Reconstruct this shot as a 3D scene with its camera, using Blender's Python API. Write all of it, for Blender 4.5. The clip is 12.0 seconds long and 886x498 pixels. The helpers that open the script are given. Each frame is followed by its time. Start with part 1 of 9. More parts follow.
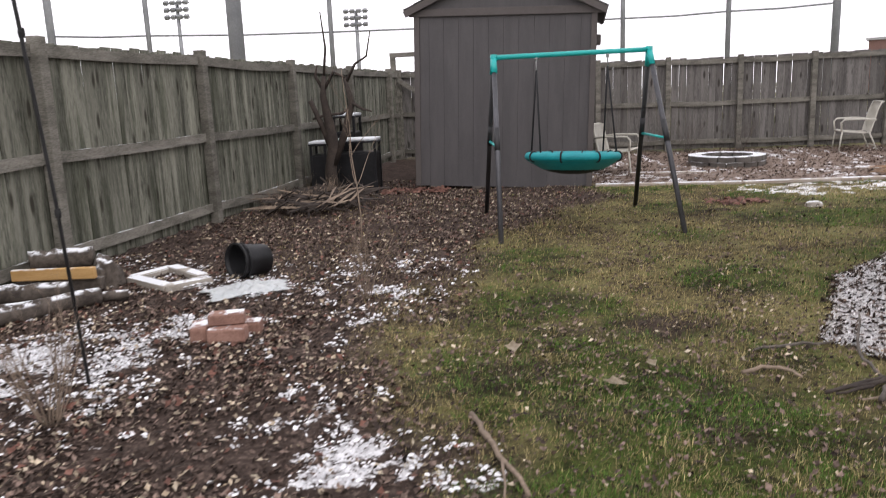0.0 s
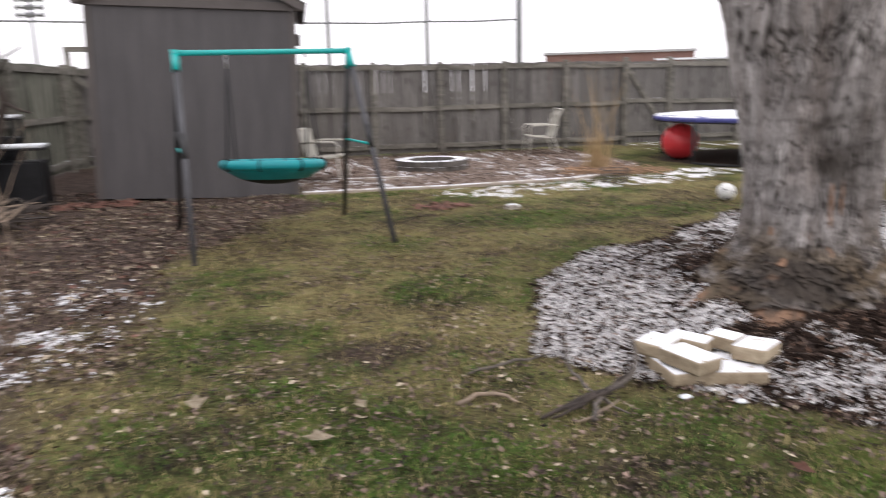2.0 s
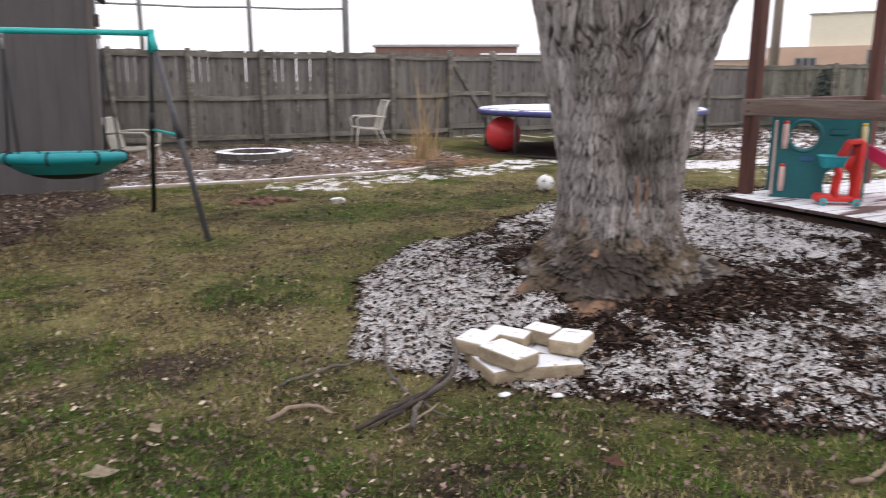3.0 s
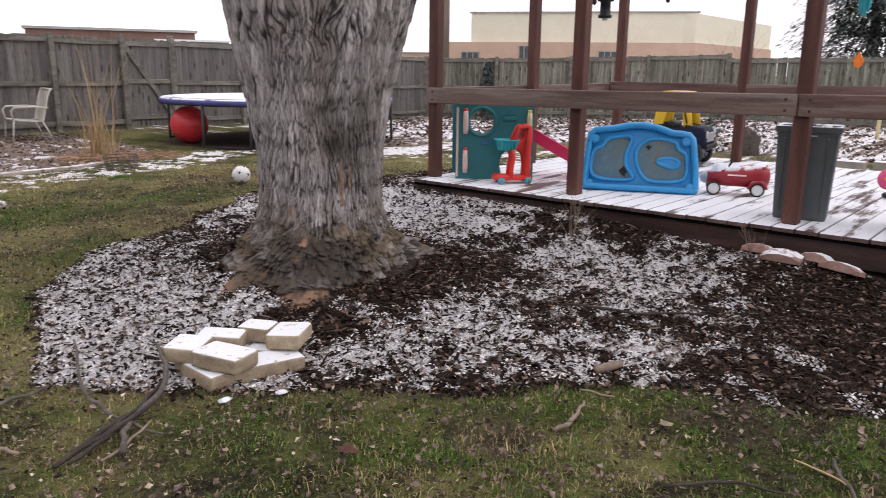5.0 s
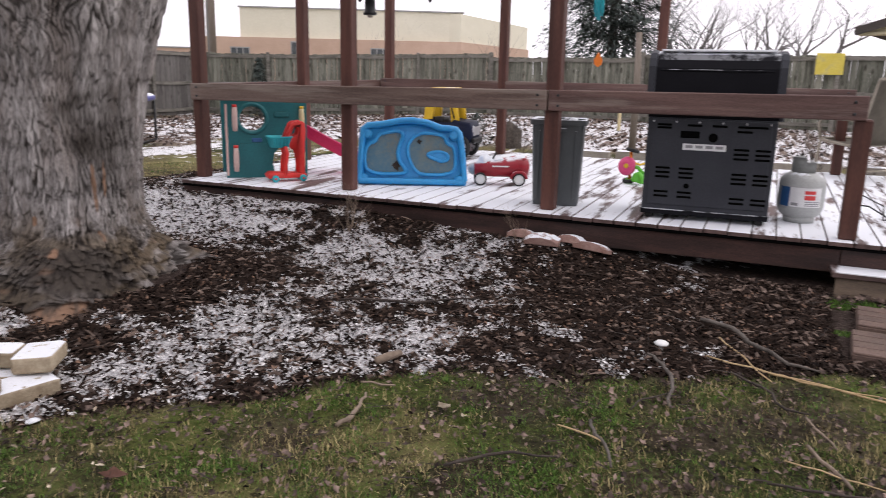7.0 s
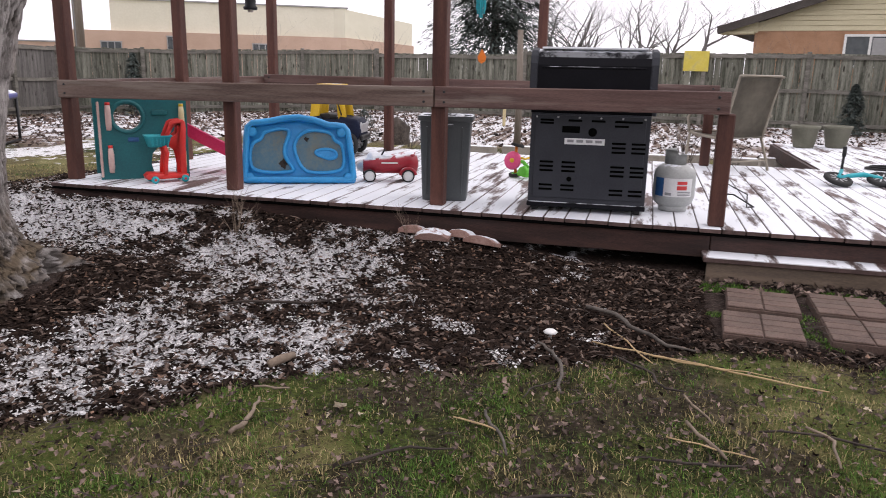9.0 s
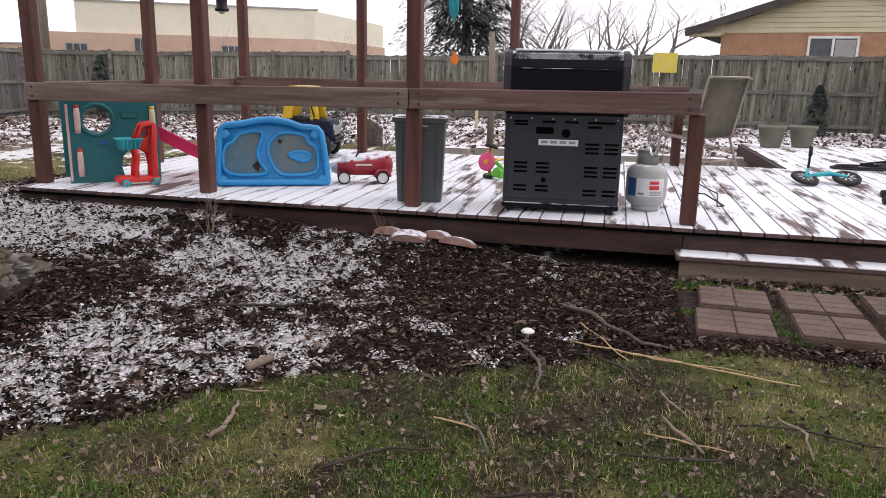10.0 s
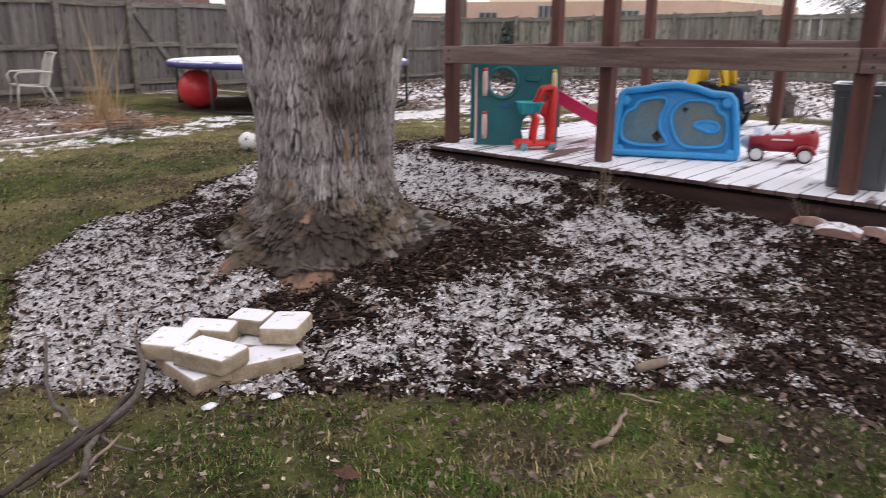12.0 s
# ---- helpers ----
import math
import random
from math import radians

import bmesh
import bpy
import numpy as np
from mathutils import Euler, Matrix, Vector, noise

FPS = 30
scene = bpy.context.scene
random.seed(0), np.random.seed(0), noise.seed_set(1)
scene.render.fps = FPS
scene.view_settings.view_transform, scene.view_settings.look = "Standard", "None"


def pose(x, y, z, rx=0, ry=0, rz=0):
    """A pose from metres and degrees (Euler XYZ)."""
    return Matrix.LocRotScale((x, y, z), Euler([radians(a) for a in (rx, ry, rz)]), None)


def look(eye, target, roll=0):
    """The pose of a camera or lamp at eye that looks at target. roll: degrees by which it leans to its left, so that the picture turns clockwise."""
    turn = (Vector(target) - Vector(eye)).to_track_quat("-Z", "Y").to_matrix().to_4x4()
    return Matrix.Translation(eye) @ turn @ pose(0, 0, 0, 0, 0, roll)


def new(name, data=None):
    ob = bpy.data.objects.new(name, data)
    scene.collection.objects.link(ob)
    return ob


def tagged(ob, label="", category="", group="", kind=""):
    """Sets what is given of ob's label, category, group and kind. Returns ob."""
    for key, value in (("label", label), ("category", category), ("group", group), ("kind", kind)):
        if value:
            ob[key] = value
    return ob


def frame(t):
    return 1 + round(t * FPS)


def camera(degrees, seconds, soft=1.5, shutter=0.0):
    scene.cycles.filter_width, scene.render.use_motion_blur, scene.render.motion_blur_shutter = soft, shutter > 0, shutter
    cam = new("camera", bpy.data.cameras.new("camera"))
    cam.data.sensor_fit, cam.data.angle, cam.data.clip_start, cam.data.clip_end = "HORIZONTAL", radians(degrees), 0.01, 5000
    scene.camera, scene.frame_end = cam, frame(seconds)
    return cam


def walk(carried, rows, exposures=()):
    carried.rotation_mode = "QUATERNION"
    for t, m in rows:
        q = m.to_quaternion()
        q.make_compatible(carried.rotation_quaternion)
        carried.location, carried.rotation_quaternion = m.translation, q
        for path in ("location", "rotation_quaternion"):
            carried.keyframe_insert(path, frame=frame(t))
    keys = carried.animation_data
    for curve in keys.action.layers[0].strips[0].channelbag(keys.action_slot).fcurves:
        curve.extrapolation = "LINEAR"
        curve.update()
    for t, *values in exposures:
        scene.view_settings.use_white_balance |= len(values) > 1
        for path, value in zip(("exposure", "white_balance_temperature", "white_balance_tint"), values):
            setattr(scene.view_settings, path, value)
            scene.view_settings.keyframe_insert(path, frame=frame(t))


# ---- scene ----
cam = camera(61.3, 12.0, 0.9, 0.5)
PATH = [
    (0, (-0.176, -0.729, 1.295), (-0.45, 1.211, 0.894), -2.4),
    (0.5, (-0.067, -0.615, 1.312), (-0.315, 1.339, 0.963), -1.6),
    (1, (0.001, -0.506, 1.296), (-0.174, 1.452, 0.931), -0.9),
    (1.5, (-0.036, -0.349, 1.294), (-0.029, 1.616, 0.922), 0.6),
    (2, (-0.021, -0.163, 1.271), (0.437, 1.74, 0.858), -1.3),
    (2.5, (0.062, -0.058, 1.263), (0.785, 1.75, 0.805), -0.9),
    (3, (0.131, -0.014, 1.263), (0.998, 1.733, 0.823), -0.1),
    (3.5, (0.132, 0.043, 1.262), (1.292, 1.609, 0.81), 0.1),
    (3.7, (0.132, 0.05, 1.261), (1.379, 1.547, 0.805), 0.1),
    (5.3, (0.125, 0.077, 1.245), (1.658, 1.277, 0.786), 0.9),
    (5.5, (0.125, 0.077, 1.244), (1.695, 1.229, 0.787), 1.0),
    (6, (0.133, 0.068, 1.244), (1.79, 1.09, 0.786), 1.0),
    (6.5, (0.141, 0.056, 1.244), (1.869, 0.956, 0.793), 1.2),
    (7, (0.153, 0.038, 1.24), (1.94, 0.81, 0.78), 1.2),
    (7.5, (0.154, 0.028, 1.241), (1.989, 0.676, 0.781), 1.3),
    (7.7, (0.154, 0.028, 1.241), (2.001, 0.639, 0.779), 1.3),
    (9.3, (0.147, 0.037, 1.245), (2.038, 0.491, 0.781), 1.3),
    (9.5, (0.146, 0.039, 1.245), (2.044, 0.465, 0.781), 1.3),
    (10, (0.131, 0.052, 1.244), (2.03, 0.481, 0.786), 1.2),
    (10.5, (0.121, 0.09, 1.239), (1.988, 0.639, 0.774), 0.9),
    (11, (0.153, 0.162, 1.223), (1.907, 0.978, 0.713), 0.5),
    (11.5, (0.302, 0.269, 1.212), (1.886, 1.374, 0.693), 0.2),
    (12, (0.454, 0.352, 1.207), (1.892, 1.627, 0.653), 0.2),
]
walk(cam, [(t, look(e, g, r)) for t, e, g, r in PATH], [(0.0, 0.18, 6500, 10), (0.5, 0.42, 6500, 10), (1.5, 0.35, 6500, 10), (2.5, 0.25, 6500, 10), (3.5, 0.06, 6500, 12), (5.0, 0.0, 6500, 13), (9.5, 0.0, 6500, 13), (12.0, 0.0, 6500, 14)])

# ---- world and light: low winter overcast ----
world = bpy.data.worlds.new("overcast")
scene.world = world
world.use_nodes = True
wn, wl = world.node_tree.nodes, world.node_tree.links
wn.clear()
w_out = wn.new("ShaderNodeOutputWorld")
w_bg = wn.new("ShaderNodeBackground")
w_sky = wn.new("ShaderNodeTexSky")
w_sky.sky_type = "NISHITA"
w_sky.sun_disc = False
w_sky.sun_elevation = radians(38)
w_sky.sun_rotation = radians(150)
w_sky.dust_density = 4.0
w_mix = wn.new("ShaderNodeMix")
w_mix.data_type = "RGBA"
w_mix.inputs["Factor"].default_value = 0.94
w_mix.inputs["B"].default_value = (10.65, 10.25, 10.8, 1)
wl.new(w_sky.outputs["Color"], w_mix.inputs["A"])
wl.new(w_mix.outputs["Result"], w_bg.inputs["Color"])
w_bg.inputs["Strength"].default_value = 0.125
wl.new(w_bg.outputs["Background"], w_out.inputs["Surface"])
sun_data = bpy.data.lights.new("sun", "SUN")
sun_data.energy = 0.6
sun_data.angle = radians(40)
sun_data.color = (1.0, 0.97, 0.93)
sun = new("sun", sun_data)
sun.matrix_world = look((0, 0, 20), (-5, 8.5, 7))


# ---- numpy noise ----
def lattice(ix, iy, seed):
    h = (ix.astype(np.int64) * 374761393 + iy.astype(np.int64) * 668265263 + seed * 974634777) & 0x7FFFFFFF
    h = ((h ^ (h >> 13)) * 1274126177) & 0x7FFFFFFF
    h = ((h ^ (h >> 15)) * 2246822519) & 0x7FFFFFFF
    return (h ^ (h >> 16)) % 65536 / 65535.0


def vnoise(x, y, seed=0):
    x, y = np.asarray(x, float), np.asarray(y, float)
    ix, iy = np.floor(x), np.floor(y)
    fx, fy = x - ix, y - iy
    fx, fy = fx * fx * (3 - 2 * fx), fy * fy * (3 - 2 * fy)
    a, b = lattice(ix, iy, seed), lattice(ix + 1, iy, seed)
    c, d = lattice(ix, iy + 1, seed), lattice(ix + 1, iy + 1, seed)
    return (a + (b - a) * fx) * (1 - fy) + (c + (d - c) * fx) * fy


def fbm(x, y, octaves=4, seed=0):
    total, amp, norm = 0.0, 1.0, 0.0
    x, y = np.asarray(x, float), np.asarray(y, float)
    for k in range(octaves):
        total = total + amp * vnoise(x * 2 ** k, y * 2 ** k, seed + 17 * k)
        norm += amp
        amp *= 0.5
    return total / norm


def smooth(a, b, v):
    t = np.clip((np.asarray(v, float) - a) / (b - a), 0, 1)
    return t * t * (3 - 2 * t)


def poly_signed(x, y, poly):
    """Distance to a polygon's edge, positive inside."""
    x, y = np.asarray(x, float), np.asarray(y, float)
    best = np.full(x.shape, 1e9)
    inside = np.zeros(x.shape, bool)
    for (ax, ay), (bx, by) in zip(poly, poly[1:] + poly[:1]):
        dx, dy = bx - ax, by - ay
        t = np.clip(((x - ax) * dx + (y - ay) * dy) / (dx * dx + dy * dy), 0, 1)
        best = np.minimum(best, np.hypot(x - ax - t * dx, y - ay - t * dy))
        if ay != by:
            cross = (ay > y) != (by > y)
            inside ^= cross & (x < (bx - ax) * (y - ay) / (by - ay) + ax)
    return np.where(inside, best, -best)


# ---- plan ----
TREE = (3.135, 3.615)
DECK_Z = 0.30
DECK_X0, DECK_X1, DECK_Y0, DECK_Y1 = 5.13, 8.95, -4.2, 4.66
MULCH = [(1.22, 3.15), (1.5, 3.9), (1.85, 4.47), (2.43, 5.08), (3.34, 5.55), (4.56, 6.46), (5.6, 6.7), (7, 6.2), (9.5, 5), (9.5, -2.2),
         (3.45, -2.2), (3.57, -1.18), (3.6, -0.32), (3.3, 0.29), (3.05, 0.83), (2.88, 1.23), (2.42, 1.65), (1.95, 2.22), (1.5, 2.72)]
LITTER = [(-9, -6), (-0.2, -6), (-0.25, 1.2), (-0.4, 1.6), (-0.72, 1.95), (-1.0, 2.76), (-0.84, 3.79), (-0.85, 4.71), (-0.9, 5.6), (-0.2, 7.2),
          (0.45, 8.4), (0.5, 9.5), (0.5, 15.2), (-9, 15.2)]
BED = [(0.45, 9.6), (4.2, 9.6), (5.3, 10.2), (6.2, 11.4), (6.4, 15.2), (0.45, 15.2)]
SNOW_STRIP = [(2.15, 8.85), (2.9, 8.25), (4.2, 8.6), (5.4, 8.9), (6.6, 9.3), (9, 9.6), (10.5, 10.2), (10.5, 11), (7, 10.6), (5.2, 9.9), (4.2, 9.5), (2.4, 9.5)]
FAR_BED = [(9.2, 9.0), (12.5, 9.0), (12.8, -9), (22, -9), (23, 8.5), (18.5, 16.2), (11.5, 15.0), (11.5, 12.5)]


def gz(x, y):
    """Height of the ground."""
    x, y = np.asarray(x, float), np.asarray(y, float)
    r = np.hypot(x - TREE[0], y - TREE[1])
    z = 0.09 * smooth(1.5, 0.45, r)
    z = z + (0.10 + 0.095 * smooth(1.6, 3.2, y)) * smooth(4.2, 5.15, x) * smooth(0.2, 1.4, y) * smooth(6.5, 5.0, y) * smooth(10.5, 9.0, x)
    z = z - 0.16 * smooth(8, 19, x) * smooth(7, 15, y)
    z = z + 0.035 * (fbm(x * 1.3, y * 1.3, 3, 5) - 0.5) * smooth(60, 20, np.hypot(x, y))
    z = z + 0.022 * (fbm(x * 7, y * 7, 2, 9) - 0.5) * smooth(14, 7, np.hypot(x - 2, y - 4))
    return z


def g0(x, y):
    return float(gz(np.array([x]), np.array([y]))[0])


# ---- building helpers ----
def part(name, bm, material, parent=None, label="", shade=False):
    me = bpy.data.meshes.new(name)
    bm.to_mesh(me)
    bm.free()
    ob = new(name, me)
    me.materials.append(material)
    if shade:
        me.polygons.foreach_set("use_smooth", np.ones(len(me.polygons), bool))
        me.update()
    if parent is not None:
        ob.parent = parent
    if label:
        tagged(ob, label)
    return ob


def thing(name, m, label, category, group="", kind=""):
    ob = new(name)
    ob.empty_display_size = 0.1
    ob.matrix_world = m
    return tagged(ob, label, category, group, kind)


def solo(name, bm, material, m, label, category, group="", kind="", shade=False):
    ob = part(name, bm, material, None, "", shade)
    ob.matrix_world = m
    return tagged(ob, label, category, group, kind)


def box(bm, c, s, rot=None, bev=0.0, seg=1):
    r = bmesh.ops.create_cube(bm, size=1.0)
    vs = r["verts"]
    m = Matrix.Translation(c) @ (rot.to_4x4() if rot is not None else Matrix.Identity(4)) @ Matrix.Diagonal((*s, 1))
    bmesh.ops.transform(bm, matrix=m, verts=vs)
    if bev:
        es = list({e for v in vs for e in v.link_edges})
        bmesh.ops.bevel(bm, geom=es, offset=bev, segments=seg, affect="EDGES", profile=0.6)
    return bm


def boxed(c, s, rot=None, bev=0.0, seg=1):
    return box(bmesh.new(), c, s, rot, bev, seg)


def rz(deg):
    return Matrix.Rotation(radians(deg), 3, "Z")


def rxyz(a, b, c):
    return Euler((radians(a), radians(b), radians(c))).to_matrix()


def tube(bm, pts, r, n=8, cap=True):
    """A round tube along points; r one radius or one a point."""
    pts = [Vector(p) for p in pts]
    rs = [float(v) for v in r] if hasattr(r, "__len__") else [float(r)] * len(pts)
    rings = []
    up = None
    for i, p in enumerate(pts):
        d = (pts[min(i + 1, len(pts) - 1)] - pts[max(i - 1, 0)]).normalized()
        if up is None:
            up = d.orthogonal().normalized()
        else:
            up = (up - d * up.dot(d))
            up = up.normalized() if up.length > 1e-6 else d.orthogonal().normalized()
        side = d.cross(up)
        rings.append([bm.verts.new(p + rs[i] * (math.cos(2 * math.pi * k / n) * up + math.sin(2 * math.pi * k / n) * side)) for k in range(n)])
    for a, b in zip(rings, rings[1:]):
        for k in range(n):
            bm.faces.new((a[k], a[(k + 1) % n], b[(k + 1) % n], b[k]))
    if cap:
        bm.faces.new(rings[0][::-1])
        bm.faces.new(rings[-1])
    return bm


def tubed(pts, r, n=8):
    return tube(bmesh.new(), pts, r, n)


def lathe(bm, prof, n=24, c=(0, 0, 0), rot=None):
    """Turns (radius, height) pairs about z."""
    c = Vector(c)
    rings = []
    for rr, z in prof:
        if rr < 1e-5:
            v = Vector((0, 0, z))
            rings.append([bm.verts.new(c + (rot @ v if rot is not None else v))])
        else:
            ring = []
            for k in range(n):
                v = Vector((rr * math.cos(2 * math.pi * k / n), rr * math.sin(2 * math.pi * k / n), z))
                ring.append(bm.verts.new(c + (rot @ v if rot is not None else v)))
            rings.append(ring)
    for a, b in zip(rings, rings[1:]):
        if len(a) == 1 and len(b) == 1:
            continue
        for k in range(n):
            k2 = (k + 1) % n
            if len(a) == 1:
                bm.faces.new((a[0], b[k2], b[k]))
            elif len(b) == 1:
                bm.faces.new((a[k], a[k2], b[0]))
            else:
                bm.faces.new((a[k], a[k2], b[k2], b[k]))
    return bm


def lathed(prof, n=24, c=(0, 0, 0), rot=None):
    return lathe(bmesh.new(), prof, n, c, rot)


def prism(bm, outline, depth, m=None, bev=0.0, seg=2):
    """A plate: outline in local x, z; thickness along y (0 to depth)."""
    m = m or Matrix.Identity(4)
    a = [bm.verts.new(m @ Vector((x, 0, z))) for x, z in outline]
    b = [bm.verts.new(m @ Vector((x, depth, z))) for x, z in outline]
    f1, f2 = bm.faces.new(a), bm.faces.new(b[::-1])
    n = len(a)
    for k in range(n):
        bm.faces.new((a[k], b[k], b[(k + 1) % n], a[(k + 1) % n]))
    if bev:
        es = list({e for f in (f1, f2) for e in f.edges})
        bmesh.ops.bevel(bm, geom=es, offset=bev, segments=seg, affect="EDGES", profile=0.5)
    bmesh.ops.recalc_face_normals(bm, faces=bm.faces[:])
    return bm


def prismed(outline, depth, m=None, bev=0.0, seg=2):
    return prism(bmesh.new(), outline, depth, m, bev, seg)


def circle(cx, cz, r, n=24, a0=0.0, a1=360.0):
    return [(cx + r * math.cos(radians(a0 + (a1 - a0) * k / n)), cz + r * math.sin(radians(a0 + (a1 - a0) * k / n))) for k in range(n)]


def round_rect(w, h, r, n=5, cx=0.0, cz=0.0):
    out = []
    for sx, sz, a in ((1, 1, 0), (-1, 1, 90), (-1, -1, 180), (1, -1, 270)):
        for k in range(n + 1):
            t = radians(a + 90 * k / n)
            out.append((cx + sx * (w / 2 - r) + r * math.cos(t), cz + sz * (h / 2 - r) + r * math.sin(t)))
    return out


def mesh_arrays(name, verts, faces, material, smooth_shade=False):
    """A mesh from whole arrays; all faces have the same number of corners."""
    me = bpy.data.meshes.new(name)
    nf, k = faces.shape
    me.vertices.add(len(verts))
    me.vertices.foreach_set("co", np.ascontiguousarray(verts, dtype=np.float32).ravel())
    me.loops.add(nf * k)
    me.loops.foreach_set("vertex_index", np.ascontiguousarray(faces, dtype=np.int32).ravel())
    me.polygons.add(nf)
    me.polygons.foreach_set("loop_start", np.arange(0, nf * k, k, dtype=np.int32))
    if smooth_shade:
        me.polygons.foreach_set("use_smooth", np.ones(nf, bool))
    me.update(calc_edges=True)
    me.materials.append(material)
    return new(name, me)


def scatter(name, tv, tf, pos, yaw, tilt, scale, material, label, category, roll=None, smooth_shade=False):
    """Many small pieces of one template in one object of kind stuff."""
    tv = np.array(tv, float)
    tf = np.array(tf, int)
    n = len(pos)
    sc = np.asarray(scale, float)
    if sc.ndim == 1:
        sc = np.repeat(sc[:, None], 3, 1)
    p = tv[None] * sc[:, None, :]
    roll = np.zeros(n) if roll is None else roll
    c, s = np.cos(roll)[:, None], np.sin(roll)[:, None]
    x, y, z = p[..., 0], p[..., 1], p[..., 2]
    x, z = x * c + z * s, -x * s + z * c
    c, s = np.cos(tilt)[:, None], np.sin(tilt)[:, None]
    y, z = y * c - z * s, y * s + z * c
    c, s = np.cos(yaw)[:, None], np.sin(yaw)[:, None]
    x, y = x * c - y * s, x * s + y * c
    v = np.stack([x, y, z], -1) + np.asarray(pos)[:, None, :]
    f = tf[None] + (np.arange(n) * len(tv))[:, None, None]
    ob = mesh_arrays(name, v.reshape(-1, 3), f.reshape(-1, tf.shape[1]), material, smooth_shade)
    return tagged(ob, label, category, kind="stuff")


# ---- materials ----
def surf(name, c1, c2, rough=0.7, scale=3.0, fine=40.0, bump=0.15, metal=0.0, stretch=(1, 1, 1), rand=0.0, island=0.0, snow=0.0, snow_scale=9.0,
         stain=None, stain_scale=1.2, stain_amount=0.5, spec=0.5, world_coords=False, rough_var=0.15, snow_stretch=None):
    """A surface with coarse and fine variation, relief, optional stains and thin snow on upward faces."""
    m = bpy.data.materials.new(name)
    m.use_nodes = True
    n, l = m.node_tree.nodes, m.node_tree.links
    b = n["Principled BSDF"]
    tc = n.new("ShaderNodeTexCoord")
    mp = n.new("ShaderNodeMapping")
    mp.inputs["Scale"].default_value = stretch
    geo = n.new("ShaderNodeNewGeometry")
    l.new(geo.outputs["Position"] if world_coords else tc.outputs["Object"], mp.inputs["Vector"])
    vec = mp.outputs["Vector"]
    if rand or island:
        oi = n.new("ShaderNodeObjectInfo")
        off = n.new("ShaderNodeVectorMath")
        off.operation = "MULTIPLY_ADD"
        comb = n.new("ShaderNodeCombineXYZ")
        src = oi.outputs["Random"] if rand else geo.outputs["Random Per Island"]
        for k in range(3):
            l.new(src, comb.inputs[k])
        l.new(comb.outputs["Vector"], off.inputs[0])
        off.inputs[1].default_value = (37.0, 91.0, 53.0)
        l.new(vec, off.inputs[2])
        vec = off.outputs["Vector"]

    def noise_tex(s, det=5.0, r=0.6):
        t = n.new("ShaderNodeTexNoise")
        t.inputs["Scale"].default_value = s
        t.inputs["Detail"].default_value = det
        t.inputs["Roughness"].default_value = r
        l.new(vec, t.inputs["Vector"])
        return t.outputs["Fac"]

    def math_n(op, a, bb):
        t = n.new("ShaderNodeMath")
        t.operation = op
        for k, v in enumerate((a, bb)):
            if isinstance(v, (int, float)):
                t.inputs[k].default_value = v
            else:
                l.new(v, t.inputs[k])
        return t.outputs[0]

    def mix(fac, a, bb):
        t = n.new("ShaderNodeMix")
        t.data_type = "RGBA"
        for key, v in (("Factor", fac), ("A", a), ("B", bb)):
            if isinstance(v, (int, float)):
                t.inputs[key].default_value = v
            elif isinstance(v, tuple):
                t.inputs[key].default_value = (*v, 1)
            else:
                l.new(v, t.inputs[key])
        return t.outputs["Result"]

    def ramp(fac, lo, hi):
        t = n.new("ShaderNodeMapRange")
        t.interpolation_type = "SMOOTHSTEP"
        t.inputs["From Min"].default_value = lo
        t.inputs["From Max"].default_value = hi
        l.new(fac, t.inputs["Value"])
        return t.outputs["Result"]

    coarse, finef = noise_tex(scale), noise_tex(fine, 3.0)
    blend = math_n("ADD", math_n("MULTIPLY", coarse, 0.6), math_n("MULTIPLY", finef, 0.4))
    col = mix(ramp(blend, 0.33, 0.67), c1, c2)
    if stain is not None:
        col = mix(math_n("MULTIPLY", ramp(noise_tex(stain_scale, 6.0, 0.7), 0.48, 0.68), stain_amount), col, stain)
    if rand or island:
        hsv = n.new("ShaderNodeHueSaturation")
        l.new(col, hsv.inputs["Color"])
        amount = rand or island
        l.new(math_n("ADD", math_n("MULTIPLY", src, 2 * amount), 1 - amount), hsv.inputs["Value"])
        col = hsv.outputs["Color"]
    rg = math_n("ADD", math_n("MULTIPLY", coarse, rough_var), rough - rough_var / 2)
    if snow:
        sep = n.new("ShaderNodeSeparateXYZ")
        l.new(geo.outputs["Normal"], sep.inputs["Vector"])
        up = ramp(sep.outputs["Z"], 0.55, 0.85)
        sn = n.new("ShaderNodeTexNoise")
        sn.inputs["Scale"].default_value = snow_scale
        sn.inputs["Detail"].default_value = 8.0
        sn.inputs["Roughness"].default_value = 0.65
        if snow_stretch:
            sm = n.new("ShaderNodeMapping")
            sm.inputs["Scale"].default_value = snow_stretch
            l.new(geo.outputs["Position"], sm.inputs["Vector"])
            l.new(sm.outputs["Vector"], sn.inputs["Vector"])
        else:
            l.new(geo.outputs["Position"], sn.inputs["Vector"])
        cover = math_n("MULTIPLY", up, ramp(sn.outputs["Fac"], 0.62 - 0.4 * snow, 0.70 - 0.36 * snow))
        col = mix(cover, col, (0.8, 0.82, 0.86))
        rg = math_n("MAXIMUM", rg, math_n("MULTIPLY", cover, 0.8))
    l.new(col, b.inputs["Base Color"])
    l.new(rg, b.inputs["Roughness"])
    b.inputs["Metallic"].default_value = metal
    b.inputs["Specular IOR Level"].default_value = spec
    if bump:
        bn = n.new("ShaderNodeBump")
        bn.inputs["Strength"].default_value = bump
        bn.inputs["Distance"].default_value = 0.01
        l.new(blend, bn.inputs["Height"])
        l.new(bn.outputs["Normal"], b.inputs["Normal"])
    return m


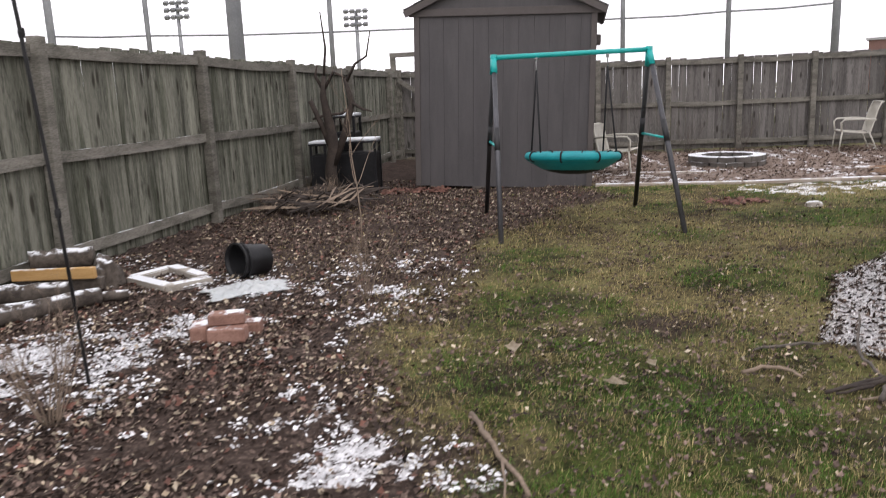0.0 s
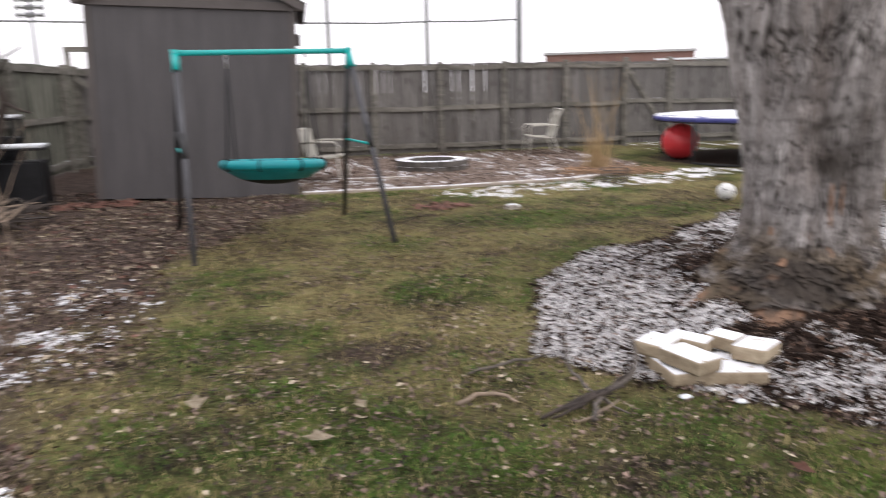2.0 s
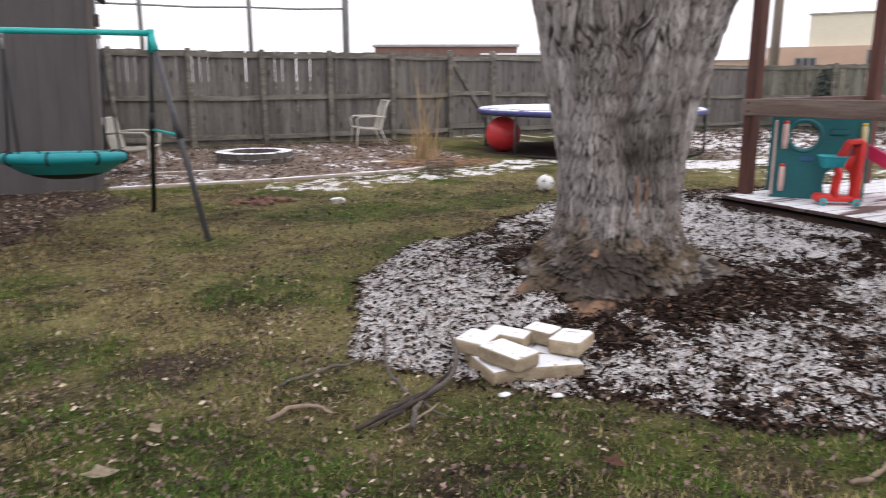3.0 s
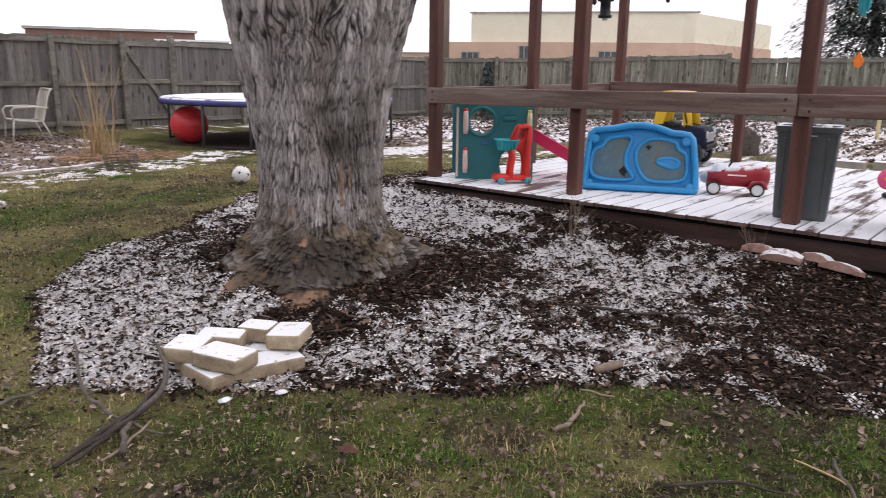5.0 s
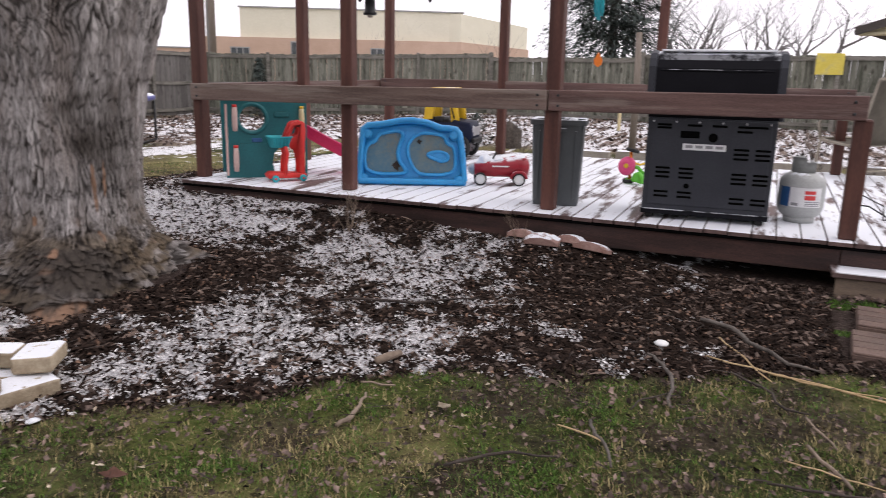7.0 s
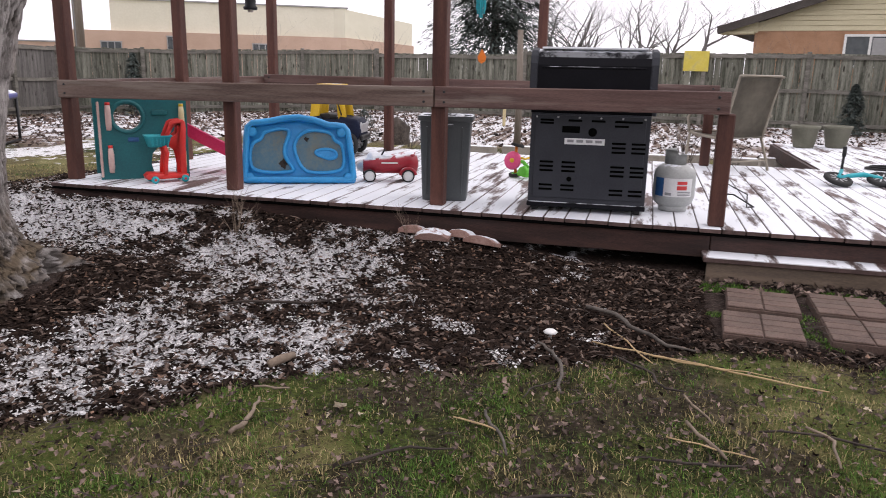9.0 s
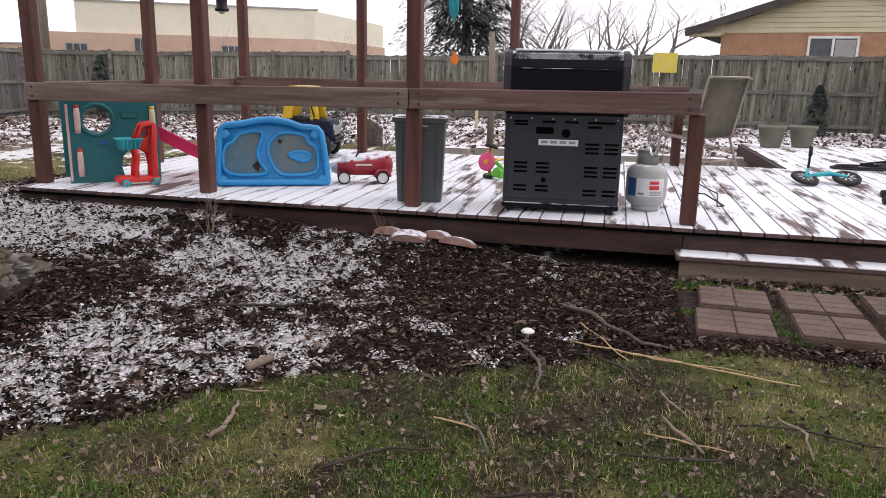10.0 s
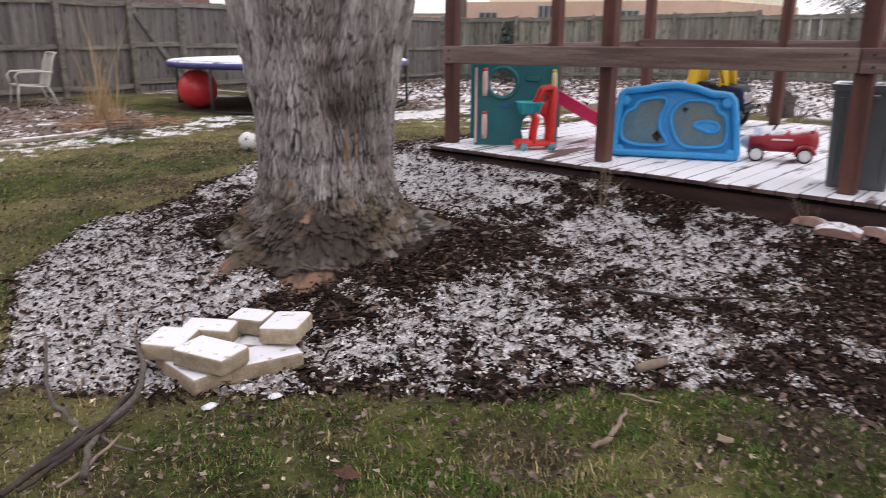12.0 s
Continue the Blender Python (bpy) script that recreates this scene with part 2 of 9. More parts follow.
M_fence = surf("weathered_cedar", (0.05, 0.052, 0.04), (0.28, 0.278, 0.228), 0.85, 2.0, 26, 0.6, stretch=(6, 6, 0.5), rand=0.2, stain=(0.055, 0.062, 0.04), stain_scale=1.6, stain_amount=0.75, spec=0.2)
M_fence_b = surf("dark_weathered_cedar", (0.082, 0.076, 0.072), (0.215, 0.203, 0.192), 0.85, 2.2, 26, 0.5, stretch=(6, 6, 0.55), rand=0.18, stain=(0.075, 0.068, 0.06), stain_scale=1.1, stain_amount=0.5, spec=0.2)
M_rail_f = surf("fence_rail_wood", (0.095, 0.09, 0.075), (0.25, 0.235, 0.205), 0.85, 2.5, 30, 0.4, stretch=(1, 1, 4), rand=0.12, spec=0.2, snow=0.25, snow_scale=5)


def add_knots(m, dark, per=(7.5, 7.5, 2.1)):
    """Dark round knots strewn over boards."""
    n, l = m.node_tree.nodes, m.node_tree.links
    b = n["Principled BSDF"]
    src = b.inputs["Base Color"].links[0].from_socket
    tc, oi, geo_, cell = n.new("ShaderNodeTexCoord"), n.new("ShaderNodeObjectInfo"), n.new("ShaderNodeVectorMath"), n.new("ShaderNodeTexVoronoi")
    comb = n.new("ShaderNodeCombineXYZ")
    for k in range(3):
        l.new(oi.outputs["Random"], comb.inputs[k])
    scaled = n.new("ShaderNodeVectorMath")
    scaled.operation = "MULTIPLY"
    scaled.inputs[1].default_value = per
    l.new(tc.outputs["Object"], scaled.inputs[0])
    geo_.operation = "MULTIPLY_ADD"
    l.new(comb.outputs["Vector"], geo_.inputs[0])
    geo_.inputs[1].default_value = (71.0, 13.0, 47.0)
    l.new(scaled.outputs["Vector"], geo_.inputs[2])
    l.new(geo_.outputs["Vector"], cell.inputs["Vector"])
    cell.inputs["Scale"].default_value = 1.0
    spot = n.new("ShaderNodeMapRange")
    spot.interpolation_type = "SMOOTHSTEP"
    spot.inputs["From Min"].default_value = 0.23
    spot.inputs["From Max"].default_value = 0.10
    l.new(cell.outputs["Distance"], spot.inputs["Value"])
    mx = n.new("ShaderNodeMix")
    mx.data_type = "RGBA"
    l.new(spot.outputs["Result"], mx.inputs["Factor"])
    l.new(src, mx.inputs["A"])
    mx.inputs["B"].default_value = (*dark, 1)
    l.new(mx.outputs["Result"], b.inputs["Base Color"])


add_knots(M_fence, (0.045, 0.042, 0.032))
add_knots(M_fence_b, (0.05, 0.045, 0.04))
M_shed = surf("shed_brown_paint", (0.085, 0.080, 0.082), (0.114, 0.107, 0.109), 0.75, 2.0, 90, 0.12, stretch=(3, 3, 0.5), spec=0.25)
M_shed_trim = surf("shed_trim_paint", (0.10, 0.088, 0.084), (0.125, 0.11, 0.105), 0.7, 3, 60, 0.1, spec=0.25)
M_shingle = surf("dark_shingle", (0.03, 0.028, 0.028), (0.08, 0.075, 0.072), 0.95, 12, 120, 0.4, rand=0.25)
M_teal = surf("teal_steel", (0.012, 0.40, 0.38), (0.02, 0.46, 0.43), 0.35, 3, 60, 0.02)
M_teal_fab = surf("teal_fabric", (0.006, 0.24, 0.27), (0.012, 0.33, 0.36), 0.5, 5, 90, 0.15, spec=0.4)
M_black_metal = surf("black_powder_steel", (0.012, 0.012, 0.013), (0.028, 0.028, 0.03), 0.5, 4, 80, 0.05)
# Black leg steel again, with the sheen of light put into a greyer colour.
M_lit_metal = surf("lit_steel_tube", (0.05, 0.05, 0.055), (0.10, 0.10, 0.11), 0.45, 4, 80, 0.05, metal=0.3)
M_black_fab = surf("black_mesh", (0.008, 0.008, 0.009), (0.02, 0.02, 0.022), 0.8, 8, 120, 0.2)
M_deckwood = surf("snow_dusted_deck_board", (0.06, 0.035, 0.03), (0.15, 0.095, 0.085), 0.6, 2.4, 40, 0.3, stretch=(0.7, 7, 7), rand=0.2, snow=0.6, snow_scale=2.2, snow_stretch=(0.55, 3.0, 1), spec=0.4)
M_fascia = surf("red_brown_stained_board", (0.022, 0.012, 0.010), (0.082, 0.04, 0.032), 0.65, 2.2, 50, 0.3, stretch=(6, 0.8, 6), rand=0.15, stain=(0.018, 0.013, 0.012), stain_amount=0.7, spec=0.35)
M_postwood = surf("red_brown_stained_post", (0.055, 0.021, 0.016), (0.135, 0.056, 0.041), 0.6, 2.0, 50, 0.25, stretch=(6, 6, 0.7), rand=0.12, stain=(0.05, 0.022, 0.018), stain_amount=0.4, spec=0.35)
M_railwood = surf("worn_red_brown_rail", (0.06, 0.028, 0.024), (0.155, 0.088, 0.074), 0.5, 2.0, 50, 0.3, stretch=(0.6, 9, 9), rand=0.15, stain=(0.24, 0.19, 0.16), stain_scale=1.3, stain_amount=0.7, spec=0.45)
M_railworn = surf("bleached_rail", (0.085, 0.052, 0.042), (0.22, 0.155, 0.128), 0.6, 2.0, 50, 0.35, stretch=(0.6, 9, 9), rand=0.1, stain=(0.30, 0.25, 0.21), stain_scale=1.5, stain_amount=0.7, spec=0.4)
M_stone = surf("grey_wall_block", (0.07, 0.062, 0.057), (0.16, 0.145, 0.13), 0.9, 6, 60, 0.5, rand=0.15, snow=0.7, snow_scale=6)
M_block = surf("buff_concrete_block", (0.29, 0.225, 0.145), (0.46, 0.385, 0.275), 0.9, 7, 90, 0.6, rand=0.12, snow=0.8, snow_scale=24, stain=(0.17, 0.12, 0.07), stain_scale=6, stain_amount=0.6)
M_brick = surf("red_brick", (0.20, 0.105, 0.08), (0.34, 0.20, 0.155), 0.9, 8, 90, 0.5, rand=0.15, snow=0.4, snow_scale=9)
M_edger = surf("pink_edging_stone", (0.24, 0.13, 0.10), (0.40, 0.26, 0.22), 0.9, 8, 90, 0.5, rand=0.15, snow=0.56, snow_scale=8)
M_paver = surf("brown_paver", (0.075, 0.046, 0.036), (0.17, 0.112, 0.088), 0.85, 8, 100, 0.5, rand=0.12, stain=(0.06, 0.05, 0.04), stain_scale=4, stain_amount=0.5)
M_bark = surf("grey_bark", (0.085, 0.075, 0.068), (0.26, 0.24, 0.225), 0.95, 3.0, 30, 1.0, stretch=(4, 4, 0.8), stain=(0.12, 0.07, 0.045), stain_scale=1.8, stain_amount=0.45, spec=0.15, world_coords=True)
M_twig = surf("dead_branch", (0.06, 0.05, 0.042), (0.15, 0.128, 0.11), 0.9, 8, 60, 0.4)
M_plank = surf("yellow_pine", (0.45, 0.26, 0.09), (0.58, 0.36, 0.15), 0.7, 3, 50, 0.2, stretch=(1, 6, 6), snow=0.3)
M_log = surf("snowy_log_bark", (0.035, 0.027, 0.022), (0.13, 0.108, 0.09), 0.95, 4, 30, 0.8, snow=0.42, snow_scale=9)
M_white_snow = surf("snow", (0.72, 0.75, 0.8), (0.86, 0.88, 0.91), 0.85, 20, 120, 0.4)
M_bag = surf("white_plastic_bag", (0.78, 0.82, 0.83), (0.9, 0.92, 0.92), 0.4, 6, 60, 0.3)
M_white = surf("white_plastic", (0.72, 0.72, 0.70), (0.82, 0.82, 0.8), 0.5, 6, 60, 0.05)
M_tarp = surf("black_plastic", (0.008, 0.008, 0.009), (0.018, 0.018, 0.020), 0.45, 5, 60, 0.08, spec=0.28)
M_sling = surf("tan_sling_mesh", (0.17, 0.15, 0.115), (0.25, 0.225, 0.18), 0.75, 12, 220, 0.2)
M_tanframe = surf("tan_aluminium", (0.24, 0.21, 0.16), (0.34, 0.30, 0.24), 0.4, 6, 60, 0.05, metal=0.2)
M_whiteframe = surf("cream_sling", (0.5, 0.48, 0.42), (0.62, 0.6, 0.54), 0.6, 10, 160, 0.1)
M_red_ball = surf("red_vinyl", (0.62, 0.035, 0.045), (0.72, 0.06, 0.07), 0.35, 4, 60, 0.03)
M_bluepad = surf("blue_vinyl_pad", (0.045, 0.05, 0.2), (0.09, 0.10, 0.34), 0.5, 5, 60, 0.1, snow=0.6, snow_scale=4)
M_grill = surf("dark_grey_grill_steel", (0.028, 0.030, 0.038), (0.042, 0.045, 0.054), 0.5, 3, 90, 0.03, metal=0.1, spec=0.3)
M_grill_black = surf("black_grill_lid", (0.004, 0.004, 0.006), (0.008, 0.008, 0.011), 0.5, 3, 90, 0.03, snow=0.45, snow_scale=5, spec=0.12)
# Near-black for grill openings and the wet, shadowed line under the deck boards.
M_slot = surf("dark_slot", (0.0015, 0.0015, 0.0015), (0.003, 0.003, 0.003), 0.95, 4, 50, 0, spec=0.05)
M_sticker = surf("white_label", (0.62, 0.62, 0.63), (0.76, 0.76, 0.76), 0.5, 8, 120, 0.02)
M_textbar = surf("grey_print", (0.2, 0.2, 0.21), (0.3, 0.3, 0.31), 0.6, 8, 120, 0.0)
M_tank = surf("grey_enamel_tank", (0.33, 0.34, 0.33), (0.45, 0.46, 0.45), 0.4, 3, 70, 0.05, stain=(0.16, 0.13, 0.1), stain_scale=3, stain_amount=0.3, snow=0.2)
M_redprint = surf("red_print", (0.5, 0.03, 0.03), (0.62, 0.05, 0.05), 0.5, 6, 60, 0)
M_blueprint = surf("blue_print", (0.02, 0.08, 0.22), (0.03, 0.12, 0.3), 0.5, 6, 60, 0)
M_bin = surf("grey_bin_plastic", (0.062, 0.070, 0.074), (0.085, 0.093, 0.098), 0.5, 3, 90, 0.05, snow=0.5, snow_scale=6)
M_pteal = surf("faded_teal_plastic", (0.006, 0.11, 0.125), (0.012, 0.165, 0.18), 0.5, 3, 60, 0.06, stain=(0.02, 0.2, 0.19), stain_amount=0.4)
M_pblue = surf("sky_blue_plastic", (0.018, 0.25, 0.58), (0.03, 0.34, 0.70), 0.42, 3, 60, 0.05, stain=(0.06, 0.2, 0.36), stain_amount=0.4)
M_pblue_d = surf("dirty_basin_plastic", (0.055, 0.15, 0.22), (0.15, 0.20, 0.2), 0.6, 3, 40, 0.1, stain=(0.20, 0.165, 0.10), stain_scale=2.2, stain_amount=0.9)
M_pcream = surf("cream_plastic", (0.6, 0.5, 0.26), (0.7, 0.6, 0.36), 0.5, 4, 60, 0.04)
M_ppinkw = surf("pale_pink_plastic", (0.62, 0.42, 0.38), (0.7, 0.52, 0.47), 0.5, 4, 60, 0.04)
M_pink = surf("pink_plastic", (0.72, 0.06, 0.2), (0.82, 0.12, 0.28), 0.45, 4, 60, 0.04)
M_pred = surf("red_plastic", (0.66, 0.025, 0.02), (0.76, 0.045, 0.035), 0.4, 4, 60, 0.04)
M_wagon = surf("crimson_plastic", (0.28, 0.01, 0.02), (0.38, 0.02, 0.035), 0.4, 4, 60, 0.04, snow=0.55, snow_scale=12)
M_aqua = surf("aqua_plastic", (0.01, 0.32, 0.38), (0.02, 0.42, 0.47), 0.45, 4, 60, 0.04)
M_yellow = surf("yellow_plastic", (0.66, 0.4, 0.01), (0.76, 0.5, 0.03), 0.45, 4, 60, 0.04, snow=0.3, snow_scale=6)
M_orange = surf("orange_plastic", (0.68, 0.15, 0.01), (0.78, 0.22, 0.02), 0.45, 4, 60, 0.04)
M_green = surf("lime_plastic", (0.08, 0.42, 0.02), (0.13, 0.55, 0.04), 0.45, 4, 60, 0.04)
M_navy = surf("navy_plastic", (0.006, 0.009, 0.024), (0.012, 0.017, 0.042), 0.55, 4, 60, 0.04, spec=0.2)
M_rubber = surf("black_rubber", (0.008, 0.008, 0.008), (0.02, 0.02, 0.02), 0.8, 6, 80, 0.2)
M_silver = surf("silver_plastic", (0.4, 0.4, 0.41), (0.55, 0.55, 0.56), 0.35, 4, 60, 0.03, metal=0.4)
M_pot = surf("sage_pot", (0.12, 0.118, 0.085), (0.19, 0.185, 0.14), 0.7, 5, 70, 0.1)
M_soil = surf("potting_soil", (0.02, 0.015, 0.011), (0.05, 0.038, 0.03), 0.95, 20, 90, 0.6, snow=0.4)
M_timber = surf("pale_bed_timber", (0.34, 0.28, 0.23), (0.5, 0.44, 0.38), 0.8, 3, 50, 0.3, stretch=(0.8, 5, 5), snow=0.5, snow_scale=5)
M_concrete = surf("pale_concrete", (0.3, 0.27, 0.23), (0.45, 0.41, 0.36), 0.9, 6, 80, 0.4, snow=0.6, snow_scale=7)


# ---- ground: one sheet to the horizon ----
def axis(lo, hi, step, far):
    a = list(np.arange(lo, hi + 1e-6, step))
    s, v = step, hi
    while v < far:
        s *= 1.18
        v += s
        a.append(v)
    s, v = step, lo
    while v > -far:
        s *= 1.18
        v -= s
        a.insert(0, v)
    return np.array(a)


gxs, gys = axis(-5, 9.2, 0.06, 1500), axis(-0.5, 11, 0.06, 1500)
GX, GY = np.meshgrid(gxs, gys, indexing="xy")
gxf, gyf = GX.ravel(), GY.ravel()


def zones(x, y):
    """Shares of mulch, leaf litter, garden bed, and cover of snow."""
    wob = 0.35 * (fbm(x * 1.7, y * 1.7, 4, 3) - 0.5)
    mulch = smooth(-0.08, 0.08, poly_signed(x, y, MULCH) + wob)
    # Round patch under the trampoline: dark soil and its shade, put into the colour.
    under = smooth(2.1, 1.8, np.hypot(x - 8.77, y - 11.35) + wob)
    litter = smooth(-0.25, 0.25, poly_signed(x, y, LITTER) + 2.2 * wob)
    bed = np.maximum(smooth(-0.1, 0.1, poly_signed(x, y, BED) + 0.6 * wob), smooth(-0.5, 0.5, poly_signed(x, y, FAR_BED) + 4 * wob))
    d_t = np.hypot(x - TREE[0], y - TREE[1])
    s_mulch = 0.38 + 0.25 * smooth(0.7, 2.1, y) + 0.12 * smooth(3.2, 2.2, x) - 0.27 * smooth(1.15, 0.35, np.hypot((x - 4.45) / 1.0, (y - 0.55) / 1.3)) - 0.3 * smooth(0.75, 0.1, np.hypot((x - 4.9) / 0.6, (y - 2.4) / 0.7)) - 0.5 * smooth(0.98, 0.72, d_t) - 0.25 * smooth(0.6, -0.5, y)
    s_mulch = s_mulch - 0.7 * smooth(1.0, 0.55, np.hypot((x - 2.28) / 0.42, (y - 2.86) / 0.34) + wob) - 0.45 * smooth(1.2, 0.9, d_t + 0.6 * wob) * smooth(3.5, 3.2, y) * smooth(2.5, 2.8, x)
    s_mulch = s_mulch + 0.55 * smooth(2.9, 2.2, x) * smooth(2.4, 3.0, y) + 0.5 * smooth(1.0, 0.3, np.hypot((x - 4.35) / 0.95, (y - 4.5) / 1.1)) - 0.3 * smooth(0.3, -0.3, y)
    s_mulch = s_mulch + 0.7 * (fbm(x * 3.4 + 9, y * 3.4, 3, 47) - 0.5) - 0.5 * smooth(0.8, 0.3, np.hypot((x - 2.15) / 0.55, (y - 3.0) / 0.22) + wob)
    s_lit = 0.28 + 0.5 * smooth(1.1, 0.5, np.hypot((x + 0.55) / 0.75, (y - 1.72) / 0.32)) + 0.34 * smooth(1.0, 0.3, np.hypot((x + 2.6) / 0.9, (y - 2.9) / 0.8))
    s_lit = s_lit + 0.2 * smooth(0.9, 0.2, np.hypot((x + 2.2) / 1.0, (y - 4.2) / 0.7)) - 0.30 * smooth(4.5, 6.5, y) - 0.8 * smooth(0.9, 0.2, y)
    s_strip = smooth(-0.15, 0.15, poly_signed(x, y, SNOW_STRIP) + 1.2 * wob)
    snow = np.maximum.reduce([mulch * s_mulch, litter * s_lit, bed * (0.40 + 0.38 * smooth(9, 12, x)), 0.6 * s_strip])
    lawn_far = (1 - mulch) * (1 - litter) * (1 - bed) * smooth(6.5, 9.5, x)
    snow = np.maximum(snow, 0.5 * lawn_far)
    snow = np.maximum(snow, 0.95 * smooth(1.05, 0.6, np.hypot((x - 8.8) / 1.3, (y - 8.5) / 0.75) + 1.5 * wob)) * (1 - under)
    # The trampoline's patch takes the dark mulch colour.
    mulch = np.maximum(mulch, under)
    return mulch, litter, bed, snow


def greenness(x, y):
    """How green the turf is, 0 straw to 1 lush."""
    g = 0.9 * smooth(0.46, 0.6, fbm(x * 0.9 + 4, y * 0.9, 3, 55))
    for cx, cy, rx, ry in ((0.25, 2.3, 1.35, 1.5), (-0.3, 3.6, 0.55, 0.9), (2.6, 0.6, 1.4, 1.5), (3.2, 6.9, 2.2, 0.8), (-0.3, 5.0, 0.5, 1.0)):
        g = np.maximum(g, smooth(1.05, 0.45, np.hypot((x - cx) / rx, (y - cy) / ry)))
    dark_zone = smooth(0.6, 1.5, x) * smooth(2.7, 1.8, y) * smooth(4.4, 3.6, x)
    return np.maximum(g * (0.35 + 0.65 * smooth(0.33, 0.55, fbm(x * 2.7, y * 2.7, 3, 58))), (0.25 + 0.75 * smooth(0.36, 0.6, fbm(x * 3.3, y * 3.3, 3, 59))) * dark_zone)


def bare_spot(x, y):
    """Worn soil showing through the lawn."""
    b = smooth(1.0, 0.35, np.hypot((x - 0.46) / 0.34, (y - 3.36) / 0.42) + 0.8 * (fbm(x * 5, y * 5, 3, 37) - 0.5))
    for cx, cy, r in ((-0.3, 2.7, 0.22), (-0.15, 2.15, 0.2), (0.5, 2.05, 0.18), (1.1, 1.9, 0.2), (1.75, 2.62, 0.25), (2.9, 0.75, 0.3), (2.3, 0.2, 0.2), (3.2, -0.2, 0.3), (2.1, 1.5, 0.2)):
        b = np.maximum(b, 0.8 * smooth(1.1, 0.3, np.hypot(x - cx, y - cy) / r + 1.2 * (fbm(x * 6, y * 6, 3, 38) - 0.5)))
    worn = smooth(0.50, 0.66, fbm(x * 3.7, y * 3.7, 4, 39)) * (0.35 + 0.5 * smooth(1.2, 2.2, x) * smooth(2.2, 1.2, y))
    return np.maximum(b, worn)


def snow_patch(x, y, s):
    """Patchy cover of snow, 0 to 1, where the zone's share is s."""
    v = 0.42 * fbm(x * 7, y * 7, 4, 63) + 0.24 * fbm(x * 1.8, y * 1.8, 3, 64) + 0.34 * fbm(x * 22, y * 22, 2, 65)
    return smooth(0.635 - 0.36 * s, 0.765 - 0.36 * s, v) * smooth(0.02, 0.2, s)


zm, zl, zb, zs = zones(gxf, gyf)
zs = snow_patch(gxf, gyf, zs)
gv = np.stack([gxf, gyf, gz(gxf, gyf)], 1)
nx, ny = len(gxs), len(gys)
idx = np.arange(nx * ny).reshape(ny, nx)
gf = np.stack([idx[:-1, :-1].ravel(), idx[:-1, 1:].ravel(), idx[1:, 1:].ravel(), idx[1:, :-1].ravel()], 1)

M_ground = bpy.data.materials.new("back_yard_ground")
M_ground.use_nodes = True
gn, gl = M_ground.node_tree.nodes, M_ground.node_tree.links
gb = gn["Principled BSDF"]
g_geo = gn.new("ShaderNodeNewGeometry")


def g_noise(s, det=6.0, r=0.62):
    t = gn.new("ShaderNodeTexNoise")
    t.inputs["Scale"].default_value = s
    t.inputs["Detail"].default_value = det
    t.inputs["Roughness"].default_value = r
    gl.new(g_geo.outputs["Position"], t.inputs["Vector"])
    return t.outputs["Fac"]


def g_ramp(fac, stops):
    t = gn.new("ShaderNodeValToRGB")
    e = t.color_ramp.elements
    e[0].position, e[0].color = stops[0][0], (*stops[0][1], 1)
    e[1].position, e[1].color = stops[-1][0], (*stops[-1][1], 1)
    for p, c in stops[1:-1]:
        k = e.new(p)
        k.color = (*c, 1)
    gl.new(fac, t.inputs["Fac"])
    return t.outputs["Color"]


def g_mix(fac, a, b):
    t = gn.new("ShaderNodeMix")
    t.data_type = "RGBA"
    gl.new(fac, t.inputs["Factor"])
    gl.new(a, t.inputs["A"])
    if isinstance(b, tuple):
        t.inputs["B"].default_value = (*b, 1)
    else:
        gl.new(b, t.inputs["B"])
    return t.outputs["Result"]


def g_math(op, a, b):
    t = gn.new("ShaderNodeMath")
    t.operation = op
    for k, v in enumerate((a, b)):
        if isinstance(v, (int, float)):
            t.inputs[k].default_value = v
        else:
            gl.new(v, t.inputs[k])
    return t.outputs[0]


def g_attr(name):
    t = gn.new("ShaderNodeAttribute")
    t.attribute_name = name
    return t.outputs["Fac"]


n_big, n_mid, n_fine, n_grain = g_noise(0.9), g_noise(6), g_noise(38, 4), g_noise(130, 3)
lawn_fac = g_math("ADD", g_math("MULTIPLY", n_big, 0.34), g_math("ADD", g_math("MULTIPLY", n_mid, 0.2), g_math("ADD", g_math("MULTIPLY", n_fine, 0.26), g_math("MULTIPLY", n_grain, 0.2))))
lawn = g_ramp(lawn_fac, [(0.42, (0.016, 0.012, 0.008)), (0.475, (0.085, 0.068, 0.034)), (0.515, (0.21, 0.18, 0.082)), (0.55, (0.11, 0.12, 0.038)), (0.61, (0.38, 0.315, 0.175))])
turf_c = g_ramp(lawn_fac, [(0.40, (0.010, 0.009, 0.006)), (0.47, (0.03, 0.034, 0.011)), (0.53, (0.062, 0.082, 0.018)), (0.62, (0.14, 0.125, 0.05))])
soil_c = g_ramp(g_math("ADD", g_math("MULTIPLY", n_fine, 0.6), g_math("MULTIPLY", n_mid, 0.4)), [(0.38, (0.016, 0.011, 0.008)), (0.52, (0.045, 0.032, 0.024)), (0.66, (0.11, 0.083, 0.062))])
lawn = g_mix(g_attr("green"), lawn, turf_c)
lawn = g_mix(g_attr("bare"), lawn, soil_c)
mulch_c = g_ramp(g_math("ADD", g_math("MULTIPLY", n_fine, 0.6), g_math("MULTIPLY", n_grain, 0.4)), [(0.35, (0.014, 0.010, 0.008)), (0.52, (0.044, 0.031, 0.026)), (0.66, (0.115, 0.088, 0.076))])
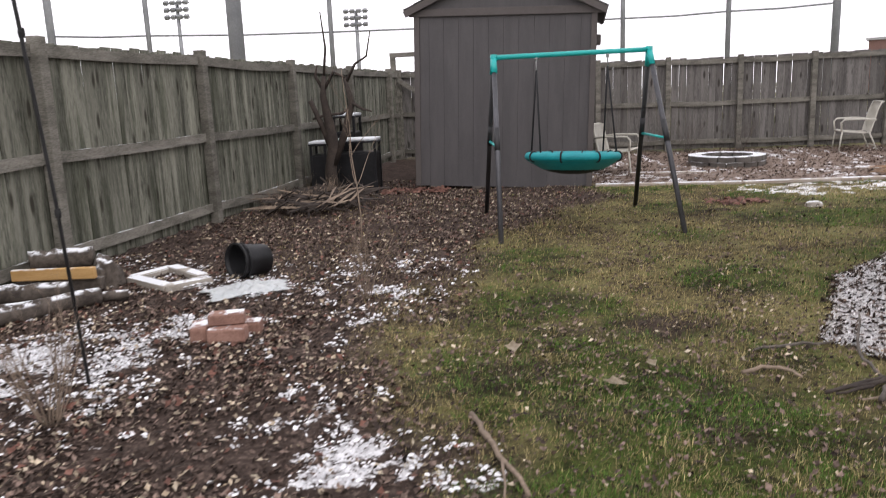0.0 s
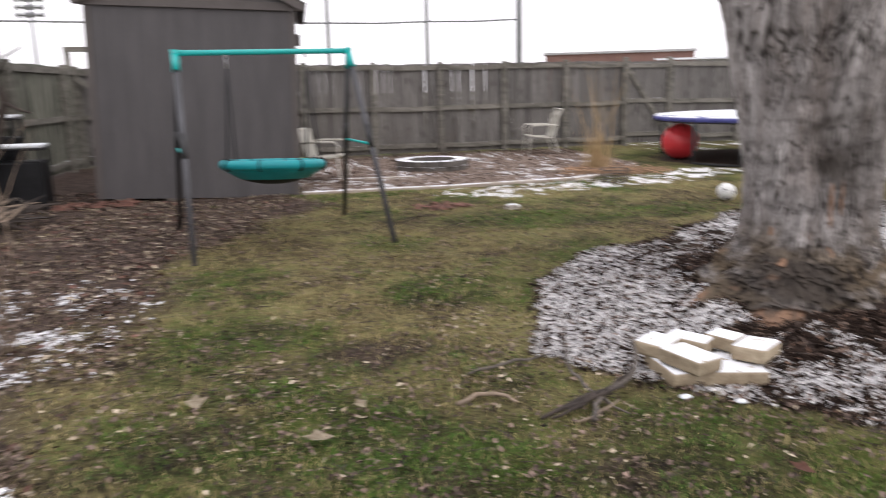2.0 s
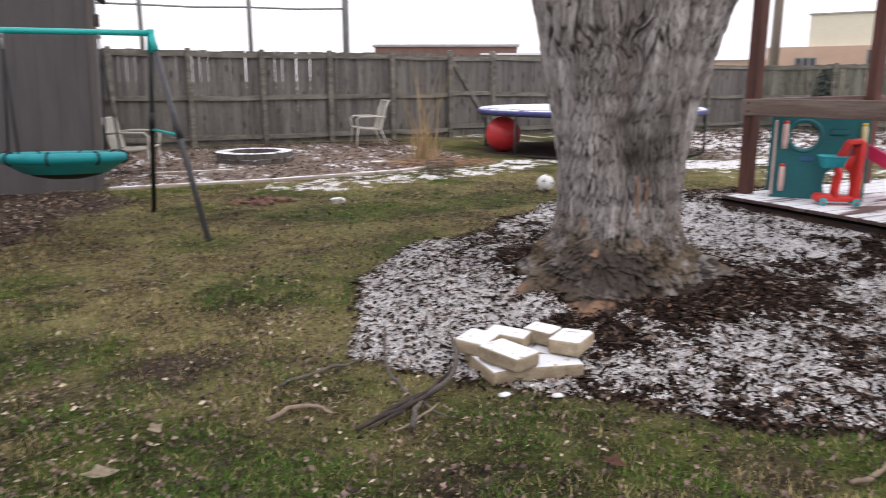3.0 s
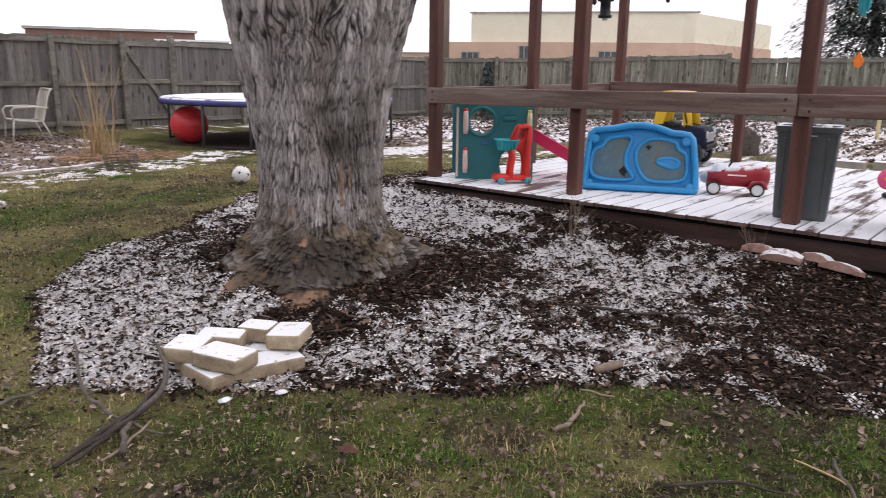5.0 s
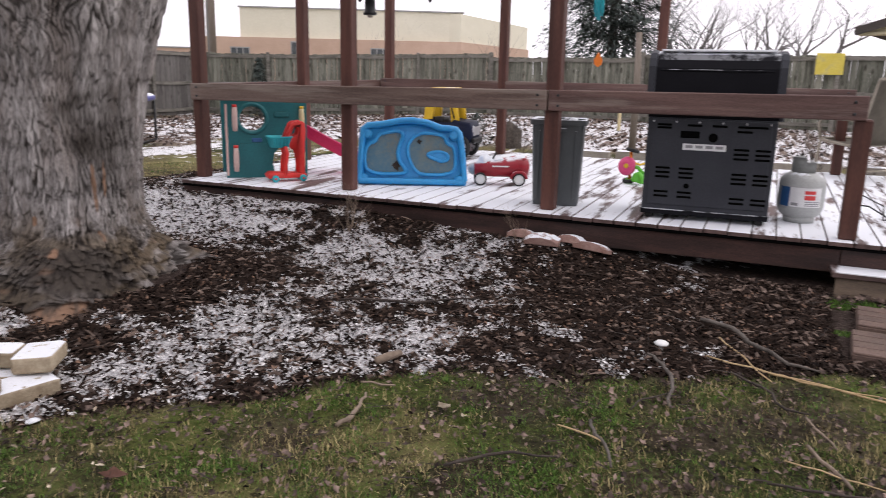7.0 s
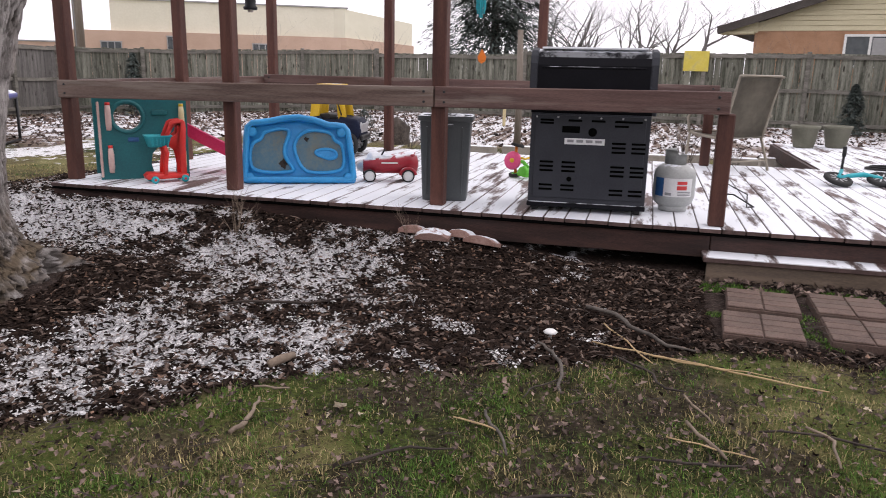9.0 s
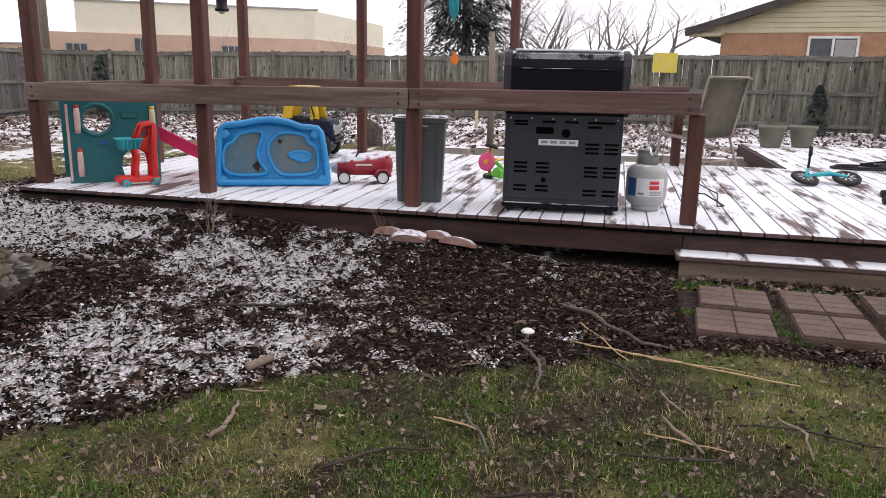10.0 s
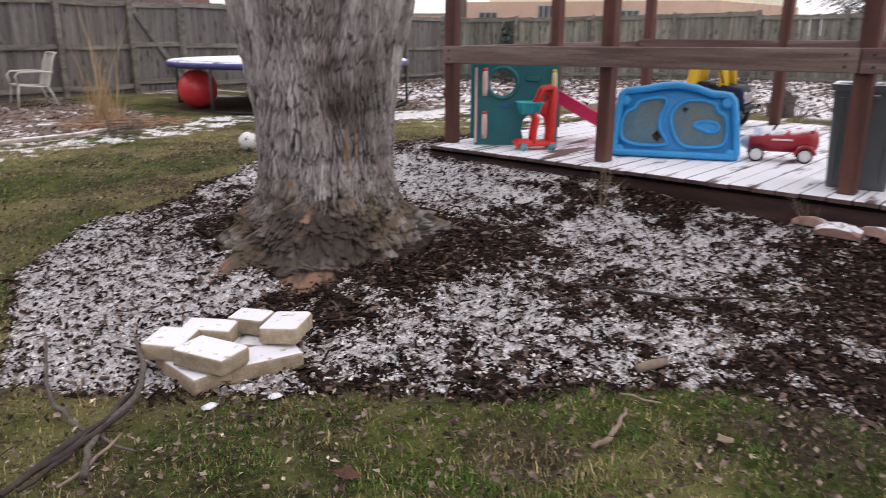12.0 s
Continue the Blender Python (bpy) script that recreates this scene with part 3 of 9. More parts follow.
litter_c = g_ramp(g_math("ADD", g_math("MULTIPLY", n_fine, 0.55), g_math("MULTIPLY", n_mid, 0.45)), [(0.34, (0.016, 0.011, 0.009)), (0.5, (0.06, 0.043, 0.036)), (0.62, (0.115, 0.086, 0.072)), (0.72, (0.2, 0.165, 0.14))])
bed_c = g_ramp(g_math("ADD", g_math("MULTIPLY", n_fine, 0.5), g_math("MULTIPLY", n_mid, 0.5)), [(0.34, (0.10, 0.074, 0.062)), (0.5, (0.21, 0.16, 0.132)), (0.66, (0.33, 0.27, 0.23))])
a_m, a_l, a_b, a_s = g_attr("mulch"), g_attr("litter"), g_attr("bed"), g_attr("snow")
gcol = g_mix(a_l, lawn, litter_c)
gcol = g_mix(a_b, gcol, bed_c)
gcol = g_mix(a_m, gcol, mulch_c)
sn_n = g_math("ADD", g_math("MULTIPLY", g_noise(30, 5, 0.75), 0.55), g_math("MULTIPLY", g_noise(80, 3, 0.7), 0.45))
sn_th = g_math("SUBTRACT", g_math("ADD", sn_n, g_math("MULTIPLY", a_s, 0.28)), 0.68)
sn_map = gn.new("ShaderNodeMapRange")
sn_map.interpolation_type = "SMOOTHSTEP"
sn_map.inputs["From Min"].default_value = 0.0
sn_map.inputs["From Max"].default_value = 0.07
gl.new(sn_th, sn_map.inputs["Value"])
gcol = g_mix(sn_map.outputs["Result"], gcol, (0.78, 0.775, 0.79))
gl.new(gcol, gb.inputs["Base Color"])
gb.inputs["Roughness"].default_value = 0.92
gb.inputs["Specular IOR Level"].default_value = 0.1
g_bump = gn.new("ShaderNodeBump")
g_bump.inputs["Strength"].default_value = 0.9
g_bump.inputs["Distance"].default_value = 0.02
gl.new(g_math("ADD", g_math("MULTIPLY", n_fine, 0.7), g_math("MULTIPLY", n_grain, 0.3)), g_bump.inputs["Height"])
gl.new(g_bump.outputs["Normal"], gb.inputs["Normal"])

ground = mesh_arrays("ground", gv, gf, M_ground, True)
for nm, arr in (("mulch", zm), ("litter", zl), ("bed", zb), ("snow", zs), ("green", greenness(gxf, gyf)), ("bare", bare_spot(gxf, gyf))):
    at = ground.data.attributes.new(nm, "FLOAT", "POINT")
    at.data.foreach_set("value", arr.astype(np.float32))
tagged(ground, "winter back yard ground with lawn, leaf litter and dusted mulch", "ground", kind="structure")


# ---- fences ----
def plank_mesh(seed, height, width=0.1415):
    """One rough fence board."""
    r = random.Random(seed)
    bm = bmesh.new()
    w, t = width / 2, 0.009
    tl, tr = height + r.uniform(-0.012, 0.008), height + r.uniform(-0.012, 0.008)
    pts = [(-w, 0), (w, 0), (w * r.uniform(0.997, 1.0), tr), (-w * r.uniform(0.997, 1.0), tl)]
    prism(bm, pts, 2 * t, None, 0.005, 1)
    me = bpy.data.meshes.new("board")
    bm.to_mesh(me)
    bm.free()
    return me


PLANKS = {}


def fence(name, pts, post_s, label, material, inside=1, top=1.83, gap=0.004, dip=None, posts=True, rails=(0.18, 0.95, 1.765), seed=0):
    """A run of board fence between plan points; rails and posts on the side that 'inside' names (1: left of travel)."""
    rnd = random.Random(seed)
    f = thing(name, Matrix.Identity(4), label, "fence", kind="structure")
    key = material.name
    if key not in PLANKS:
        PLANKS[key] = [plank_mesh(s, 1.80) for s in range(7)]
        for me in PLANKS[key]:
            me.materials.append(material)
    boards = []
    for (ax, ay), (bx, by) in zip(pts, pts[1:]):
        length = math.hypot(bx - ax, by - ay)
        ang = math.atan2(by - ay, bx - ax)
        n_in = Vector((-math.sin(ang), math.cos(ang), 0)) * inside
        step = 0.1385 + gap
        k = int(length / step)
        for i in range(k):
            s = (i + 0.5) * length / k
            x, y = ax + s * math.cos(ang), ay + s * math.sin(ang)
            zb = g0(x, y) + 0.03
            lift = dip(s, length) if dip else 0.0
            off = 0.02 + rnd.uniform(-0.004, 0.007)
            boards.append((rnd.randrange(7), x - off * n_in.x, y - off * n_in.y, zb + lift + rnd.uniform(-0.008, 0.008), ang + rnd.uniform(-0.02, 0.02), rnd.uniform(-0.006, 0.006)))
        np_ = max(1, round(length / post_s))
        for i in range(np_ + 1):
            s = i * length / np_
            x, y = ax + s * math.cos(ang), ay + s * math.sin(ang)
            zb = g0(x, y)
            if posts:
                bm = boxed((0, 0, (top + 0.04) / 2 - 0.05), (0.10, 0.10, top + 0.14), None, 0.006)
                p = part("post", bm, M_rail_f, f)
                p.matrix_world = Matrix.Translation((x + 0.045 * n_in.x, y + 0.045 * n_in.y, zb)) @ Matrix.Rotation(ang + rnd.uniform(-0.03, 0.03), 4, "Z") @ Matrix.Rotation(rnd.uniform(-0.008, 0.008), 4, "X")
            if i < np_:
                s2 = (i + 1) * length / np_
                x2, y2 = ax + s2 * math.cos(ang), ay + s2 * math.sin(ang)
                for h in rails:
                    za, zb2 = g0(x, y) + h, g0(x2, y2) + h
                    lift = dip((s + s2) / 2, length) if dip else 0.0
                    sag = rnd.uniform(0.0, 0.03)
                    bm = bmesh.new()
                    rows = []
                    for q in range(5):
                        u = q / 4
                        cx, cy = x + (x2 - x) * u, y + (y2 - y) * u
                        cz = za + (zb2 - za) * u + lift - sag * 4 * u * (1 - u)
                        o = n_in
                        rows.append([bm.verts.new((cx + o.x * d, cy + o.y * d, cz + e)) for d, e in ((0.0, -0.045), (0.038, -0.045), (0.038, 0.045), (0.0, 0.045))])
                    for a, b in zip(rows, rows[1:]):
                        for q in range(4):
                            bm.faces.new((a[q], a[(q + 1) % 4], b[(q + 1) % 4], b[q]))
                    bm.faces.new(rows[0])
                    bm.faces.new(rows[-1][::-1])
                    bmesh.ops.recalc_face_normals(bm, faces=bm.faces[:])
                    part("rail", bm, M_rail_f, f)
    for v, x, y, z, a, tip in boards:
        ob = new("board", PLANKS[key][v])
        ob.parent = f
        ob.matrix_world = Matrix.Translation((x, y, z)) @ Matrix.Rotation(a, 4, "Z") @ Matrix.Rotation(tip, 4, "Y") @ Matrix.Translation((0, -0.009, 0))
    return f


A_DIR = (math.sin(radians(4.2)), math.cos(radians(4.2)))
A2 = (-3.85, 7.1)


def a_at(k):
    """Plan point of the k-th post of the west fence, 2.44 m apart."""
    return (A2[0] + A_DIR[0] * 2.44 * (k - 2), A2[1] + A_DIR[1] * 2.44 * (k - 2))


fence("fence_west", [a_at(-1), a_at(5), a_at(5.33)], 2.44, "weathered grey-green board fence with sagging rails and posts", M_fence, inside=-1, seed=1)
B_Y = 15.2
fence("fence_north", [(a_at(5.33)[0], B_Y), (7.85, B_Y)], 1.39, "weathered grey board fence with posts and three rails", M_fence_b, inside=-1, seed=2)
fence("fence_northeast", [(8.95, B_Y), (18.3, 16.2)], 2.0, "weathered grey board fence past the gate", M_fence_b, inside=-1, seed=3)
fence("fence_far_east", [(18.3, 16.2), (22.5, 8.2)], 2.4, "weathered grey board fence at the back of the yard", M_fence, inside=-1, seed=4)
fence("fence_east", [(22.5, 8.2), (20.1, -6.0)], 2.4, "weathered grey board fence behind the deck", M_fence, inside=-1, seed=5, dip=lambda s, L: -0.10 * float(smooth(6.0, 4.0, s)))
fence("fence_south_east", [(20.1, -6.1), (9.5, -7.4)], 2.4, "weathered grey board fence turning along the side", M_fence, inside=-1, seed=6)


def gate(m, w, h, label):
    g = thing("gate", m, label, "gate")
    n = int(w / 0.142)
    for i in range(n):
        x = (i + 0.5) * w / n
        part("board", prismed([(x - 0.078, 0.06), (x + 0.078, 0.06), (x + 0.077, h - 0.02), (x - 0.077, h)], 0.018), M_fence_b, g)
    for z in (0.25, 0.98, h - 0.1):
        part("rail", boxed((w / 2, -0.02, z), (w, 0.04, 0.09), None, 0.004), M_rail_f, g)
    a = math.atan2(h - 0.45, w)
    part("brace", boxed((w / 2, -0.03, h / 2 + 0.06), (math.hypot(w, h - 0.45), 0.035, 0.09), rxyz(0, math.degrees(a), 0), 0.004), M_rail_f, g)
    for x in (-0.05, w + 0.05):
        part("post", boxed((x, -0.02, (h + 0.12) / 2 - 0.05), (0.1, 0.1, h + 0.14), None, 0.006), M_rail_f, g)
    return g


gate(pose(7.92, B_Y, g0(7.9, B_Y)), 0.96, 1.83, "weathered grey wooden gate with a diagonal brace")

# ---- deck ----
deck = thing("deck", Matrix.Identity(4), "red-brown stained wooden deck dusted with snow", "deck", kind="structure")
for s, e in ((5.21, 8.9),):
    for yy in (DECK_Y0 + 0.03, 0.2, DECK_Y1 - 0.03):
        part("joist", boxed(((s + e) / 2, yy, DECK_Z - 0.12), (e - s, 0.04, 0.16)), M_fascia, deck)
part("fascia", boxed((DECK_X0 + 0.045, (DECK_Y1 - 0.42) / 2, DECK_Z - 0.115), (0.04, DECK_Y1 + 0.42, 0.17), None, 0.004), M_fascia, deck)
part("fascia", boxed((DECK_X0 + 0.047, (DECK_Y0 - 0.424) / 2, DECK_Z - 0.125), (0.04, -DECK_Y0 - 0.424, 0.19), None, 0.004), M_fascia, deck)
part("fascia", boxed(((5.196 + DECK_X1) / 2, DECK_Y1 - 0.02, DECK_Z - 0.115), (DECK_X1 - 5.196, 0.04, 0.17), None, 0.004), M_fascia, deck)
M_riser = surf("tan_riser_board", (0.10, 0.072, 0.05), (0.21, 0.155, 0.11), 0.75, 2.5, 50, 0.3, stretch=(6, 0.8, 6), stain=(0.08, 0.06, 0.05), stain_amount=0.5)
step = thing("deck_step", pose(0, 0, 0), "pale weathered wooden step under the deck edge", "step", kind="structure")
part("tread", boxed((5.08, -2.3, 0.13), (0.24, 3.85, 0.035), None, 0.005), M_deckwood, step)
part("riser", boxed((5.0, -2.3, 0.05), (0.035, 3.8, 0.125), None, 0.004), M_riser, step)
# Wet board edge and the shadow line beneath it, added as one near-black strip.
part("edge_strip", boxed((DECK_X0 + 0.012, (DECK_Y1 + DECK_Y0) / 2, DECK_Z - 0.042), (0.03, DECK_Y1 - DECK_Y0 - 0.02, 0.018), None, 0.003), M_slot, deck, "dark strip for the wet board ends and their shadow line")
part("fascia", boxed((10.6, -1.78, DECK_Z - 0.1), (3.3, 0.04, 0.17), None, 0.004), M_fascia, deck)
rail_z = 1.086


def deck_post(x, y, top):
    ob = solo("deck_post", boxed((0, 0, (top - DECK_Z) / 2), (0.1, 0.1, top - DECK_Z), None, 0.008), M_postwood, pose(x, y, DECK_Z, 0, 0, random.uniform(-2, 2)),
              "tall red-brown stained deck post" if top > 2 else "short red-brown stained deck post", "post", "deck posts")
    return ob


FRONT = [(5.36, 4.60), (5.36, 3.12), (5.31, 1.45), (5.24, -0.45)]
BACK = [(8.72, 4.52), (8.68, 3.0), (8.7, 1.22), (8.77, -0.6)]
for (x, y), top in zip(FRONT, (2.8, 2.8, 2.8, 1.02)):
    deck_post(x, y, top)
for (x, y), top in zip(BACK, (2.8, 2.8, 2.8, 1.02)):
    deck_post(x, y, top)
deck_post(6.9, 4.58, 2.8)


def plank_between(name, a, b, w, h, mat, label, cat, parent=None):
    a, b = Vector(a), Vector(b)
    d = b - a
    m = Matrix.Translation((a + b) / 2) @ d.to_track_quat("X", "Z").to_matrix().to_4x4()
    if parent is None:
        ob = solo(name, boxed((0, 0, 0), (d.length, w, h), None, 0.006), mat, m, label, cat)
        if cat == "rail":
            for u in (-1, 1):
                for z in (-0.035, 0.035):
                    part("bolt", lathed([(0, 0.008), (0.008, 0.006), (0.010, 0.0)], 10, (u * (d.length / 2 - 0.07), w / 2 if d.y > 0 else -w / 2, z), rxyz(-90 if d.y > 0 else 90, 0, 0)), M_black_metal, ob)
        return ob
    ob = part(name, boxed((0, 0, 0), (d.length, w, h), None, 0.006), mat, parent)
    ob.matrix_world = m
    return ob


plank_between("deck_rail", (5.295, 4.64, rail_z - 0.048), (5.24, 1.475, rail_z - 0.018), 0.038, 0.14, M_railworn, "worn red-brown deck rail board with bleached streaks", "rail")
plank_between("deck_rail", (5.24, 1.467, rail_z - 0.018), (5.175, -0.46, rail_z), 0.038, 0.142, M_railwood, "red-brown stained deck rail board", "rail")
plank_between("deck_rail", (8.64, 4.6, rail_z), (8.68, -0.68, rail_z), 0.038, 0.14, M_railwood, "red-brown rail board along the back of the deck", "rail")
plank_between("deck_rail", (5.38, 4.665, rail_z - 0.05), (8.75, 4.62, rail_z - 0.02), 0.038, 0.14, M_railwood, "red-brown rail board along the deck's end", "rail")
for a, b in ((FRONT[0], FRONT[2]), (BACK[0], BACK[2]), (FRONT[0], BACK[0]), (FRONT[1], BACK[1]), (FRONT[2], BACK[2])):
    plank_between("pergola_beam", (*a, 2.87), (*b, 2.87), 0.045, 0.14, M_postwood, "red-brown stained beam across the deck posts", "beam")


# ---- the big tree ----
def trunk_radius(z):
    zs_ = np.array([-0.15, 0.0, 0.06, 0.12, 0.2, 0.3, 0.42, 0.55, 0.8, 1.1, 1.4, 1.7, 2.0, 2.3])
    rs_ = np.array([0.57, 0.52, 0.49, 0.465, 0.437, 0.41, 0.385, 0.368, 0.382, 0.424, 0.485, 0.56, 0.65, 0.74])
    return np.interp(z, zs_, rs_)


def big_tree():
    t = thing("tree", pose(TREE[0], TREE[1], 0), "massive old tree with furrowed grey bark and flared roots", "tree")
    na, nz = 680, 400
    a = np.linspace(0, 2 * np.pi, na, endpoint=False)
    z = np.concatenate([np.linspace(-0.12, 0.6, 180), np.linspace(0.605, 2.3, nz - 180)])
    A, Z = np.meshgrid(a, z)
    R = trunk_radius(Z)
    ca, sa = np.cos(A), np.sin(A)
    flare = smooth(0.42, -0.02, Z)
    for ang, amp, wid in ((-136, 0.12, 0.30), (-139, 0.10, 0.16), (-170, 0.36, 0.16), (-98, 0.12, 0.2), (-34, 0.42, 0.18), (-8, 0.2, 0.22), (-65, 0.08, 0.12), (150, 0.26, 0.22), (75, 0.2, 0.3), (28, 0.15, 0.2)):
        d = (A - radians(ang) + np.pi) % (2 * np.pi) - np.pi
        R = R + amp * flare ** 1.6 * np.exp(-(d / wid) ** 2)
    d = (A - radians(-140) + np.pi) % (2 * np.pi) - np.pi
    R = R + 0.29 * np.exp(-(d / 0.48) ** 2) * np.sqrt(np.clip(1 - (np.maximum(Z, 0) / (0.34 + 0.03 * np.sin(9 * A))) ** 2, 0, 1))
    Zs = Z - 0.9 * (R - 0.39) * smooth(0.52, 0.25, Z)
    # two stems that part above
    R = R * (1 + 0.05 * np.cos(2 * (A - radians(-40))) * smooth(0.5, 2.0, Z))
    for ang, dep in ((-125, 0.035), (-60, 0.03), (-170, 0.03), (10, 0.03), (100, 0.03)):
        d = (A - np.radians(ang + 4 * np.sin(Z * 3)) + np.pi) % (2 * np.pi) - np.pi
        R = R - dep * smooth(0.2, 1.2, Z) * np.exp(-(d / 0.13) ** 2)

    def ring_noise(fa, fz, seed, octv=3):
        """Noise that closes round the trunk."""
        u = A / (2 * np.pi)
        w = fbm(u * fa + 1.0 * (vnoise(Zs * 3.1, u * 0 + seed, seed) - 0.5), Zs * fz, octv, seed)
        w2 = fbm((u - 1) * fa + 1.0 * (vnoise(Zs * 3.1, u * 0 + seed, seed) - 0.5), Zs * fz, octv, seed)
        k = smooth(0.9, 1.0, u)
        return w * (1 - k) + w2 * k

    def plates(count, per_m, seed, lean):
        """Long bark plates: distance to the nearest joint, a tone for each plate, and how far down the plate."""
        drift = lean * (ring_noise(7, 1.1, seed) - 0.5) + 0.5 * lean * (ring_noise(23, 3.0, seed + 1) - 0.5)
        u, w = (A / (2 * np.pi)) * count + drift, Zs * per_m + 50
        iu, iw = np.floor(u), np.floor(w)
        f1, f2 = np.full(u.shape, 9.0), np.full(u.shape, 9.0)
        tone, down = np.zeros(u.shape), np.zeros(u.shape)
        for du in (-1, 0, 1):
            for dw in (-1, 0, 1):
                cu, cw = iu + du, iw + dw
                key = np.mod(cu, count)
                px, py = cu + 0.15 + 0.7 * lattice(key, cw, seed + 2), cw + 0.1 + 0.8 * lattice(key, cw, seed + 3)
                d = np.hypot(u - px, 0.85 * (w - py))
                closer = d < f1
                f2 = np.where(closer, f1, np.minimum(f2, d))
                tone = np.where(closer, lattice(key, cw, seed + 4), tone)
                down = np.where(closer, py - w, down)
                f1 = np.where(closer, d, f1)
        return f2 - f1, tone, down

    warp = ring_noise(9, 1.6, 3) - 0.5
    j1, tone1, down1 = plates(92, 3.4, 200, 7.0)
    j2, tone2, down2 = plates(190, 8.5, 240, 12.0)
    fine = ring_noise(190, 22, 23, 3)
    patchy = smooth(0.35, 0.62, ring_noise(8, 2.2, 61, 3))
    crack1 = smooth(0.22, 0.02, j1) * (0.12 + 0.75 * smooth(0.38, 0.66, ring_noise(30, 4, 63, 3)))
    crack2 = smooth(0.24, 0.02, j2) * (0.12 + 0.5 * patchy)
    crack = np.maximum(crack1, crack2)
    rel = 1 - 0.65 * smooth(0.5, 0.25, Z)
    R = R + 0.05 * warp + rel * (0.011 * (tone1 - 0.5) + 0.006 * (tone2 - 0.5) + 0.008 * np.clip(down1, -0.6, 0.6) + 0.005 * np.clip(down2, -0.6, 0.6))
    R = R - 0.013 * crack1 - 0.007 * crack2 + 0.008 * (fine - 0.5)
    # gnarled burr at the foot
    gn_ = ring_noise(26, 10, 41, 4)
    low = smooth(0.55, 0.2, Z)
    R = R + (0.12 * (gn_ - 0.5) + 0.045 * (ring_noise(80, 30, 43, 4) - 0.5)) * low
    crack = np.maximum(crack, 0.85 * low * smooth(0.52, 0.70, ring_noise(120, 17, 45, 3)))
    R = R - 0.012 * low * smooth(0.50, 0.72, ring_noise(120, 17, 45, 3))
    da = (A - radians(-140) + np.pi) % (2 * np.pi) - np.pi
    db = (A - radians(-112) + np.pi) % (2 * np.pi) - np.pi
    rag = fbm(A * 9, Zs * 12, 3, 7)
    scar = 0.75 * smooth(0.62, 0.9, np.exp(-(da / 0.22) ** 2) * smooth(0.12, 0.02, Z) + 1.2 * (rag - 0.55))
    scar = np.maximum(scar, smooth(0.5, 0.75, np.exp(-((db + 0.1 * (Z - 0.6)) / 0.05) ** 2) * np.exp(-((Z - 0.62) / 0.17) ** 2) + 0.7 * (rag - 0.5)))
    scar = np.maximum(scar, 0.3 * smooth(0.68, 0.82, ring_noise(22, 9, 57, 3)) * smooth(0.9, 0.3, Z))
    # Darker bark in patches on the front and speckled towards the foot.
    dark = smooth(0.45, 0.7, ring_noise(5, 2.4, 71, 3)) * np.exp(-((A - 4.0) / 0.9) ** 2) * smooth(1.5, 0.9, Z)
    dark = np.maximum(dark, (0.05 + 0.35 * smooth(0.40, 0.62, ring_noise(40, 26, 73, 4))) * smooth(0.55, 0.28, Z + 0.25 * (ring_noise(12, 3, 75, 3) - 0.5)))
    moss = smooth(0.60, 0.25, Z) * smooth(0.34, 0.60, ring_noise(16, 7, 77, 4))
    # bare wood at the root's cut end and on the toe of the burr
    dr = (A - radians(-172) + np.pi) % (2 * np.pi) - np.pi
    scar = np.maximum(scar, smooth(0.45, 0.7, np.exp(-(dr / 0.16) ** 2) * smooth(0.20, 0.08, Z) + 0.5 * (rag - 0.5)))
    dt = (A - radians(-137) + np.pi) % (2 * np.pi) - np.pi
    scar = np.maximum(scar, 0.85 * smooth(0.45, 0.75, np.exp(-(dt / 0.20) ** 2) * smooth(0.20, 0.08, Z) + 0.6 * (rag - 0.5)))
    for ang, zc, ra, rz_ in ((-141, 0.31, 0.05, 0.025), (-158, 0.45, 0.05, 0.03), (-112, 0.36, 0.04, 0.03), (-104, 0.66, 0.025, 0.13)):
        ds = (A - radians(ang) + np.pi) % (2 * np.pi) - np.pi
        scar = np.maximum(scar, smooth(0.45, 0.75, np.exp(-(ds / ra) ** 2 - ((Z - zc) / rz_) ** 2) + 0.5 * (rag - 0.5)))
    scar = scar * (0.3 + 0.7 * smooth(0.36, 0.6, ring_noise(170, 9, 91, 3)))
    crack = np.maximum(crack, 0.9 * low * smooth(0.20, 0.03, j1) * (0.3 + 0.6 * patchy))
    R = R - 0.010 * low * smooth(0.22, 0.03, j1)
    cx = 0.05 * smooth(0.6, 2.2, Z)
    v = np.stack([cx + R * ca, R * sa, Z], -1).reshape(-1, 3)
    i = np.arange(na * nz).reshape(nz, na)
    j = np.roll(i, -1, 1)
    f = np.stack([i[:-1].ravel(), j[:-1].ravel(), j[1:].ravel(), i[1:].ravel()], 1)
    ob = mesh_arrays("trunk", v, f, M_trunk, True)
    for nm, arr in (("cleft", np.minimum(1.0, 1.05 * crack)), ("flake", scar), ("dark_zone", dark), ("plate", 0.6 * tone1 + 0.4 * tone2), ("moss", moss)):
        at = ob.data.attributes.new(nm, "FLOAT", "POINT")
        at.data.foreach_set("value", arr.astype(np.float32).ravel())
    ob.parent = t
    r = random.Random(2)
    for k, (ax, ay, rr) in enumerate(((-0.40, 0.22, 0.36), (0.42, -0.22, 0.38), (0.12, 0.42, 0.28), (-0.1, -0.38, 0.26))):
        pts, rad = [], []
        x, y = ax * 0.7, ay * 0.7
        for s in range(12):
            zz = 2.0 + s * 0.62
            pts.append((x, y, zz))
            rad.append(rr * (1 - s / 12.5))
            x += ax * 0.55 * (0.7 + 0.5 * r.random()) + r.uniform(-0.1, 0.1)
            y += ay * 0.55 * (0.7 + 0.5 * r.random()) + r.uniform(-0.1, 0.1)
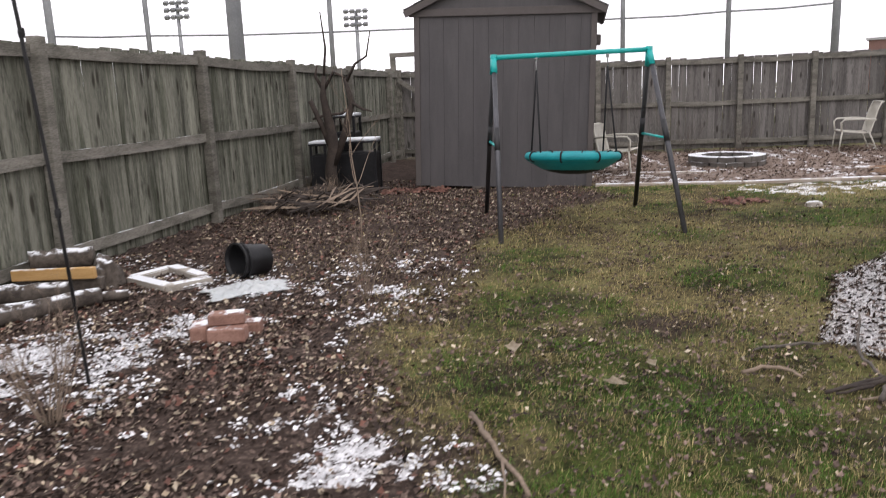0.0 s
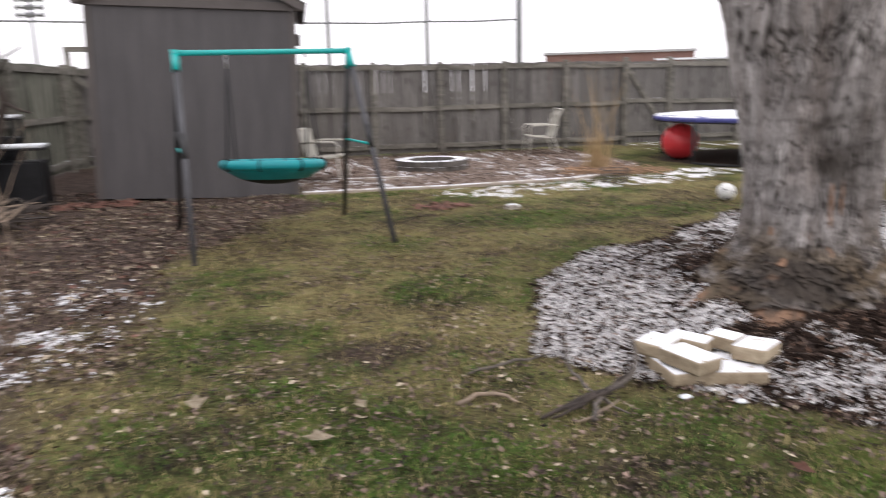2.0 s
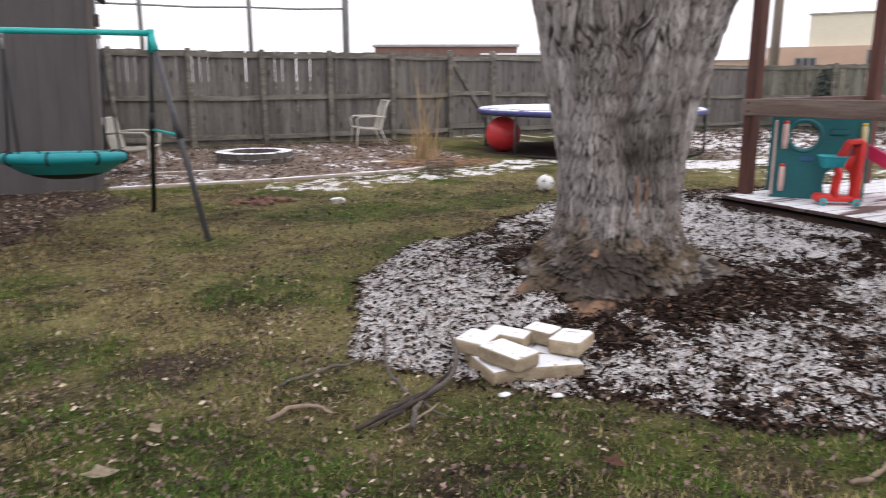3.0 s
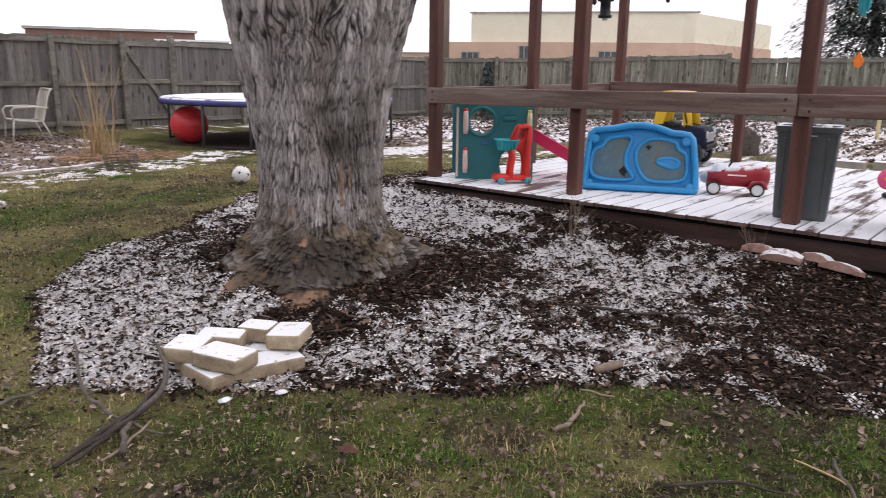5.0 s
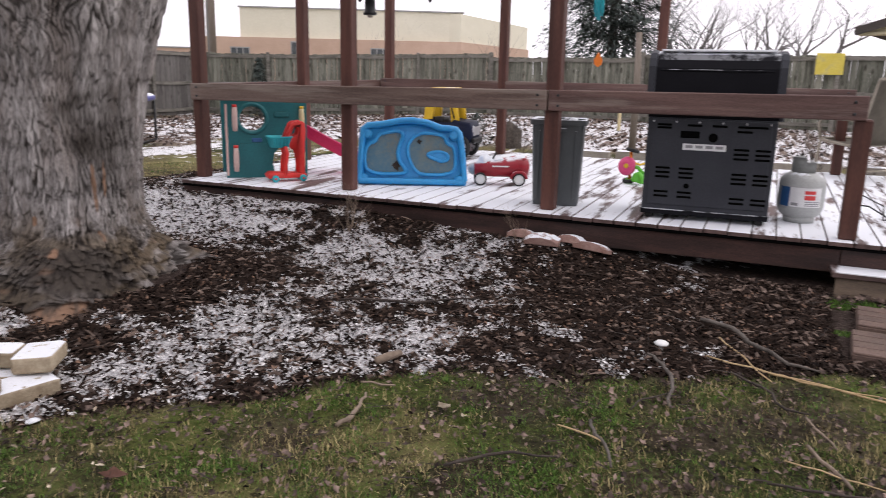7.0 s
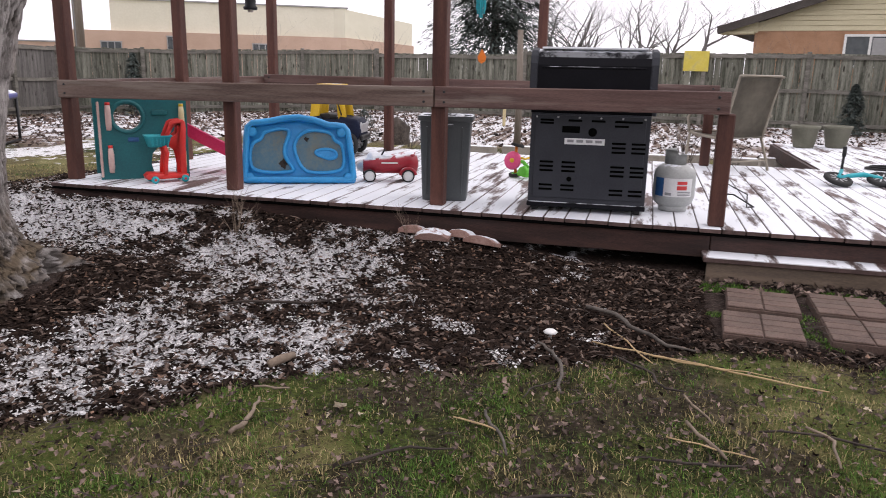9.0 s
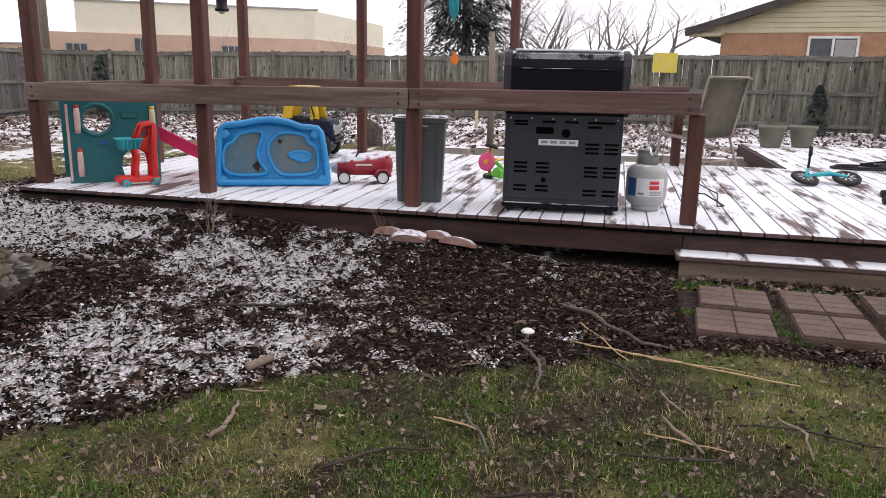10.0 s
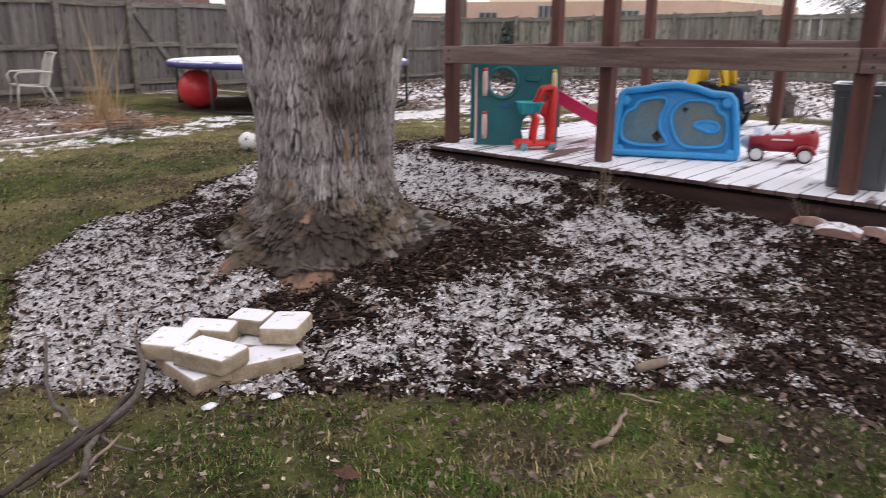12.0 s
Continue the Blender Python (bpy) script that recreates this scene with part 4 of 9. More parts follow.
        limb = part("limb", tubed(pts, rad, 14), M_bark, t, "", True)
        bm = bmesh.new()
        for s in range(4, 12):
            for _ in range(3):
                p = Vector(pts[s])
                d = Vector((r.uniform(-1, 1), r.uniform(-1, 1), r.uniform(0.2, 0.9))).normalized()
                q = [p]
                for _k in range(5):
                    d = (d + Vector((r.uniform(-0.3, 0.3), r.uniform(-0.3, 0.3), r.uniform(-0.1, 0.25)))).normalized()
                    q.append(q[-1] + d * r.uniform(0.25, 0.5))
                tube(bm, q, [0.05, 0.04, 0.03, 0.02, 0.012, 0.006], 6)
        part("twigs", bm, M_bark, limb)
    return t


M_trunk = surf("furrowed_grey_bark", (0.19, 0.172, 0.162), (0.50, 0.47, 0.455), 0.95, 3.2, 34, 1.0, stretch=(4, 4, 0.7), stain=(0.17, 0.135, 0.115), stain_scale=1.3, stain_amount=0.6, spec=0.12)
_n, _l = M_trunk.node_tree.nodes, M_trunk.node_tree.links
_b = _n["Principled BSDF"]
_src = _b.inputs["Base Color"].links[0].from_socket
_pl = _n.new("ShaderNodeAttribute")
_pl.attribute_name = "plate"
_pm = _n.new("ShaderNodeMapRange")
_pm.inputs["To Min"].default_value = 0.62
_pm.inputs["To Max"].default_value = 1.32
_l.new(_pl.outputs["Fac"], _pm.inputs["Value"])
_hs = _n.new("ShaderNodeHueSaturation")
_l.new(_src, _hs.inputs["Color"])
_l.new(_pm.outputs["Result"], _hs.inputs["Value"])
_mo = _n.new("ShaderNodeAttribute")
_mo.attribute_name = "moss"
_mm = _n.new("ShaderNodeMix")
_mm.data_type = "RGBA"
_l.new(_mo.outputs["Fac"], _mm.inputs["Factor"])
_l.new(_hs.outputs["Color"], _mm.inputs["A"])
_mm.inputs["B"].default_value = (0.155, 0.12, 0.082, 1)
_src = _mm.outputs["Result"]
# Darkness of the furrows is put into the colour as well as the relief.
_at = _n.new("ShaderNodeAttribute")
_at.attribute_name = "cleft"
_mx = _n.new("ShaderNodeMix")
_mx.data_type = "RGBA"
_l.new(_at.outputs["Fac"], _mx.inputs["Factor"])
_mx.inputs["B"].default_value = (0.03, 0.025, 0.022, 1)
_tc = _n.new("ShaderNodeTexCoord")
_nz = _n.new("ShaderNodeTexNoise")
_nz.inputs["Scale"].default_value = 2.3
_nz.inputs["Detail"].default_value = 6
_l.new(_tc.outputs["Object"], _nz.inputs["Vector"])
_fl = _n.new("ShaderNodeAttribute")
_fl.attribute_name = "flake"
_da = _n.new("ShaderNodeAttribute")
_da.attribute_name = "dark_zone"
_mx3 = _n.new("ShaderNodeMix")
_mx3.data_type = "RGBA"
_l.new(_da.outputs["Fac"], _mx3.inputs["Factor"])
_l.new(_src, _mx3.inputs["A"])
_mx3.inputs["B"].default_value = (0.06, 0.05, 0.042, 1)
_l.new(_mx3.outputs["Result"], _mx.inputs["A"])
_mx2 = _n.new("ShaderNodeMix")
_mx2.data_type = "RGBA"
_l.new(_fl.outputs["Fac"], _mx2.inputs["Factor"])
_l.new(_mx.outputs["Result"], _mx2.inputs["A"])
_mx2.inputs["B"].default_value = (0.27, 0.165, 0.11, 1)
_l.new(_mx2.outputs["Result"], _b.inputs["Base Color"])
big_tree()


# ---- shed ----
def shed():
    s = thing("shed", pose(-2.0, 9.75, 0.06, 0, 2.0, -3.0), "dark brown painted wooden garden shed with a gable roof", "shed")
    W, D, Hh, pk = 2.45, 2.6, 2.33, 0.58
    k = 12
    for i in range(k):
        w = W / k
        part("panel", boxed(((i + 0.5) * w, 0.02, Hh / 2), (w - 0.0015, 0.03, Hh), None, 0.0015), M_shed, s)
    part("backing", boxed((W / 2, 0.05, Hh / 2), (W - 0.02, 0.03, Hh)), M_shed, s)
    for x in (0.012, W - 0.012):
        part("side_wall", boxed((x, D / 2 + 0.04, Hh / 2), (0.024, D - 0.06, Hh)), M_shed, s)
    part("back_wall", boxed((W / 2, D, Hh / 2), (W - 0.06, 0.03, Hh)), M_shed, s)
    for x in (0.035, W - 0.035):
        part("corner_trim", boxed((x, -0.006, Hh / 2), (0.075, 0.02, Hh), None, 0.003), M_shed_trim, s)
    part("gable_trim", boxed((W / 2, -0.012, Hh + 0.02), (W + 0.14, 0.03, 0.10), None, 0.004), M_shed_trim, s)
    part("gable", prismed([(0.0, Hh + 0.07), (W, Hh + 0.07), (W / 2, Hh + 0.07 + pk)], 0.03, Matrix.Translation((0, 0.005, 0))), M_shed, s)
    part("gable", prismed([(0.0, Hh), (W, Hh), (W / 2, Hh + pk)], 0.03, Matrix.Translation((0, D - 0.03, 0))), M_shed, s)
    th = math.atan2(pk, W / 2)
    L = math.hypot(W / 2 + 0.12, pk * (W / 2 + 0.12) / (W / 2))
    for sgn in (-1, 1):
        cx = W / 2 + sgn * (L / 2) * math.cos(th)
        cz = Hh + 0.10 + pk - (L / 2) * math.sin(th)
        rot = rxyz(0, sgn * math.degrees(th), 0)
        roof = part("roof", boxed((cx, D / 2, cz), (L, D + 0.16, 0.03), rot, 0.004), M_shingle, s, "dark shingled roof slope")
        part("rake_trim", boxed((cx, -0.075, cz - 0.045), (L, 0.022, 0.085), rot, 0.004), M_shed_trim, s)
        for q in range(9):
            u = (q + 0.5) / 9 - 0.5
            c = Vector((cx, D / 2, cz)) + rot @ Vector((u * L, 0, 0.02 + 0.002 * (q % 2)))
            part("shingle", boxed(c, (L / 9 + 0.02, D + 0.17, 0.008), rot @ rxyz(0, -sgn * 1.5, 0)), M_shingle, roof)
    for x in (0.3, 0.9, 1.6, 2.2):
        part("skid", boxed((x, 0.2, -0.06), (0.2, 0.4, 0.12), None, 0.006), M_twig, s)
    part("vent", boxed((W + 0.03, 0.35, 1.98), (0.06, 0.12, 0.14), None, 0.01), M_shed_trim, s)
    return s


shed()


# ---- swing set ----
def swing_set():
    f1, f2, f3, f4 = Vector((-0.57, 5.76, 0)), Vector((1.07, 6.12, 0)), Vector((-0.83, 7.45, 0)), Vector((0.81, 7.75, 0))
    s = thing("swing_set", Matrix.Identity(4), "black and teal steel swing frame on the lawn", "swing")
    tl, tr = Vector((-0.65, 6.62, 1.63)), Vector((0.835, 6.95, 1.655))
    for f in (f1, f2, f3, f4):
        f.z = g0(f.x, f.y)
    # The near pair gets the sheen copy of the same black steel.
    for f, top, near in ((f1, tl, 1), (f2, tr, 1), (f3, tl, 0), (f4, tr, 0)):
        leg = part("leg", tubed([f - Vector((0, 0, 0.03)), f.lerp(top, 0.5), top], 0.024, 12), M_lit_metal if near else M_black_metal, s, "", True)
        m = f.lerp(top, 0.48)
        part("sleeve", tubed([m, f.lerp(top, 0.60)], 0.027, 12), M_black_metal, leg, "", True)
    part("top_bar", tubed([tl + (tl - tr) * 0.015, tl.lerp(tr, 0.5), tr + (tr - tl) * 0.015], 0.024, 14), M_teal, s, "glossy teal top bar", True)
    for p, fs in ((tl, (f1, f3)), (tr, (f2, f4))):
        bm = bmesh.new()
        tube(bm, [p + Vector((0, 0, 0.03)), p - Vector((0, 0, 0.03))], 0.034, 12)
        for f in fs:
            tube(bm, [p, p.lerp(f, 0.09)], 0.031, 12)
        part("corner_joint", bm, M_teal, s, "teal corner joint", True)
        a, b = fs[0].lerp(p, 0.50), fs[1].lerp(p, 0.50)
        part("side_brace", tubed([a, b], 0.012, 8), M_teal, s, "thin teal side brace", True)
    # saucer
    c = tl.lerp(tr, 0.5) + Vector((0, -0.05, 0))
    c.z = 0.645
    sw = thing("saucer_swing", Matrix.Translation(c) @ pose(0, 0, 0, -3, 2, 12), "round teal saucer swing with dark fabric hanging on ropes", "swing")
    R = 0.43
    ring = bmesh.new()
    tube(ring, [(R * math.cos(2 * math.pi * k / 48), R * math.sin(2 * math.pi * k / 48), 0.02) for k in range(49)], 0.042, 12, False)
    part("padded_ring", ring, M_teal_fab, sw, "padded teal ring", True)
    part("seat_mat", lathed([(0.0, -0.155), (0.12, -0.15), (0.24, -0.125), (0.34, -0.075), (0.42, 0.0)], 40), M_black_fab, sw, "dark sagging seat fabric", True)
    part("teal_cover", lathed([(0.30, -0.105), (0.36, -0.07), (0.42, -0.035), (0.462, 0.0), (0.466, 0.03)], 40), M_teal_fab, sw, "", True)
    for k in range(8):
        a = 2 * math.pi * k / 8 + 0.3
        bmk = bmesh.new()
        tube(bmk, [(R * math.cos(a) + 0.048 * math.cos(q) * math.cos(a), R * math.sin(a) + 0.048 * math.cos(q) * math.sin(a), 0.02 + 0.048 * math.sin(q)) for q in np.linspace(0, 2 * np.pi, 13)], 0.008, 6, False)
        part("strap", bmk, M_black_fab, sw)
    inv = sw.matrix_world.inverted()
    for u, sgn in ((0.27, -1), (0.73, 1)):
        top = tl.lerp(tr, u)
        hook = top - Vector((0, 0, 0.14))
        bm = bmesh.new()
        tube(bm, [inv @ top, inv @ hook], 0.008, 8)
        tube(bm, [inv @ (top + Vector((0, 0, 0.0))), inv @ (top - Vector((0, 0, 0.05)))], 0.016, 8)
        part("hanger", bm, M_silver, sw, "bright metal hanger", True)
        for d in (-0.55, 0.55):
            a = (math.pi if sgn < 0 else 0.0) + d * (1 if sgn > 0 else -1)
            e = Vector((R * math.cos(a), R * math.sin(a), 0.05))
            part("rope", tubed([inv @ hook, (inv @ hook).lerp(e, 0.5) + Vector((0, 0, -0.005)), e], 0.009, 8), M_black_fab, sw, "", True)


swing_set()


# ---- fire pit, garden bed and chairs ----
def fire_pit():
    f = thing("fire_pit", pose(2.80, 12.2, g0(2.80, 12.2)), "round fire pit of grey wall blocks rimmed with snow", "fire pit")
    r = random.Random(5)
    for row in range(2):
        for k in range(14):
            a0, a1 = 2 * math.pi * (k + 0.5 * row) / 14 + 0.02, 2 * math.pi * (k + 1 + 0.5 * row) / 14 - 0.02
            bm = bmesh.new()
            ri, ro, z0, z1 = 0.40, 0.60 + r.uniform(-0.01, 0.01), row * 0.09 - 0.02, row * 0.09 + 0.068
            am = (a0 + a1) / 2
            out = []
            for z in (z0, z1):
                out.append([bm.verts.new((rr * math.cos(a), rr * math.sin(a), z)) for rr, a in ((ri, a0), (ro, a0), (ro + 0.012, am), (ro, a1), (ri, a1), (ri + 0.01, am))])
            for q in range(6):
                bm.faces.new((out[0][q], out[0][(q + 1) % 6], out[1][(q + 1) % 6], out[1][q]))
            bm.faces.new(out[0][::-1])
            bm.faces.new(out[1])
            bmesh.ops.recalc_face_normals(bm, faces=bm.faces[:])
            part("block", bm, M_stone, f)
    part("ash", lathed([(0.0, 0.03), (0.25, 0.02), (0.42, 0.0)], 20), M_soil, f, "dark ash bed")


fire_pit()
for k, (a, b, w) in enumerate((((0.5, 9.62), (2.4, 9.58), 0.09), ((2.42, 9.58), (4.2, 9.62), 0.09), ((4.25, 9.65), (5.2, 10.12), 0.09), ((4.4, 11.1), (5.4, 10.35), 0.08), ((1.1, 10.9), (2.2, 10.8), 0.07), ((4.3, 10.9), (4.75, 10.6), 0.1))):
    za, zb_ = g0(*a) + 0.012, g0(*b) + 0.012
    plank_between("bed_timber", (*a, za), (*b, zb_), w, 0.05, M_timber, "pale weathered timber edging of the garden bed", "timber")


def lounge_chair(m, label, fab, fra, tall=0.62):
    c = thing("patio_chair", m, label, "chair", "patio chairs")
    w = 0.27
    # local: sits facing -x; y across
    prof = [(-0.26, 0.37), (-0.1, 0.345), (0.12, 0.33), (0.22, 0.34)]
    back = [(0.22, 0.35), (0.265, 0.52), (0.32, 0.75), (0.38, 0.36 + tall), (0.41, 0.36 + tall - 0.01)]
    for pr, nm in ((prof, "seat"), (back, "backrest")):
        bm = bmesh.new()
        rows = []
        for x, z in pr:
            rows.append([bm.verts.new((x, y, z + d)) for y, d in ((-w, 0.0), (0, -0.012), (w, 0.0))])
        for p, q in zip(rows, rows[1:]):
            for k in range(2):
                bm.faces.new((p[k], p[k + 1], q[k + 1], q[k]))
        bmesh.ops.solidify(bm, geom=bm.faces[:], thickness=0.012)
        part(nm, bm, fab, c, "", True)
    for y in (-w - 0.012, w + 0.012):
        part("side_frame", tubed([(x, y, z) for x, z in prof + back[1:]], 0.014, 8), fra, c, "", True)
        part("leg", tubed([(-0.24, y, 0.36), (-0.26, y, 0.2), (-0.28, y, 0.0)], 0.014, 8), fra, c, "", True)
        part("leg", tubed([(0.2, y, 0.34), (0.28, y, 0.16), (0.34, y, 0.0)], 0.014, 8), fra, c, "", True)
        part("armrest", tubed([(-0.25, y, 0.36), (-0.27, y * 1.06, 0.52), (-0.22, y * 1.1, 0.575), (0.1, y * 1.1, 0.58), (0.30, y * 1.02, 0.56)], 0.016, 8), fra, c, "", True)
    part("front_bar", tubed([(-0.26, -w, 0.37), (-0.26, w, 0.37)], 0.014, 8), fra, c, "", True)
    part("top_bar", tubed([(0.38, -w - 0.012, 0.36 + tall), (0.38, w + 0.012, 0.36 + tall)], 0.014, 8), fra, c, "", True)
    part("rear_bar", tubed([(0.30, -w, 0.1), (0.30, w, 0.1)], 0.01, 8), fra, c, "", True)
    return c


lounge_chair(pose(5.48, 14.15, g0(5.48, 14.15), 0, 0, -8), "cream sling patio chair standing by the garden bed", M_whiteframe, M_whiteframe, 0.52)
lounge_chair(pose(0.95, 11.3, g0(0.95, 11.3), 0, 0, 160), "cream sling patio chair beside the shed", M_whiteframe, M_whiteframe, 0.4)
lounge_chair(pose(8.66, -0.79, DECK_Z, 0, 0, -140), "tan mesh patio chair with a tall back on the deck", M_sling, M_tanframe, 0.60)


# ---- trampoline and balls ----
def trampoline():
    c = (8.82, 11.38)
    z = g0(*c)
    R, H = 2.05, 0.75
    t = thing("trampoline", pose(c[0], c[1], z), "round trampoline with a snow-dusted blue pad", "trampoline")
    part("pad", lathed([(R - 0.26, H), (R - 0.2, H + 0.03), (R - 0.03, H + 0.03), (R + 0.02, H), (R + 0.02, H - 0.06), (R - 0.05, H - 0.06)], 64), M_bluepad, t, "blue safety pad dusted with snow", True)
    part("mat", lathed([(0, H - 0.01), (R - 0.3, H + 0.005), (R - 0.1, H + 0.036)], 48), M_white_snow, t, "jumping mat under a sheet of snow")
    bm = bmesh.new()
    tube(bm, [(R * math.cos(2 * math.pi * k / 48), R * math.sin(2 * math.pi * k / 48), H - 0.06) for k in range(49)], 0.022, 8, False)
    part("ring", bm, M_black_metal, t, "", True)
    for k in range(4):
        bm = bmesh.new()
        a = radians(28 + 90 * k)
        p = []
        for da in (-0.2, 0.2):
            p.append(Vector((R * math.cos(a + da), R * math.sin(a + da), 0)))
        tube(bm, [p[0] + Vector((0, 0, H - 0.06)), p[0] + Vector((0, 0, 0.06)), p[0] + Vector((0, 0, 0.02)), p[1] + Vector((0, 0, 0.02)), p[1] + Vector((0, 0, 0.06)), p[1] + Vector((0, 0, H - 0.06))], 0.024, 8)
        part("leg", bm, M_black_metal, t, "", True)


trampoline()


def ball(name, r, m, mat, label):
    bm = bmesh.new()
    bmesh.ops.create_icosphere(bm, subdivisions=4, radius=r)
    return solo(name, bm, mat, m, label, "ball", shade=True)


bz = g0(6.95, 11.35)
big = thing("exercise_ball", pose(7.22, 11.8, bz + 0.31), "large red vinyl ball beside the trampoline", "ball")
bm = bmesh.new()
bmesh.ops.create_icosphere(bm, subdivisions=4, radius=0.315)
part("skin", bm, M_red_ball, big, "", True)
for zz in (-0.12, 0.0, 0.12):
    rr = math.sqrt(0.315 ** 2 - zz ** 2)
    bm = bmesh.new()
    tube(bm, [(rr * math.cos(q), rr * math.sin(q), zz) for q in np.linspace(0, 2 * np.pi, 41)], 0.004, 6, False)
    part("rib", bm, M_red_ball, big, "", True)


def soccer_ball():
    x, y = 5.02, 7.17
    s = thing("soccer_ball", pose(x, y, g0(x, y) + 0.1, 20, 10, 0), "white soccer ball with dark patches on the lawn", "ball")
    bm = bmesh.new()
    bmesh.ops.create_icosphere(bm, subdivisions=4, radius=0.1)
    part("skin", bm, M_white, s, "", True)
    ico = bmesh.new()
    bmesh.ops.create_icosphere(ico, subdivisions=1, radius=1.0)
    for v in [v.co.copy() for v in ico.verts]:
        bm = bmesh.new()
        a = v.orthogonal().normalized()
        b = v.cross(a)
        ring = [bm.verts.new(((v + 0.36 * (math.cos(2 * math.pi * k / 5) * a + math.sin(2 * math.pi * k / 5) * b)).normalized()) * 0.1008) for k in range(5)]
        cen = bm.verts.new(v.normalized() * 0.1022)
        for k in range(5):
            bm.faces.new((ring[k], ring[(k + 1) % 5], cen))
        part("patch", bm, M_tarp, s, "dark patch")
    ico.free()


soccer_ball()


# ---- stacked concrete blocks by the tree ----
def block_mesh(l, w, h, seed):
    bm = boxed((0, 0, h / 2), (l, w, h), None, min(0.018, 0.24 * h), 4)
    r = random.Random(seed)
    for v in bm.verts:
        v.co += Vector((r.uniform(-1, 1), r.uniform(-1, 1), r.uniform(-1, 1))) * 0.002
    return bm


for k, (x, y, z, l, w, h, yaw, tx, ty) in enumerate((
        (1.712, 2.675, 0.0, 0.30, 0.15, 0.07, 87, 0, 0), (1.915, 2.56, 0.0, 0.30, 0.15, 0.072, -17, 1, 0), (2.065, 2.715, 0.0, 0.28, 0.15, 0.07, 36, 0, 0), (1.865, 2.835, 0.0, 0.28, 0.15, 0.068, -52, 0, 0),
        (1.702, 2.80, 0.074, 0.165, 0.155, 0.066, 33, 1, -2), (1.737, 2.59, 0.074, 0.222, 0.155, 0.068, -71, -2, 2), (1.868, 2.808, 0.073, 0.20, 0.12, 0.066, -54, 1, 1),
        (2.022, 2.752, 0.074, 0.15, 0.115, 0.066, -66, 2, 0), (2.075, 2.60, 0.076, 0.205, 0.15, 0.068, 34, -2, 2))):
    solo("concrete_block", block_mesh(l, w, h, k), M_block, pose(x, y, g0(x, y) + z - 0.002, tx, ty, yaw), "buff concrete block in a stack, its top white with snow" if z else "buff concrete block at the foot of a stack", "block", "stacked blocks", shade=True)

# ---- pavers before the step ----
for k, (x, y, yaw) in enumerate(((3.99, -0.60, -4), (4.45, -0.66, -4), (4.04, -1.09, -3), (4.49, -1.11, -2), (4.06, -1.55, -2), (4.51, -1.56, -3))):
    p = thing("paver", pose(x - 0.01, y, 0.012, 0, 0, yaw) @ Matrix.Diagonal((0.93, 0.93, 1, 1)), "square brown brick-pattern paver in moss and leaves", "paver", "pavers")
    part("base", boxed((0, 0, 0.004), (0.40, 0.40, 0.05), None, 0.004), M_paver, p)
    r = random.Random(k)
    for i in range(4):
        for j in range(2):
            cx, cy = -0.1500 + i * 0.100, -0.1000 + j * 0.200
            part("brick", boxed((cx, cy, 0.032 + r.uniform(0, 0.002)), (0.094, 0.193, 0.012), None, 0.004), M_paver, p)

# ---- edging stones against the deck ----
for k, (x, y, yaw, tip, l) in enumerate(((5.06, 1.56, 82, 10, 0.19), (4.98, 1.39, 90, -12, 0.24), (5.06, 1.21, 78, 10, 0.19), (4.99, 1.05, 70, 14, 0.25))):
    out = [(-l / 2, 0.0), (l / 2, 0.0), (l / 2, 0.025), (l * 0.3, 0.05), (0, 0.06), (-l * 0.3, 0.05), (-l / 2, 0.025)]
    bm = prismed(out, 0.10, Matrix.Translation((0, -0.05, 0)), 0.006)
    solo("edging_stone", bm, M_edger, pose(x, y, g0(x, y) + 0.03, tip, 0, yaw), "pinkish scalloped edging stone leaning by the deck", "edging stone", "edging stones")


# ---- the left side: bucket, bricks, lumber ----
def bucket():
    x, y = -2.42, 4.62
    b = thing("plant_bucket", pose(x, y, g0(x, y) + 0.125, 0, 84, 238), "black plastic nursery bucket lying on its side", "bucket")
    part("shell", lathed([(0.0, -0.13), (0.105, -0.13), (0.115, -0.12), (0.128, 0.08), (0.131, 0.12), (0.142, 0.122), (0.142, 0.14), (0.128, 0.14), (0.122, 0.1), (0.105, -0.11), (0.0, -0.118)], 36), M_tarp, b, "", True)
    part("rim_band", lathed([(0.131, 0.085), (0.138, 0.087), (0.138, 0.095), (0.132, 0.097)], 36), M_tarp, b, "", True)


bucket()


def lumpy(rx, ry, rz_, seed, n=4):
    bm = bmesh.new()
    bmesh.ops.create_icosphere(bm, subdivisions=n, radius=1.0)
    for v in bm.verts:
        d = 1 + 0.35 * (noise.noise(v.co * 1.6 + Vector((seed, 0, 0)))) + 0.14 * noise.noise(v.co * 5 + Vector((0, seed, 0)))
        v.co = Vector((v.co.x * rx * d, v.co.y * ry * d, v.co.z * rz_ * (d if v.co.z > 0 else 0.3)))
    return bm


